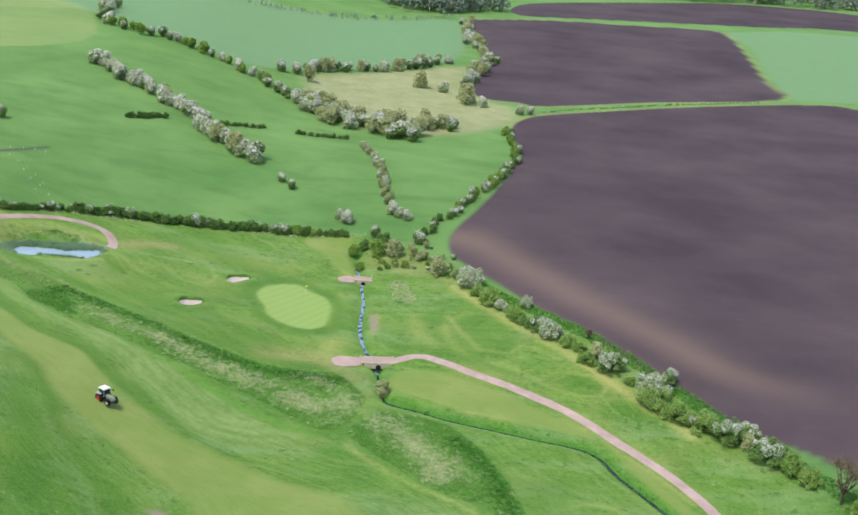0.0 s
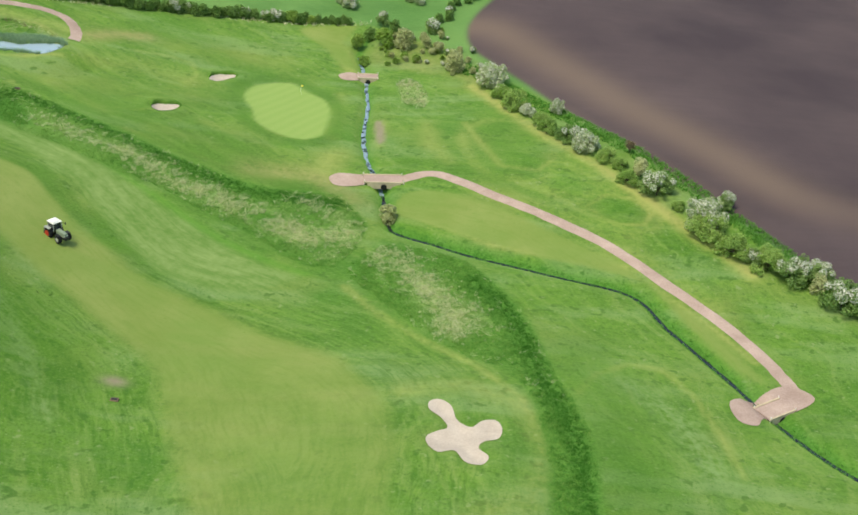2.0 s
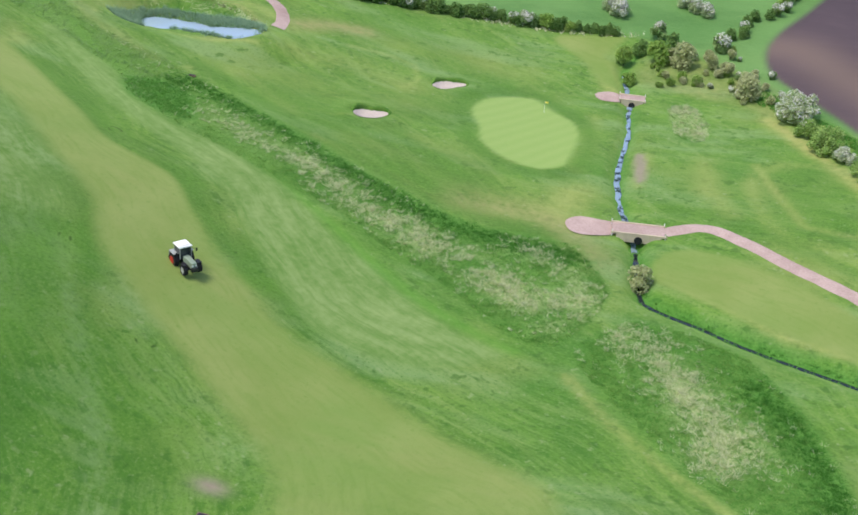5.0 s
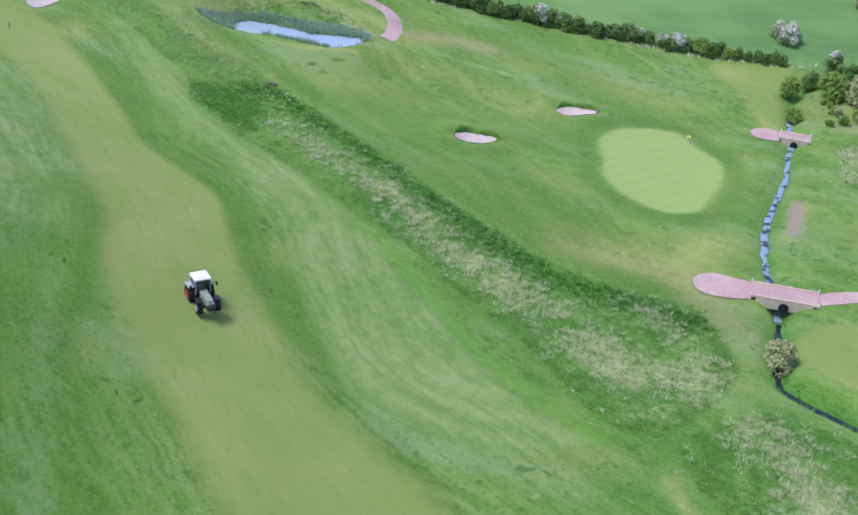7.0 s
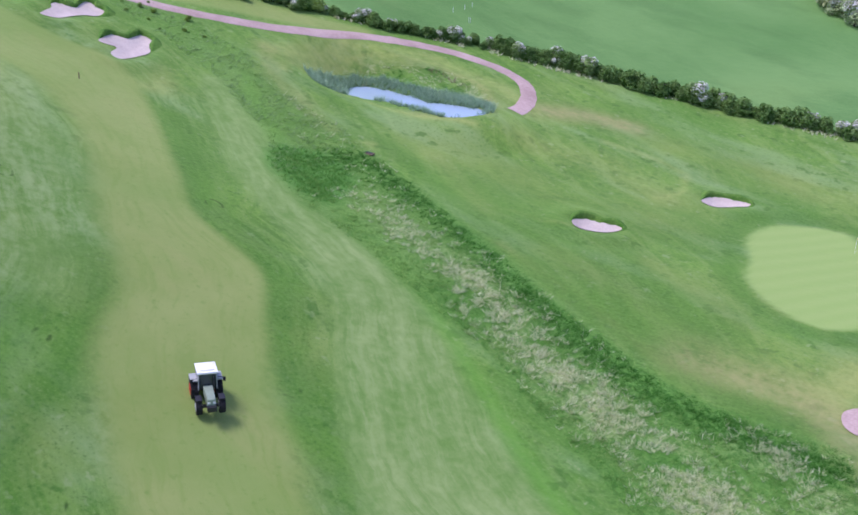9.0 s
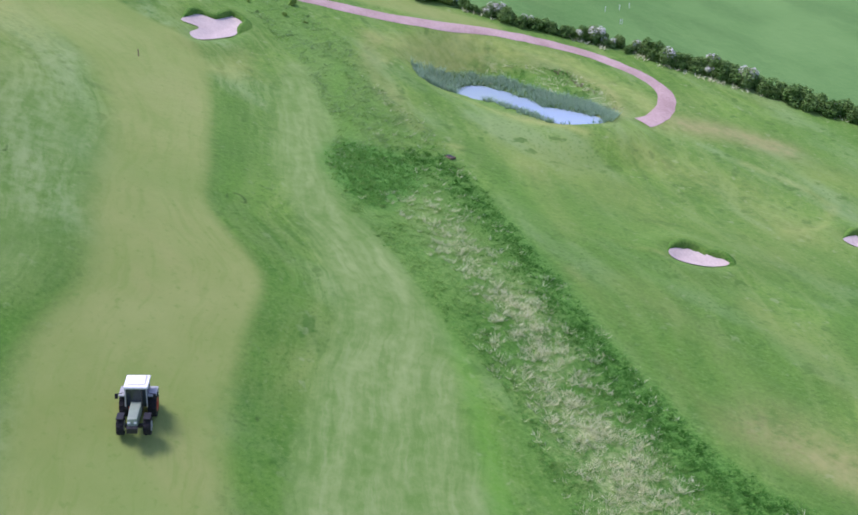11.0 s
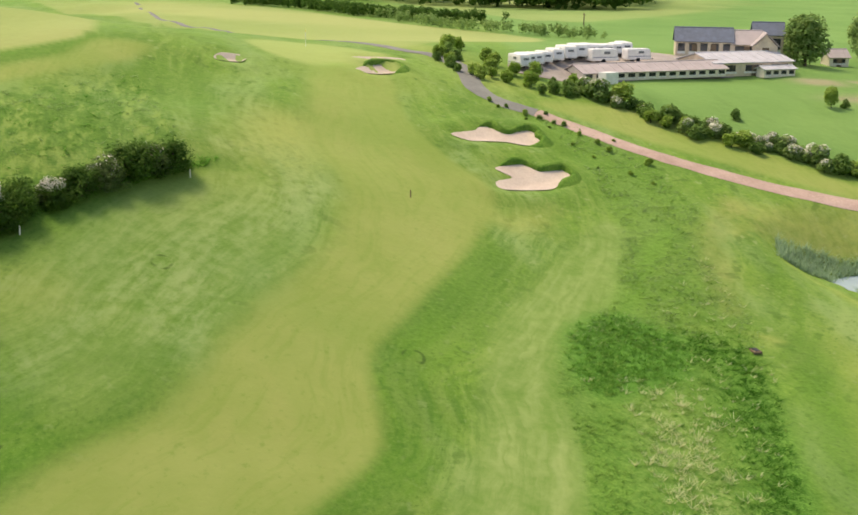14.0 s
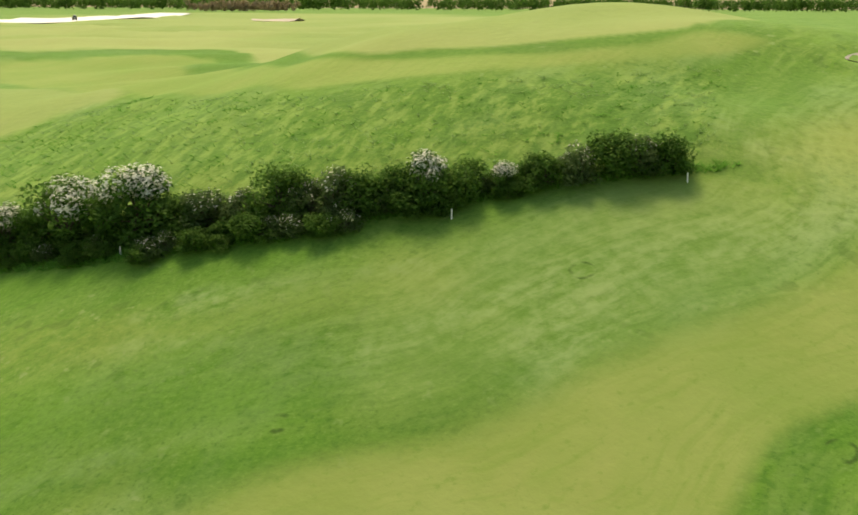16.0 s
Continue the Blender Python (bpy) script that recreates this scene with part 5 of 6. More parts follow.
# tall hedge between course and ploughed land
for kind, x, y, w in (("willow", 2.4, 295.3, 4.1), ("big_may", 10.3, 286.9, 7.2), ("big_fresh", 14.7, 275.8, 5.5), ("big_may", 17.6, 271.6, 4.1), ("big_fresh", 12.6, 280.6, 4.2), ("big_fresh", 20.2, 266.4, 3.8), ("big_fresh", 21.4, 262.9, 4.8), ("big_thin", 25.0, 258.8, 4.3), ("big_may", 28.2, 254.4, 5.5), ("big_fresh", 31.6, 250.4, 4.3), ("big_fresh", 34.2, 247.8, 3.2), ("willow", 37.8, 244.8, 4.1), ("big_fresh", 35.2, 242.3, 3.6), ("big_thin", 40.0, 238.6, 6.0), ("big_fresh", 43.4, 234.4, 3.0), ("big_may", 47.6, 230.0, 6.8), ("big_fresh", 47.3, 226.1, 6.0), ("big_fresh", 51.4, 221.3, 6.2), ("big_thin", 54.2, 219.6, 3.6), ("big_fresh", 56.4, 217.4, 6.2), ("big_thin", 59.6, 214.8, 7.0), ("big_thin", 63.8, 214.4, 5.1), ("willow", 63.6, 211.8, 3.4), ("big_thin", 66.4, 207.8, 6.0), ("big_fresh", 69.6, 204.2, 6.0), ("big_fresh", 72.0, 200.4, 4.8), ("big_fresh", 78.6, 187.6, 6.0), ("big_thin", 82.2, 181.8, 6.0)):
    plant(kind, x, y, w / (4.4 if kind == "willow" else 5.2), "bushes beside the ploughed field")
for x, y, w, tall in ((23.6, 272.2, 3.4, 1.35), (51.8, 235.6, 4.1, 1.35)):
    plant("big_may" if y > 250 else "big_thin", x, y, w / 5.2, "bushes beside the ploughed field", tall)
# thicket round the far bridge
for kind, x, y, s in (("fresh", -14.5, 310, 1.35), ("willow", -9.8, 309, 0.95), ("fresh", -20.5, 309.5, 0.9), ("hedge", -17.8, 314, 1.2), ("haw_thin", -3.6, 316.5, 1.0), ("fresh", -18.5, 301, 0.7), ("willow", -4.5, 309, 0.6), ("fresh", -6.5, 301.5, 0.5), ("willow", -1.2, 306, 0.55), ("hedge", -12.5, 318, 0.8), ("willow", 1.5, 300.5, 0.5), ("fresh", -11, 300.5, 0.45), ("haw_thin", -15.5, 320.5, 1.0)):
    plant(kind, x, y, 1.1 * s, "shrubs by the far bridge")
hedge([(-16, 307), (-8, 303.5), (0, 299.5), (6, 293)], 1.2, {"willow": 3, "hawthorn": 2, "fresh": 2}, 0.45, "shrubs by the far bridge", 2.6, 0.85, False, 0.35)
hedge([(-14, 315), (-5, 313), (2, 307), (7, 299)], 1.6, {"willow": 2, "haw_thin": 2, "fresh": 2}, 0.52, "shrubs by the far bridge", 2.0, 0.9, False, 0.3)
plant("willow", -8.3, 228.2, 0.95, "", 0.95)
# hedgerows of the fields beyond
hedge([(-4.1, 318), (1.2, 326.5), (8.8, 343), (17.6, 368.4), (26.9, 412), (29.2, 436), (28, 474)], 2.7, {"fresh": 3, "haw_thin": 3, "hedge": 2}, 0.85, "bushes of the field edge", 0.8)
hedge([(-26.8, 419), (-20.4, 393.6), (-14.7, 355), (-11.2, 336.5)], 2.4, {"willow": 2, "hawthorn": 2}, 0.62, "bushes along the ditch", 0.6)
for x, y in ((-9.6, 333.5), (-7.4, 331.8), (-11.6, 335.8), (-26.6, 331.2), (-24.2, 328.9), (-46.5, 353.5), (-42.5, 349)):
    plant("hawthorn" if y < 340 else "haw_thin", x, y, 1.0, "field bushes")
hedge([(-133.6, 463.8), (-120.5, 450.2), (-107.8, 440.2), (-94.5, 426), (-86, 414), (-76, 391.6), (-66.4, 378.3), (-55.6, 365.6)], 3.1, {"hawthorn": 8, "haw_thin": 1, "willow": 1}, 1.5, "hawthorns of the field hedge", 1.0)
hedge([(-170, 620), (-153, 555), (-121, 547), (-93, 528.4), (-76, 513.3), (-58.8, 489), (-39, 470)], 4.2, {"hawthorn": 2, "haw_thin": 3, "fresh": 2}, 1.35, "trees of the far field hedge", 1.5)
hedge([(-56, 486), (-39, 468), (-24.7, 450.6), (-6, 450)], 1.5, {"hawthorn": 3, "haw_thin": 3, "willow": 4}, 1.6, "trees of the scrub wood", 5.5)
hedge([(-34, 480), (-20, 466), (-4, 464), (10, 470)], 2.2, {"willow": 3, "haw_thin": 2, "hawthorn": 1}, 1.35, "trees of the scrub wood", 6.0)
hedge([(-70.5, 543), (-53.3, 571), (-33.5, 588), (-12.6, 610), (4, 638)], 4.5, {"haw_thin": 3, "willow": 2, "hawthorn": 1}, 1.5, "trees behind the scrub", 2.0)
hedge([(14.6, 808), (19.7, 697), (26.5, 660), (12, 567)], 6.5, {"haw_thin": 2, "hawthorn": 2, "willow": 1}, 1.5, "trees of the field corner", 2.0)
for x, y, s in ((11.6, 525, 2.2), (18.8, 522, 1.6), (14, 531, 1.5), (35, 511, 1.3), (40, 512.6, 1.2), (-8.5, 557, 1.8), (2, 550, 1.5), (-59, 536, 1.8)):
    plant("willow" if s > 1.7 else "hawthorn", x, y, s, "trees of the scrub wood")
hedge([(-102.9, 390), (-91.8, 405)], 2.2, {"hedge": 1}, 0.95, "low field hedge", 0.4, 0.8)
hedge([(-76.2, 412), (-60.7, 424)], 2.4, {"hedge": 1}, 0.85, "low field hedge", 0.4, 0.7)
hedge([(-50.6, 422.4), (-31.4, 428)], 2.2, {"hedge": 1}, 0.85, "low field hedge", 0.4, 0.7)
hedge([(45, 520), (73, 540), (115, 567), (160, 590)], 3.6, {"fresh": 2, "haw_thin": 1}, 0.42, "low field hedge", 0.6, 0.6)
# round the farm and the paddock
for kind, x, y, sz in (("tree", -156.5, 312.5, 0.62), ("tree", -160.5, 301.6, 0.95), ("willow", -159, 313.5, 0.8), ("tree", -177, 332, 0.75), ("tree", -175.5, 336.5, 0.85), ("tree", -172.5, 340, 0.8), ("tree", -171, 344, 0.85), ("tree", -176, 345, 1.0), ("tree", -182, 338, 1.0), ("tree", -166, 348, 0.75), ("willow", -161.2, 349.5, 1.5), ("willow", -163.5, 352, 1.4), ("hedge", -156.5, 348.6, 1.3), ("hedge", -152.7, 349.2, 1.4), ("haw_thin", -148.6, 351, 1.2), ("hawthorn", -144.6, 351.4, 0.95), ("tree", -169, 318, 0.75), ("willow", -166.5, 300.5, 1.1), ("tree", -168.5, 303.5, 0.62), ("tree", -176, 322, 0.85), ("tree", -182, 330, 1.0), ("tree", -190, 340, 1.1), ("tree", -188, 348, 1.1), ("tree", -182, 354, 1.0)):
    plant(kind, x, y, sz, "trees behind the farm")
plant("haw_thin", -133, 359, 1.1)
plant("fresh", -133.8, 289.5, 0.6, "", 1.2)
plant("hedge", -133.9, 291.6, 0.4)
plant("hedge", -128, 273, 0.5)
hedge([(-150.7, 241.8), (-145, 241.6), (-140, 243.4), (-136.5, 247.6), (-134, 250.8), (-132, 254)], 1.5, {"hedge": 3, "fresh": 2}, 0.5, "shrubs below the farm yard", 0.9)
hedge([(-160, 245), (-152, 244), (-146, 246), (-141, 249), (-138, 253)], 2.2, {"hedge": 2, "fresh": 2}, 0.55, "shrubs below the farm yard", 1.0)
hedge([(-140, 258), (-136.5, 254.5), (-134.5, 252.5)], 1.6, {"hedge": 2, "fresh": 1}, 0.5, "shrubs below the farm yard", 0.6)
for x, y in ((-127.8, 242.9), (-128.0, 244.0), (-125.3, 247.1), (-124.3, 248.4), (-123.8, 249.4), (-120.2, 254.0), (-114.8, 255.9), (-129.5, 242.4), (-117.5, 252.4), (-112.4, 252.8), (-121.5, 250.4), (-118.6, 248.6), (-126.2, 245.6), (-124.6, 245.2), (-122.4, 247.2), (-116, 250), (-119.4, 251.8), (-122.8, 251), (-113.6, 249.6), (-110.5, 254.5), (-126.6, 248.2)):
    plant("fresh" if plant_rng.random() < 0.5 else "hedge", x, y, 0.13 + 0.16 * plant_rng.random(), "small shrubs on the bank", 0.8)
bt = bare_tree(3, 10.0)
bt.location = (76, 193.5, ground_z(76, 193.5))
tagged(bt, "leafless brown twiggy tree at the field edge", "tree")
bt = bare_tree(4, 2.6)
bt.location = (36.5, 253.5, ground_z(36.5, 253.5))
tagged(bt, "small dead grey tree in the hedge", "tree")


def wood(name, line, depth, height, count, seed, material, label, crown=60):
    """A far wood: many crowns of coarse leaves over dark stems, one piece of stuff."""
    rng = np.random.default_rng(seed)
    pts = along(np.array(line, float), 1.0)
    vs, fs, base = [], [], 0
    for i in range(count):
        x, y, a = pts[int(rng.integers(len(pts)))]
        off = rng.random() * depth
        x, y = x + math.sin(a) * off + rng.normal() * 2, y - math.cos(a) * off + rng.normal() * 2
        h = height * (0.7 + 0.5 * rng.random())
        cs, rs = lumps(rng, h * 0.75, h, 5, 0.25)
        v, f = leaf_cloud(rng, crown, cs, rs, h * 0.11, 0.5)
        z = float(terrain(x, y))
        vs.append(v + (x, y, z))
        fs.append(f + base)
        base += len(v)
    ob = sheet(name, np.concatenate(vs), np.concatenate(fs), material, None, False)
    return tagged(ob, label, "wood", kind="stuff")


wood("far_wood", [(-30, 848), (0, 860), (50, 905)], -60, 13, 200, 1, M_FARLEAF, "distant mixed wood behind the fields")
wood("far_wood", [(200, 1092), (270, 1125), (330, 1132), (420, 1128)], -60, 15, 220, 2, M_FARLEAF, "distant mixed wood behind ploughed land")
wood("far_wood", [(-512, 445), (-400, 380), (-384, 362), (-392, 335), (-420, 316), (-482, 291), (-620, 262), (-800, 240)], 45, 13, 620, 3, M_DARK, "dark wood along the far side of the fields", 60)
wood("far_wood", [(-900, -2200), (-1690, -1630), (-2220, -950), (-2490, -120), (-2400, 400)], -160, 26, 2600, 9, M_DARK, "dark wood on the far horizon", 34)
wood("far_hedge", [(-433, 243), (-399, 261), (-343, 270), (-311, 281), (-292, 293)], 2, 3.4, 460, 4, M_DARK, "dark overgrown hedge between far fields", 50)
wood("far_hedge", [(-344, 276), (-275, 279), (-252, 290), (-225, 296)], 4, 2.6, 220, 5, M_HAW, "scrubby hedge beyond the caravan yard", 40)
wood("far_hedge", [(-1340, -850), (-1440, -860), (-1540, -880), (-1660, -910)], 30, 15, 130, 6, M_TWIG, "brownish scrub on the far hill", 60)
wood("far_hedge", [(-330, 640), (-200, 655), (-90, 742), (10, 838)], 2, 3.2, 200, 7, M_FARLEAF, "distant field hedge", 34)
wood("far_hedge", [(-159, 398), (-139.5, 369.5), (-133, 361)], 1.5, 1.7, 40, 8, M_HAW, "low hedge behind the paddock", 40)


for ob in [o for protos in KINDS.values() for o in protos if o.name not in USED]:
    for piece in (*ob.children_recursive, ob):
        bpy.data.objects.remove(piece)


def grasses(name, polys, per_m2, tall, wide, material, seed, label, keep=None, blades=6, flop=1.0):
    """Tufts of upright blades, joined, on the ground inside outlines."""
    rng = np.random.default_rng(seed)
    out_v, out_f, base = [], [], 0
    for poly in polys:
        lo, hi = poly.min(0), poly.max(0)
        n = int(per_m2 * np.prod(hi - lo))
        p = lo + rng.random((n, 2)) * (hi - lo)
        p = p[dist_poly(p[:, 0], p[:, 1], poly) > 0.1]
        if keep is not None:
            p = p[keep(p)]
        z = land(p[:, 0], p[:, 1])
        n = len(p)
        q = np.repeat(np.column_stack([p, z - 0.04]), blades, 0)
        m = len(q)
        a = rng.random(m) * 6.283
        lean = (0.5 + rng.random(m) * 0.9) * flop
        h = tall * (0.5 + 0.7 * rng.random(m))
        foot = q + np.stack([np.cos(a), np.sin(a), 0 * a], 1) * (0.12 * rng.random(m))[:, None]
        side = np.stack([-np.sin(a), np.cos(a), 0 * a], 1) * (wide * (0.6 + 0.8 * rng.random(m)))[:, None]
        tip = foot + np.stack([np.cos(a) * lean * h, np.sin(a) * lean * h, h], 1)
        v = np.stack([foot - side, foot + side, tip], 1).reshape(-1, 3)
        out_v.append(v)
        out_f.append(np.arange(len(v)).reshape(-1, 3) + base)
        base += len(v)
    ob = sheet(name, np.concatenate(out_v), np.concatenate(out_f), material, None, False)
    return tagged(ob, label, "grass", kind="stuff")


def patchy(scale, cut, seed):
    def keep(p):
        return np.array([noise.noise((x * scale + seed, y * scale, seed)) for x, y in p]) > cut
    return keep


REED_EDGE = np.array([(-98, 262), (-101.6, 264), (-102.0, 268.6), (-100.5, 273.6), (-97.0, 275.6), (-92.7, 276), (-88.9, 276.4), (-86.0, 277.6), (-83.6, 278.6), (-79.5, 277.6)])


def north_of_pond(p):
    """The reed belt on the far bank, at the west end and in a tongue along the near bank."""
    x, y = p[:, 0], p[:, 1]
    d = dist_poly(x, y, POND)
    belt = dist_poly(x, y, np.vstack([REED_EDGE, [(-77.6, 274), (-79, 271), (-84, 271.5), (-90, 271.5), (-96, 269.5), (-97.4, 266)]])) > 0
    tongue = dist_poly(x, y, np.array([(-92, 267.2), (-90.8, 270.2), (-87, 270.8), (-83.2, 270.6), (-79.4, 269), (-80.6, 267.2), (-85, 267)])) > 0.3 * np.sin(x * 3.1)
    return (belt & (d < 0.35 + 0.3 * np.sin(x * 2.3))) | (tongue & (cloud(x, y, 0.6, 2.0) > -0.15))


POND_BANK = smooth([(-106, 262), (-106, 276), (-97, 282), (-84, 282), (-72, 279), (-72, 266), (-84, 263.5), (-98, 262)])


def tufts(name, polys, per_m2, tall, wide, material, seed, label, chance, blades=12, spread=0.3, lean=0.5):
    """Clumps of grass: each a fan of blades from one root, thick where chance(x, y) is near one."""
    rng = np.random.default_rng(seed)
    spots = []
    for poly in polys:
        lo, hi = poly.min(0), poly.max(0)
        p = lo + rng.random((int(per_m2 * np.prod(hi - lo)), 2)) * (hi - lo)
        p = p[dist_poly(p[:, 0], p[:, 1], poly) > 0.15]
        spots.append(p[rng.random(len(p)) < chance(p[:, 0], p[:, 1])])
    p = np.concatenate(spots)
    size = 0.6 + 0.8 * rng.random(len(p)) ** 1.5
    q = np.repeat(np.column_stack([p, land(p[:, 0].copy(), p[:, 1].copy()) - 0.04]), blades, 0)
    k = np.repeat(size, blades)
    m = len(q)
    a = rng.random(m) * 6.283
    r = spread * np.sqrt(rng.random(m)) * k
    h = tall * k * (0.55 + 0.6 * rng.random(m))
    away = np.stack([np.cos(a), np.sin(a), 0 * a], 1)
    foot = q + away * (r * 0.6)[:, None]
    turn = rng.random(m) * 3.1416
    side = np.stack([np.cos(turn), np.sin(turn), 0 * a], 1) * (wide * (0.6 + 0.8 * rng.random(m)))[:, None]
    tip = foot + away * (r + lean * h)[:, None] + np.stack([0 * a, 0 * a, h], 1)
    v = np.stack([foot - side, foot + side, tip], 1).reshape(-1, 3)
    ob = sheet(name, v, np.arange(len(v)).reshape(-1, 3), material, None, False)
    return tagged(ob, label, "grass", kind="stuff")


def cloud(x, y, scale, seed):
    return np.array([noise.noise((a * scale + seed, b * scale, seed)) for a, b in zip(x, y)])


def seed_chance(x, y):
    s = seeding(x, y)
    return np.clip(s * 1.25 * np.clip(0.55 + 1.7 * cloud(x, y, 0.16, 3.0) + 1.3 * cloud(x, y, 0.5, 9.0), 0, 1), 0, 1)


def green_chance(x, y):
    return np.clip(0.75 + 0.9 * cloud(x, y, 0.25, 5.0), 0.15, 1) * (1 - 0.55 * seeding(x, y)) * np.interp(x, [-100, -85, -62, -48], [0.08, 0.2, 0.5, 1.0]) * (0.35 + 0.65 * step(dist_line(x, y, BAND_RIGHT), 2.0, 4.0))


ROUGHS = [ROUGH_A, ROUGH_B, PATCH]
def rank(x, y):
    return stroke(x, y, DARKS_FAR[:2])


tufts("rank_grass", ROUGHS, 9.0, 0.28, 0.034, M_RANK, 19, "dark rank grass at the edge of the rough", lambda x, y: np.clip(rank(x, y), 0, 1) * step(np.maximum(dist_poly(x, y, ROUGH_A), dist_poly(x, y, ROUGH_B)), 0.0, 1.4), 12, 0.25, 0.85)
tufts("long_grass", ROUGHS, 5.0, 0.24, 0.032, M_LUSH, 1, "long dark green grass of the rough", lambda x, y: green_chance(x, y) * step(x, -84, -50) * (1 - 0.8 * rank(x, y)), 12, 0.26, 0.8)
tufts("rough_grass", ROUGHS, 4.0, 0.26, 0.032, M_BLADE, 12, "mid-green tufted grass of the rough", lambda x, y: np.clip(0.9 + cloud(x, y, 0.25, 5.0), 0, 1) * (1 - 0.5 * seeding(x, y)) * np.interp(x, [-100, -85, -70], [0.15, 0.5, 0.8]) * (1 - 0.9 * rank(x, y)), 12, 0.24, 0.8)
tufts("seeding_grass", ROUGHS, 5.0, 0.44, 0.024, M_STRAW, 2, "pale straw-coloured seeding grass in the rough", seed_chance, 20, 0.3, 0.6)
tufts("seeding_grass", ROUGHS, 0.9, 0.4, 0.025, M_STRAW, 13, "scattered pale seed heads in the rough", lambda x, y: np.clip(0.35 + cloud(x, y, 0.2, 7.0), 0, 1) * (y > 172) * (x > -100) * (dist_line(x, y, BAND_RIGHT) > 3.6), 9, 0.22, 0.8)
tufts("bank_grass", [ROUGH_A], 6.0, 0.2, 0.032, M_TUSSOCK, 9, "pale tussocky grass on the bank", lambda x, y: (x < -80) * np.clip(0.5 + 1.2 * cloud(x, y, 0.3, 4.0), 0, 1), 10, 0.24, 0.9)
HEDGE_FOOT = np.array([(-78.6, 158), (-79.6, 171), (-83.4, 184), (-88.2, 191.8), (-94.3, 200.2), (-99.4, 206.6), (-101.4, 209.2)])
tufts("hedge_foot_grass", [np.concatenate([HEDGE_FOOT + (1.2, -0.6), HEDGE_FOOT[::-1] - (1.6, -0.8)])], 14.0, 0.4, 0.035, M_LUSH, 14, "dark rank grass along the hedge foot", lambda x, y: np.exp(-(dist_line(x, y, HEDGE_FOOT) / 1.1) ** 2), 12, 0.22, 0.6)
tufts("slope_grass", [HILL_SLOPE], 1.6, 0.26, 0.04, M_TUSSOCK, 15, "pale wispy grass on the hill slope", lambda x, y: np.clip(0.35 + 1.6 * cloud(x, y, 0.22, 6.0), 0, 1), 8, 0.3, 1.1)
tufts("slope_grass", [HILL_SLOPE], 1.6, 0.24, 0.04, M_LUSH, 16, "dark wispy grass on the hill slope", lambda x, y: np.clip(0.35 - 1.6 * cloud(x, y, 0.22, 6.0), 0, 1), 8, 0.3, 1.1)
tufts("apron_grass", [REEDS], 5.0, 0.3, 0.035, M_STRAW, 17, "straw and green grass on the pond's far bank", lambda x, y: (y > 273 + 0.25 * (x + 97)) * np.clip(0.2 + 1.8 * cloud(x, y, 0.35, 8.0), 0, 1), 9, 0.25, 0.8)
tufts("apron_grass", [REEDS], 5.0, 0.3, 0.035, M_LUSH, 18, "dark green grass on the pond's far bank", lambda x, y: (y > 270 + 0.25 * (x + 97)) * np.clip(0.2 - 1.5 * cloud(x, y, 0.35, 8.0), 0, 1), 9, 0.25, 0.8)
grasses("lush_grass", [LUSH], 14.0, 0.26, 0.05, M_LUSH, 3, "lush dark grass on the bank", lambda p: dist_poly(p[:, 0], p[:, 1], LUSH) > 1.8 * (np.sin(p[:, 0] * 12.9 + p[:, 1] * 78.2) * 43758.5 % 1.0))
grasses("reeds", [POND_BANK], 15.0, 0.75, 0.05, M_REED, 4, "grey-green reeds round the pond", north_of_pond, 5, 0.75)
grasses("dead_reeds", [POND_BANK], 2.0, 0.5, 0.05, M_DRYREED, 5, "dead brown sedge on the pond bank", lambda p: patchy(0.25, 0.15, 8.0)(p) & (p[:, 1] > 274) & (dist_poly(p[:, 0], p[:, 1], REEDS) > 0.5) & (dist_poly(p[:, 0], p[:, 1], POND) < -3), 5)
grasses("ditch_grass", [np.concatenate([STREAM_DOWN + (0.9, 0.9), STREAM_DOWN[::-1] - (0.9, 0.9)])], 5.0, 0.4, 0.06, M_LUSH, 8, "dark rank grass along the ditch", lambda p: dist_line(p[:, 0], p[:, 1], STREAM_DOWN) > 0.4, 4)
grasses("verge_grass", [smooth([(-112, 283), (-93, 300.5), (-63, 315), (-22, 322), (-22, 319.4), (-63, 311.6), (-93, 297), (-110, 281)], 3)], 2.0, 0.6, 0.07, M_STRAW, 6, "pale grass along the hedge foot", patchy(0.2, 0.0, 5.0), 5)
grasses("verge_grass", [smooth([(5, 300), (18, 283), (45, 247), (72, 208), (84, 190), (88, 194), (74, 212), (48, 250), (20, 287), (8, 303)], 3) - (3.2, 2.2)], 6.0, 0.5, 0.07, M_LUSH, 7, "rank green grass along the ploughed field", None, 6)

# ---- things ----
M_TYRE = plain("tyre_rubber", (0.018, 0.018, 0.02), 0.85, 0, 0.3, 4.0, 0.01)
M_RIM = plain("red_rim", (0.42, 0.035, 0.02), 0.5)
M_HOOD = plain("tractor_green", (0.24, 0.3, 0.22), 0.35)
M_ROOFW = plain("white_roof_panel", (0.8, 0.8, 0.78), 0.35)
M_GLASSD = plain("cab_glass", (0.02, 0.028, 0.035), 0.06, 0, 0.2, 1.5, 0, 0.8)
M_DARKMETAL = plain("dark_metal", (0.05, 0.05, 0.055), 0.5, 0.6)
M_GREYP = plain("grey_paint", (0.36, 0.38, 0.36), 0.45)
M_LAMPG = plain("lamp_glass", (0.7, 0.7, 0.68), 0.15)
M_WHITE = plain("white_paint", (0.78, 0.78, 0.76), 0.5)
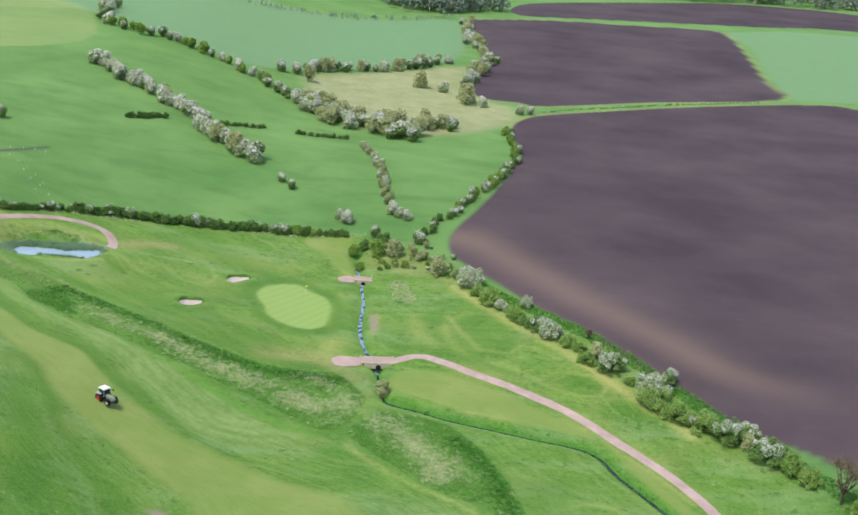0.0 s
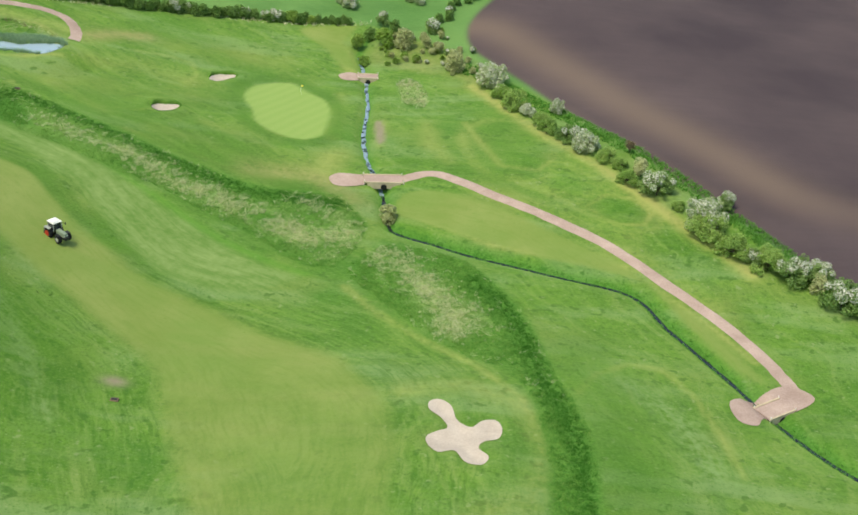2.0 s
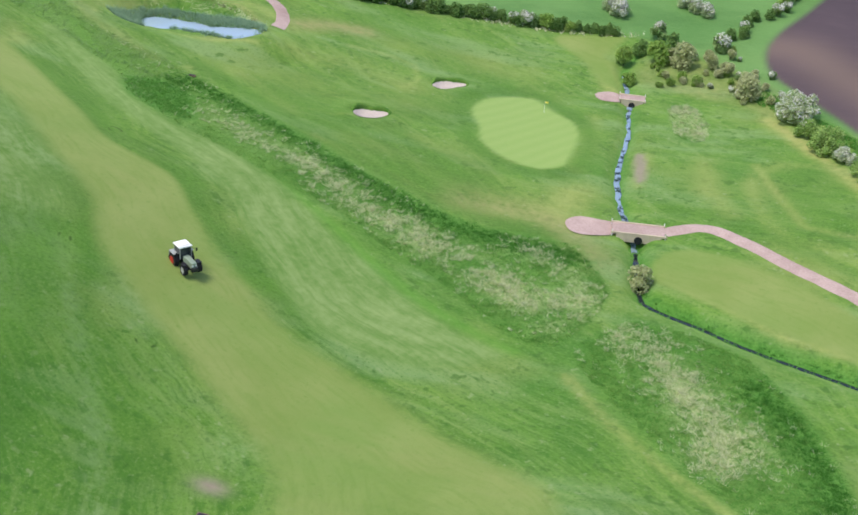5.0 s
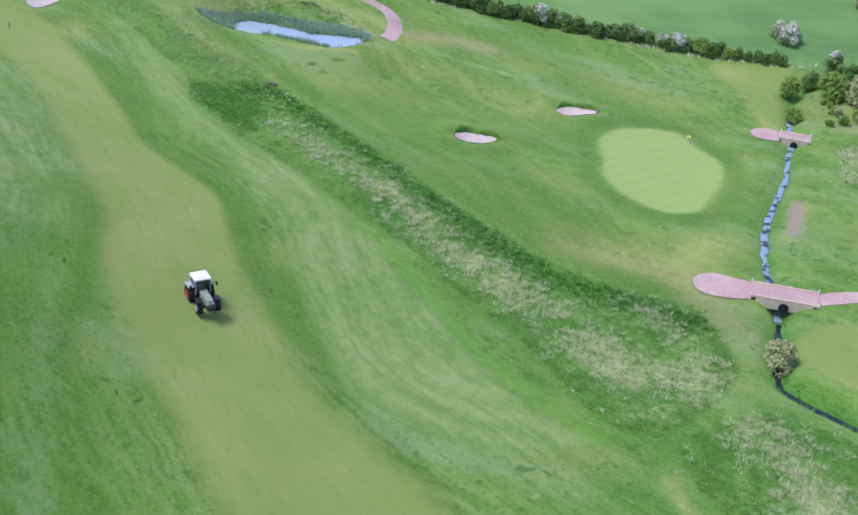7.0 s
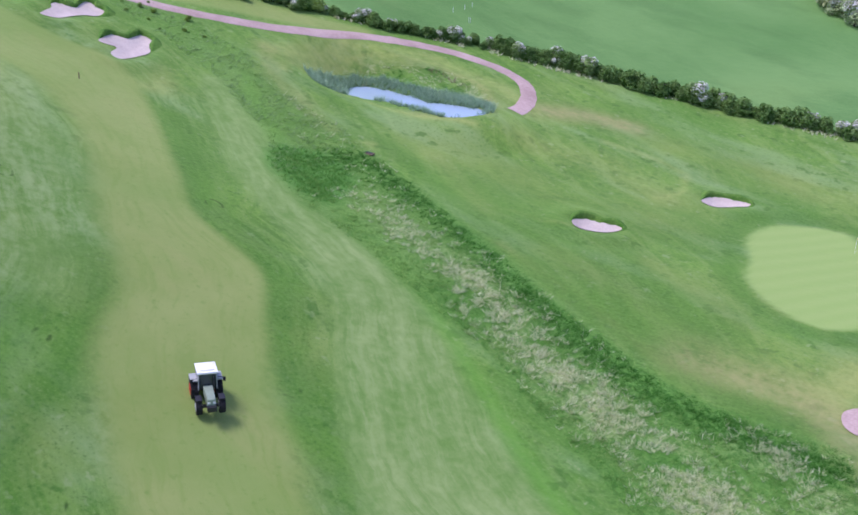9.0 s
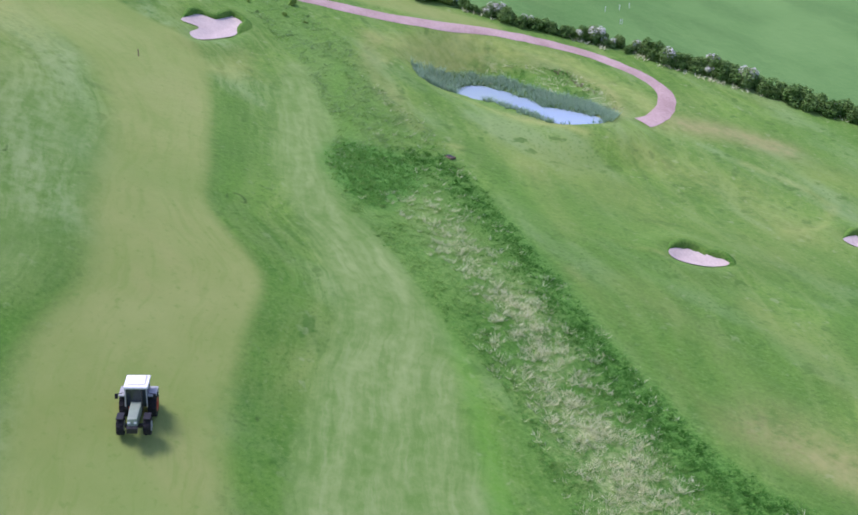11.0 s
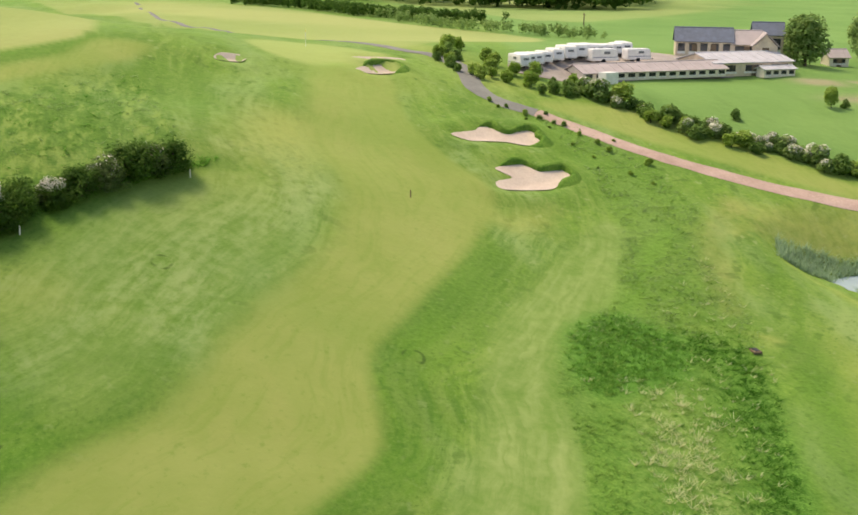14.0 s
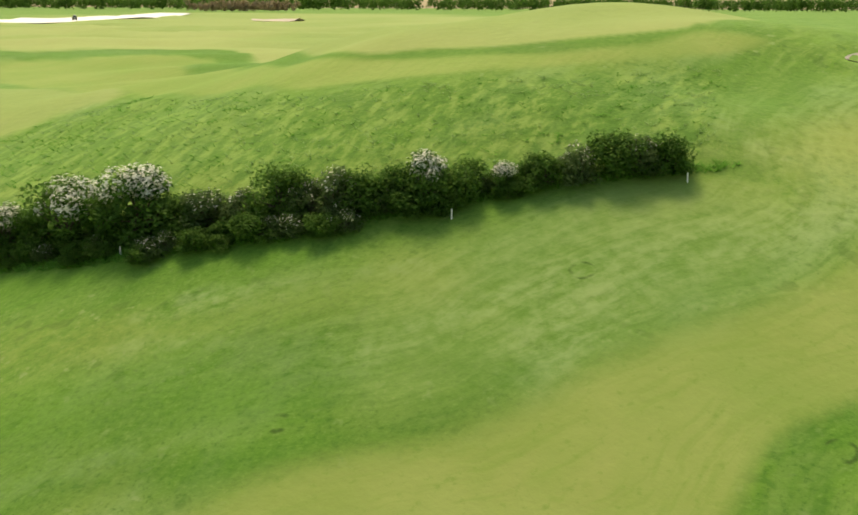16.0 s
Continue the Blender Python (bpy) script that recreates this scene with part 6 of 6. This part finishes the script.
M_STONE = plain("sandstone_wall", (0.63, 0.53, 0.41), 0.9, 0, 0.25, 1.2, 0.02)
M_RENDER = plain("pale_render", (0.76, 0.7, 0.62), 0.85, 0, 0.15, 0.8)
M_SLATE = plain("slate_roof", (0.12, 0.15, 0.21), 0.55, 0, 0.25, 1.5, 0.01)
M_SHEETROOF = plain("fibre_cement_roof", (0.47, 0.48, 0.53), 0.8, 0, 0.18, 0.7, 0.01)
M_ROOFBROWN = plain("weathered_roof", (0.43, 0.385, 0.395), 0.85, 0, 0.15, 0.7, 0.01)
M_VAN = plain("caravan_white", (0.8, 0.8, 0.79), 0.3)
M_VANGLASS = plain("smoked_window", (0.16, 0.18, 0.2), 0.15, 0, 0.2, 1.5, 0, 0.6)
M_VANGREY = plain("caravan_stripe", (0.3, 0.33, 0.4), 0.4)
M_BROWN = plain("fence_wood", (0.18, 0.13, 0.09), 0.9)
M_YELLOW = plain("flag_yellow", (0.8, 0.7, 0.12), 0.7)


def wheel(parent, x, y, r, w, rim, label):
    """A tractor wheel: lugged tyre with rim and hub."""
    bm = bmesh.new()
    rod(bm, (x, y - w / 2, r), (x, y + w / 2, r), r * 0.94, r * 0.94, 22)
    for i in range(14):
        a = i / 14 * 6.283
        for s in (-1, 1):
            box(bm, x + math.cos(a + 0.1 * s) * r * 0.93, y + s * w * 0.25, r + math.sin(a + 0.1 * s) * r * 0.93, r * 0.12, w * 0.46, r * 0.12, 0, 0)
    tyre = part("tyre", bm, M_TYRE, parent)
    bm = bmesh.new()
    rod(bm, (x, y - w / 2 - 0.02, r), (x, y + w / 2 + 0.02, r), r * 0.56, r * 0.56, 18)
    rod(bm, (x, y - w / 2 - 0.06, r), (x, y + w / 2 + 0.06, r), r * 0.2, r * 0.2, 12)
    part("rim", bm, rim, tyre, label)
    return tyre


def tractor(x, y, turn):
    """Farm tractor; its nose points along its own x."""
    ob = root("tractor", x, y, ground_z(x, y) + 0.02, turn)
    for s in (-1, 1):
        wheel(ob, -0.85, s * 0.92, 0.86, 0.56, M_RIM, "red steel wheel rim")
        wheel(ob, 1.55, s * 0.86, 0.62, 0.46, M_GREYP, "grey steel wheel rim")
        bm = bmesh.new()
        box(bm, -0.85, s * 0.92, 1.8, 1.3, 0.6, 0.09, 0.03)
        box(bm, -1.45, s * 0.92, 1.5, 0.09, 0.6, 0.6, 0.03)
        part("mudguard", bm, M_GREYP, ob)
        bm = bmesh.new()
        box(bm, 1.55, s * 0.86, 1.32, 0.85, 0.46, 0.06, 0.02)
        part("front_mudguard", bm, M_DARKMETAL, ob)
        bm = bmesh.new()
        rod(bm, (0.25, s * 0.8, 2.3), (0.5, s * 1.2, 2.35), 0.025)
        box(bm, 0.5, s * 1.22, 2.2, 0.06, 0.2, 0.36, 0.02)
        part("mirror", bm, M_TYRE, ob)
        bm = bmesh.new()
        box(bm, 2.36, s * 0.2, 1.28, 0.05, 0.2, 0.14, 0.02)
        part("headlight", bm, M_LAMPG, ob)
    bm = bmesh.new()
    box(bm, 1.3, 0, 1.3, 2.1, 0.72, 0.75, 0.12)
    for v in bm.verts:
        if v.co.x > 1.9:
            v.co.z -= (v.co.x - 1.9) * 0.28
            v.co.y *= 0.88
    part("bonnet", bm, M_HOOD, ob, "faded grey-green bonnet")
    bm = bmesh.new()
    box(bm, 0.35, 0, 0.8, 3.6, 0.55, 0.5, 0.05)
    box(bm, 1.55, 0, 0.62, 0.25, 1.5, 0.22, 0.03)
    box(bm, -0.85, 0, 0.86, 0.3, 1.5, 0.3, 0.03)
    part("chassis", bm, M_DARKMETAL, ob)
    bm = bmesh.new()
    box(bm, 2.45, 0, 0.85, 0.4, 0.7, 0.4, 0.05)
    part("front_weight", bm, M_DARKMETAL, ob)
    bm = bmesh.new()
    box(bm, -0.45, 0, 1.95, 1.45, 1.4, 1.3, 0.1)
    part("cab_glazing", bm, M_GLASSD, ob, "dark cab windows")
    for px in (-1.18, 0.28):
        for py in (-0.7, 0.7):
            bm = bmesh.new()
            rod(bm, (px, py, 1.3), (px * 0.96, py * 0.96, 2.62), 0.05, 0.045, 6)
            part("cab_post", bm, M_GREYP, ob)
    bm = bmesh.new()
    box(bm, -0.47, 0, 2.7, 1.7, 1.56, 0.16, 0.06)
    box(bm, -0.52, 0, 2.8, 1.2, 1.1, 0.12, 0.05)
    part("cab_roof", bm, M_ROOFW, ob, "white cab roof")
    bm = bmesh.new()
    rod(bm, (0.55, 0.42, 1.5), (0.55, 0.42, 2.5), 0.05, 0.05)
    part("exhaust", bm, M_DARKMETAL, ob)
    bm = bmesh.new()
    box(bm, -1.75, 0, 0.75, 0.5, 1.1, 0.12, 0.03)
    box(bm, -1.9, 0, 1.15, 0.3, 1.7, 0.7, 0.06)
    part("rear_implement", bm, M_GREYP, ob)
    return tagged(ob, "farm tractor with white cab roof on the fairway", "tractor")


mower = tractor(-57.2, 199.1, math.atan2(-0.62, 0.78))
far_tractor = copy_thing(mower, pose(-490, -228, float(terrain(-490, -228)) + 0.7, 0, 0, 40))
tagged(far_tractor, "tractor working beside the white crop cover", "tractor")


def bridge(x, y, length, width, turn, label):
    """Low timber-edged bridge over the stream with a pipe culvert."""
    z = max(ground_z(x - math.cos(turn) * length / 2, y - math.sin(turn) * length / 2), ground_z(x + math.cos(turn) * length / 2, y + math.sin(turn) * length / 2)) + 0.1
    ob = root("footbridge", x, y, z, turn)
    bm = bmesh.new()
    box(bm, 0, 0, 0.02, length, width - 0.5, 0.22, 0.02)
    part("deck", bm, M_PATH, ob, "pinkish gravel deck")
    for s in (-1, 1):
        bm = bmesh.new()
        box(bm, 0, s * (width / 2 - 0.14), 0.14, length + 0.3, 0.26, 0.26, 0.03)
        part("kerb_sleeper", bm, M_TIMBER, ob)
        bm = bmesh.new()
        box(bm, 0, s * (width / 2 - 0.12), -0.55, length * 0.85, 0.2, 1.1, 0.03)
        part("headwall", bm, M_TIMBER, ob)
        bm = bmesh.new()
        rod(bm, (0, s * (width / 2 - 0.4), -0.72), (0, s * (width / 2 + 0.12), -0.72), 0.55, 0.55, 18)
        part("culvert_pipe", bm, M_PIPE, ob, "black culvert pipe mouth")
        for e in (-1, 1):
            bm = bmesh.new()
            rod(bm, (e * length / 2, s * (width / 2 - 0.12), -0.4), (e * length / 2, s * (width / 2 - 0.12), 0.6), 0.06, 0.05)
            part("marker_post", bm, M_WHITE, ob)
    return tagged(ob, label, "bridge")


bridge(-10.0, 241.4, 7.2, 3.6, math.atan2(1.0, 7.0), "low gravel bridge with pale timber kerbs over the stream")
bridge(-16.8, 292.6, 4.4, 3.0, math.atan2(0.4, 4.2), "small gravel bridge with pale timber kerbs")
bridge(49.6, 179.6, 5.0, 3.4, math.atan2(3.2, 4.6), "gravel culvert bridge at the path's end")


def flagstick(x, y):
    ob = root("flagstick", x, y, ground_z(x, y))
    bm = bmesh.new()
    rod(bm, (0, 0, -0.1), (0, 0, 2.1), 0.02, 0.015)
    part("pole", bm, M_WHITE, ob)
    bm = bmesh.new()
    for i in range(4):
        box(bm, 0.07 + i * 0.13, 0.02 * math.sin(i * 1.6), 1.92, 0.14, 0.012, 0.32)
    part("flag", bm, M_YELLOW, ob)
    return tagged(ob, "golf flagstick with small yellow flag on the green", "flag")


flagstick(-30.2, 280.0)
flagstick(-148, 224)


def stake(x, y, h, material, label, group, thick=0.06):
    ob = root("stake", x, y, ground_z(x, y))
    bm = bmesh.new()
    rod(bm, (0, 0, -0.2), (0, 0, h), thick, thick, 8)
    part("post", bm, material, ob)
    bm = bmesh.new()
    rod(bm, (0, 0, h), (0, 0, h + 0.05), thick, thick * 0.4, 8)
    part("cap", bm, material, ob)
    return tagged(ob, label, "stake", group)


for x, y in ((-80.5, 171.9), (-88.1, 194.0), (-98.4, 206.9)):
    stake(x + 0.6, y - 0.2, 0.62, M_WHITE, "white course marker stake beside the hedge", "white marker stakes")
stake(-102.4, 226.7, 0.7, M_BROWN, "dark distance post standing in the fairway", "")
for i in range(15):
    t = i / 14
    stake(-101.5 - 16 * t + 1.5 * math.sin(i * 2.1), 304 + 22 * t + 1.2 * math.cos(i * 1.7), 0.8, M_WHITE, "white electric fence post in the paddock", "paddock fence posts", 0.035)
for i in range(10):
    t = i / 9
    stake(-112 - 26 * t, 336 - 12 * t + math.sin(i), 0.8, M_WHITE, "white electric fence post in the paddock", "paddock fence posts", 0.035)


def drain(x, y):
    """Dark drain head in the bank."""
    ob = root("drain_cover", x, y, ground_z(x, y))
    bm = bmesh.new()
    box(bm, 0, 0, 0.08, 1.1, 0.7, 0.2, 0.04)
    part("slab", bm, M_BROWN, ob)
    bm = bmesh.new()
    box(bm, 0, 0, 0.2, 0.8, 0.4, 0.06, 0.01)
    part("grate", bm, M_DARKMETAL, ob)
    return tagged(ob, "dark slab with a grate set in the grass bank", "drain cover")


drain(-80, 250)
# added slab and grate in place of a dark brown worn spot
drain(-40.2, 166.2)


# ---- farm ----
def building(name, cu, cv, length, width, eave, ridge, turn, wall, roof, label, windows=0, doors=0, base=None, gable_door=False):
    """A gabled building with wall slabs, roof slopes, windows and doors. Its length runs along its own x."""
    x, y = cu, cv
    z = ground_z(x, y) if base is None else base
    ob = root(name, x, y, z - 0.1, turn)
    L, W = length / 2, width / 2
    for s in (-1, 1):
        bm = bmesh.new()
        box(bm, 0, s * (W - 0.12), eave / 2, length, 0.24, eave, 0.02)
        side = part("wall", bm, wall, ob)
        n = windows
        for i in range(n):
            px = -L + length * (i + 0.5) / n
            bm = bmesh.new()
            box(bm, px, s * (W + 0.01), eave * 0.6, length / n * 0.62, 0.08, eave * 0.45, 0.01)
            win = part("window", bm, M_GLASSD, side)
            bm = bmesh.new()
            box(bm, px, s * (W + 0.03), eave * 0.28, length / n * 0.72, 0.1, eave * 0.14, 0.01)
            part("sill", bm, M_WHITE, win)
        for i in range(doors):
            bm = bmesh.new()
            box(bm, -L + length * (i + 1) / (doors + 1), s * (W + 0.015), eave * 0.4, min(0.8, eave * 0.5), 0.1, eave * 0.78, 0.01)
            part("door", bm, M_BROWN, side)
        bm = bmesh.new()
        gx = s * (L - 0.12)
        v = [bm.verts.new((gx + dx, yy, zz)) for dx in (-0.12, 0.12) for yy, zz in ((-W + 0.24, 0), (W - 0.24, 0), (W - 0.24, eave), (0, ridge - 0.1), (-W + 0.24, eave))]
        bm.faces.new(v[:5][::-1])
        bm.faces.new(v[5:])
        for i in range(5):
            j = (i + 1) % 5
            bm.faces.new((v[i], v[j], v[j + 5], v[i + 5]))
        gab = part("gable", bm, wall, ob)
        if gable_door:
            bm = bmesh.new()
            box(bm, s * (L + 0.02), 0, eave * 0.42, 0.1, width * 0.28, eave * 0.84, 0.01)
            part("door", bm, M_BROWN, gab)
        run, rise = W + 0.3, ridge - eave
        ang = math.atan2(rise, W)
        bm = bmesh.new()
        m = Matrix.Translation((0, s * run / 2, ridge - rise * run / W / 2 + 0.06)) @ Matrix.Rotation(-s * ang, 4, "X") @ Matrix.Diagonal((length + 0.5, run / math.cos(ang), 0.12, 1))
        bmesh.ops.create_cube(bm, size=1.0, matrix=m)
        slope = part("roof_slope", bm, roof, ob)
        k = max(3, int(length / 1.5))
        for i in range(k):
            bm = bmesh.new()
            m2 = Matrix.Translation((-L + length * (i + 0.5) / k, s * run / 2, ridge - rise * run / W / 2 + 0.13)) @ Matrix.Rotation(-s * ang, 4, "X") @ Matrix.Diagonal((0.07, run / math.cos(ang), 0.05, 1))
            bmesh.ops.create_cube(bm, size=1.0, matrix=m2)
            part("roof_batten", bm, roof, slope)
    bm = bmesh.new()
    rod(bm, (-L - 0.25, 0, ridge + 0.12), (L + 0.25, 0, ridge + 0.12), 0.1, 0.1, 6)
    part("ridge_cap", bm, roof, ob)
    return tagged(ob, label, "building")


U_TURN = math.atan2(23.2, -5.8)
pad("yard", smooth([(-142, 250), (-147.5, 250.5), (-153, 256), (-160, 265), (-166, 275), (-164, 281), (-157, 284.5), (-150.5, 284.5), (-146, 270), (-141.5, 258)]), M_YARD, 0.1, "grey gravel yard of the caravan storage", "yard")
FARM_TURN = math.atan2(9.1, -1.9)
building("long_shed", -148.3, 270.3, 24, 4.6, 1.1, 2.0, U_TURN, M_RENDER, M_ROOFBROWN, "long low pale shed with weathered roof", 14, 0, 23.1, True)
building("big_shed", -155.5, 287.2, 14.2, 8.2, 1.9, 3.0, FARM_TURN, M_STONE, M_SHEETROOF, "wide stone shed with grey sheet roof", 3, 1, 22.9, True)
building("lean_to", -150.9, 291.2, 5.6, 1.7, 1.15, 1.45, FARM_TURN, M_RENDER, M_SHEETROOF, "low pale lean-to with windows against the shed", 4, 0, 22.8)
RIDGE = math.atan2(0.93, 0.368)
building("stone_barn", -164.9 + 0.368 * 4, 282.3 + 0.93 * 4, 8.2, 3.8, 2.5, 4.2, RIDGE, M_STONE, M_SLATE, "sandstone barn with dark slate roof", 5, 2, 24.7)
building("stone_barn", -164.9 + 0.368 * 10.2, 282.3 + 0.93 * 10.2, 4.2, 3.8, 2.3, 4.0, RIDGE, M_STONE, M_ROOFBROWN, "sandstone barn with weathered pale roof", 2, 1, 24.6)
building("barn_wing", -162.4 + 0.368 * 10.6, 282.6 + 0.93 * 11.6, 3.6, 3.4, 2.3, 3.9, RIDGE + 1.57, M_STONE, M_ROOFBROWN, "sandstone barn wing with its gable to the paddock", 0, 0, 24.5, True)
building("farmhouse", -165.2, 297.6, 4.4, 3.6, 3.6, 5.2, RIDGE, M_STONE, M_SLATE, "sandstone farmhouse with slate roof", 2, 1, 24.4)
building("cottage", -163.0, 308.2, 3.2, 2.8, 1.5, 2.5, RIDGE + 0.3, M_RENDER, M_ROOFBROWN, "small pale cottage behind the trees", 1, 1)


def caravan(x, y, turn, size=1.0):
    """Touring caravan: rounded body, windows, stripe, wheels and drawbar."""
    ob = root("caravan", x, y, float(terrain(x, y)) + 0.1, turn, size)
    bm = bmesh.new()
    box(bm, 0, 0, 0.98, 3.6, 1.5, 1.4, 0.28)
    for w in bm.verts:
        if w.co.x > 1.0 and w.co.z > 0.8:
            w.co.x -= (w.co.z - 0.8) * 0.35
    body = part("body", bm, M_VAN, ob)
    for s in (-1, 1):
        for px, pw in ((0.2, 0.8),):
            bm = bmesh.new()
            box(bm, px, s * 0.755, 1.22, pw, 0.03, 0.3, 0.01)
            part("window", bm, M_VANGLASS, body)
        bm = bmesh.new()
        box(bm, 0, s * 0.757, 0.72, 3.3, 0.02, 0.1)
        part("stripe", bm, M_VANGREY, body)
        bm = bmesh.new()
        rod(bm, (-0.2, s * 0.55, 0.28), (-0.2, s * 0.74, 0.28), 0.28, 0.28, 12)
        part("wheel", bm, M_TYRE, ob)
    bm = bmesh.new()
    box(bm, 1.66, 0, 1.15, 0.04, 0.7, 0.26, 0.01)
    part("front_window", bm, M_VANGLASS, body)
    bm = bmesh.new()
    rod(bm, (1.6, 0.35, 0.32), (2.5, 0, 0.32), 0.05)
    rod(bm, (1.6, -0.35, 0.32), (2.5, 0, 0.32), 0.05)
    part("drawbar", bm, M_DARKMETAL, ob)
    return tagged(ob, "white touring caravan parked in the storage yard", "caravan", "caravans in the yard")


def row_point(line, k, n):
    p = smooth(line, 6, False)
    i = k / max(1, n - 1) * (len(p) - 1)
    j = min(int(i), len(p) - 2)
    q, d = p[j] + (p[j + 1] - p[j]) * (i - j), p[j + 1] - p[j]
    return q[0], q[1], math.degrees(math.atan2(d[1], d[0]))


first = caravan(-146, 253, 0.0)
VAN_ROWS = (([(-144.6, 251.0), (-147.6, 254.2), (-150.8, 258.6), (-154.2, 263.4), (-157, 267.6), (-159.2, 271.4)], 12, -126), ([(-151.3, 265), (-152.6, 268), (-153.9, 271.2)], 2, -14))
placed = 0
for line, n, skew in VAN_ROWS:
    for k in range(n):
        x, y, a = row_point(line, k, n)
        m = pose(x, y, ground_z(x, y) + 0.12, 0, 0, a + skew + 4 * math.sin(3.1 * k)) @ Matrix.Scale(1.0 + 0.1 * math.sin(5.3 * k + 1), 4)
        if placed:
            copy_thing(first, m)
        else:
            first.matrix_basis = m
        placed += 1


def container(x, y, turn):
    ob = root("container", x, y, ground_z(x, y) + 0.02, turn)
    bm = bmesh.new()
    box(bm, 0, 0, 0.75, 2.2, 1.5, 1.5, 0.03)
    part("body", bm, M_WHITE, ob)
    bm = bmesh.new()
    for i in range(6):
        box(bm, -0.9 + i * 0.36, 0, 0.75, 0.08, 1.56, 1.4, 0.01)
    part("ribs", bm, M_WHITE, ob)
    bm = bmesh.new()
    box(bm, 1.12, 0, 0.75, 0.04, 1.3, 1.3, 0.01)
    part("door", bm, M_GREYP, ob)
    return tagged(ob, "white metal storage container beside the shed", "container")


container(-142.6, 262.4, U_TURN + 0.15)


def utility_pole(x, y, h):
    ob = root("utility_pole", x, y, float(terrain(x, y)) - 0.2)
    bm = bmesh.new()
    rod(bm, (0, 0, 0), (0, 0, h), 0.16, 0.11, 10)
    part("pole", bm, M_BROWN, ob)
    bm = bmesh.new()
    box(bm, 0, 0, h - 0.5, 1.6, 0.12, 0.12, 0.02)
    part("crossarm", bm, M_BROWN, ob)
    return tagged(ob, "wooden utility pole in the far field", "pole")


utility_pole(-283, 314, 3.6)

# pale crop cover far out on the plain
pad("crop_cover", smooth([(-415, -200), (-461, -203), (-700, -346), (-916, -495), (-1000, -600), (-630, -357), (-495, -286)], 3), M_WHITE, 0.6, "white fleece crop cover laid over a far field", "crop cover")
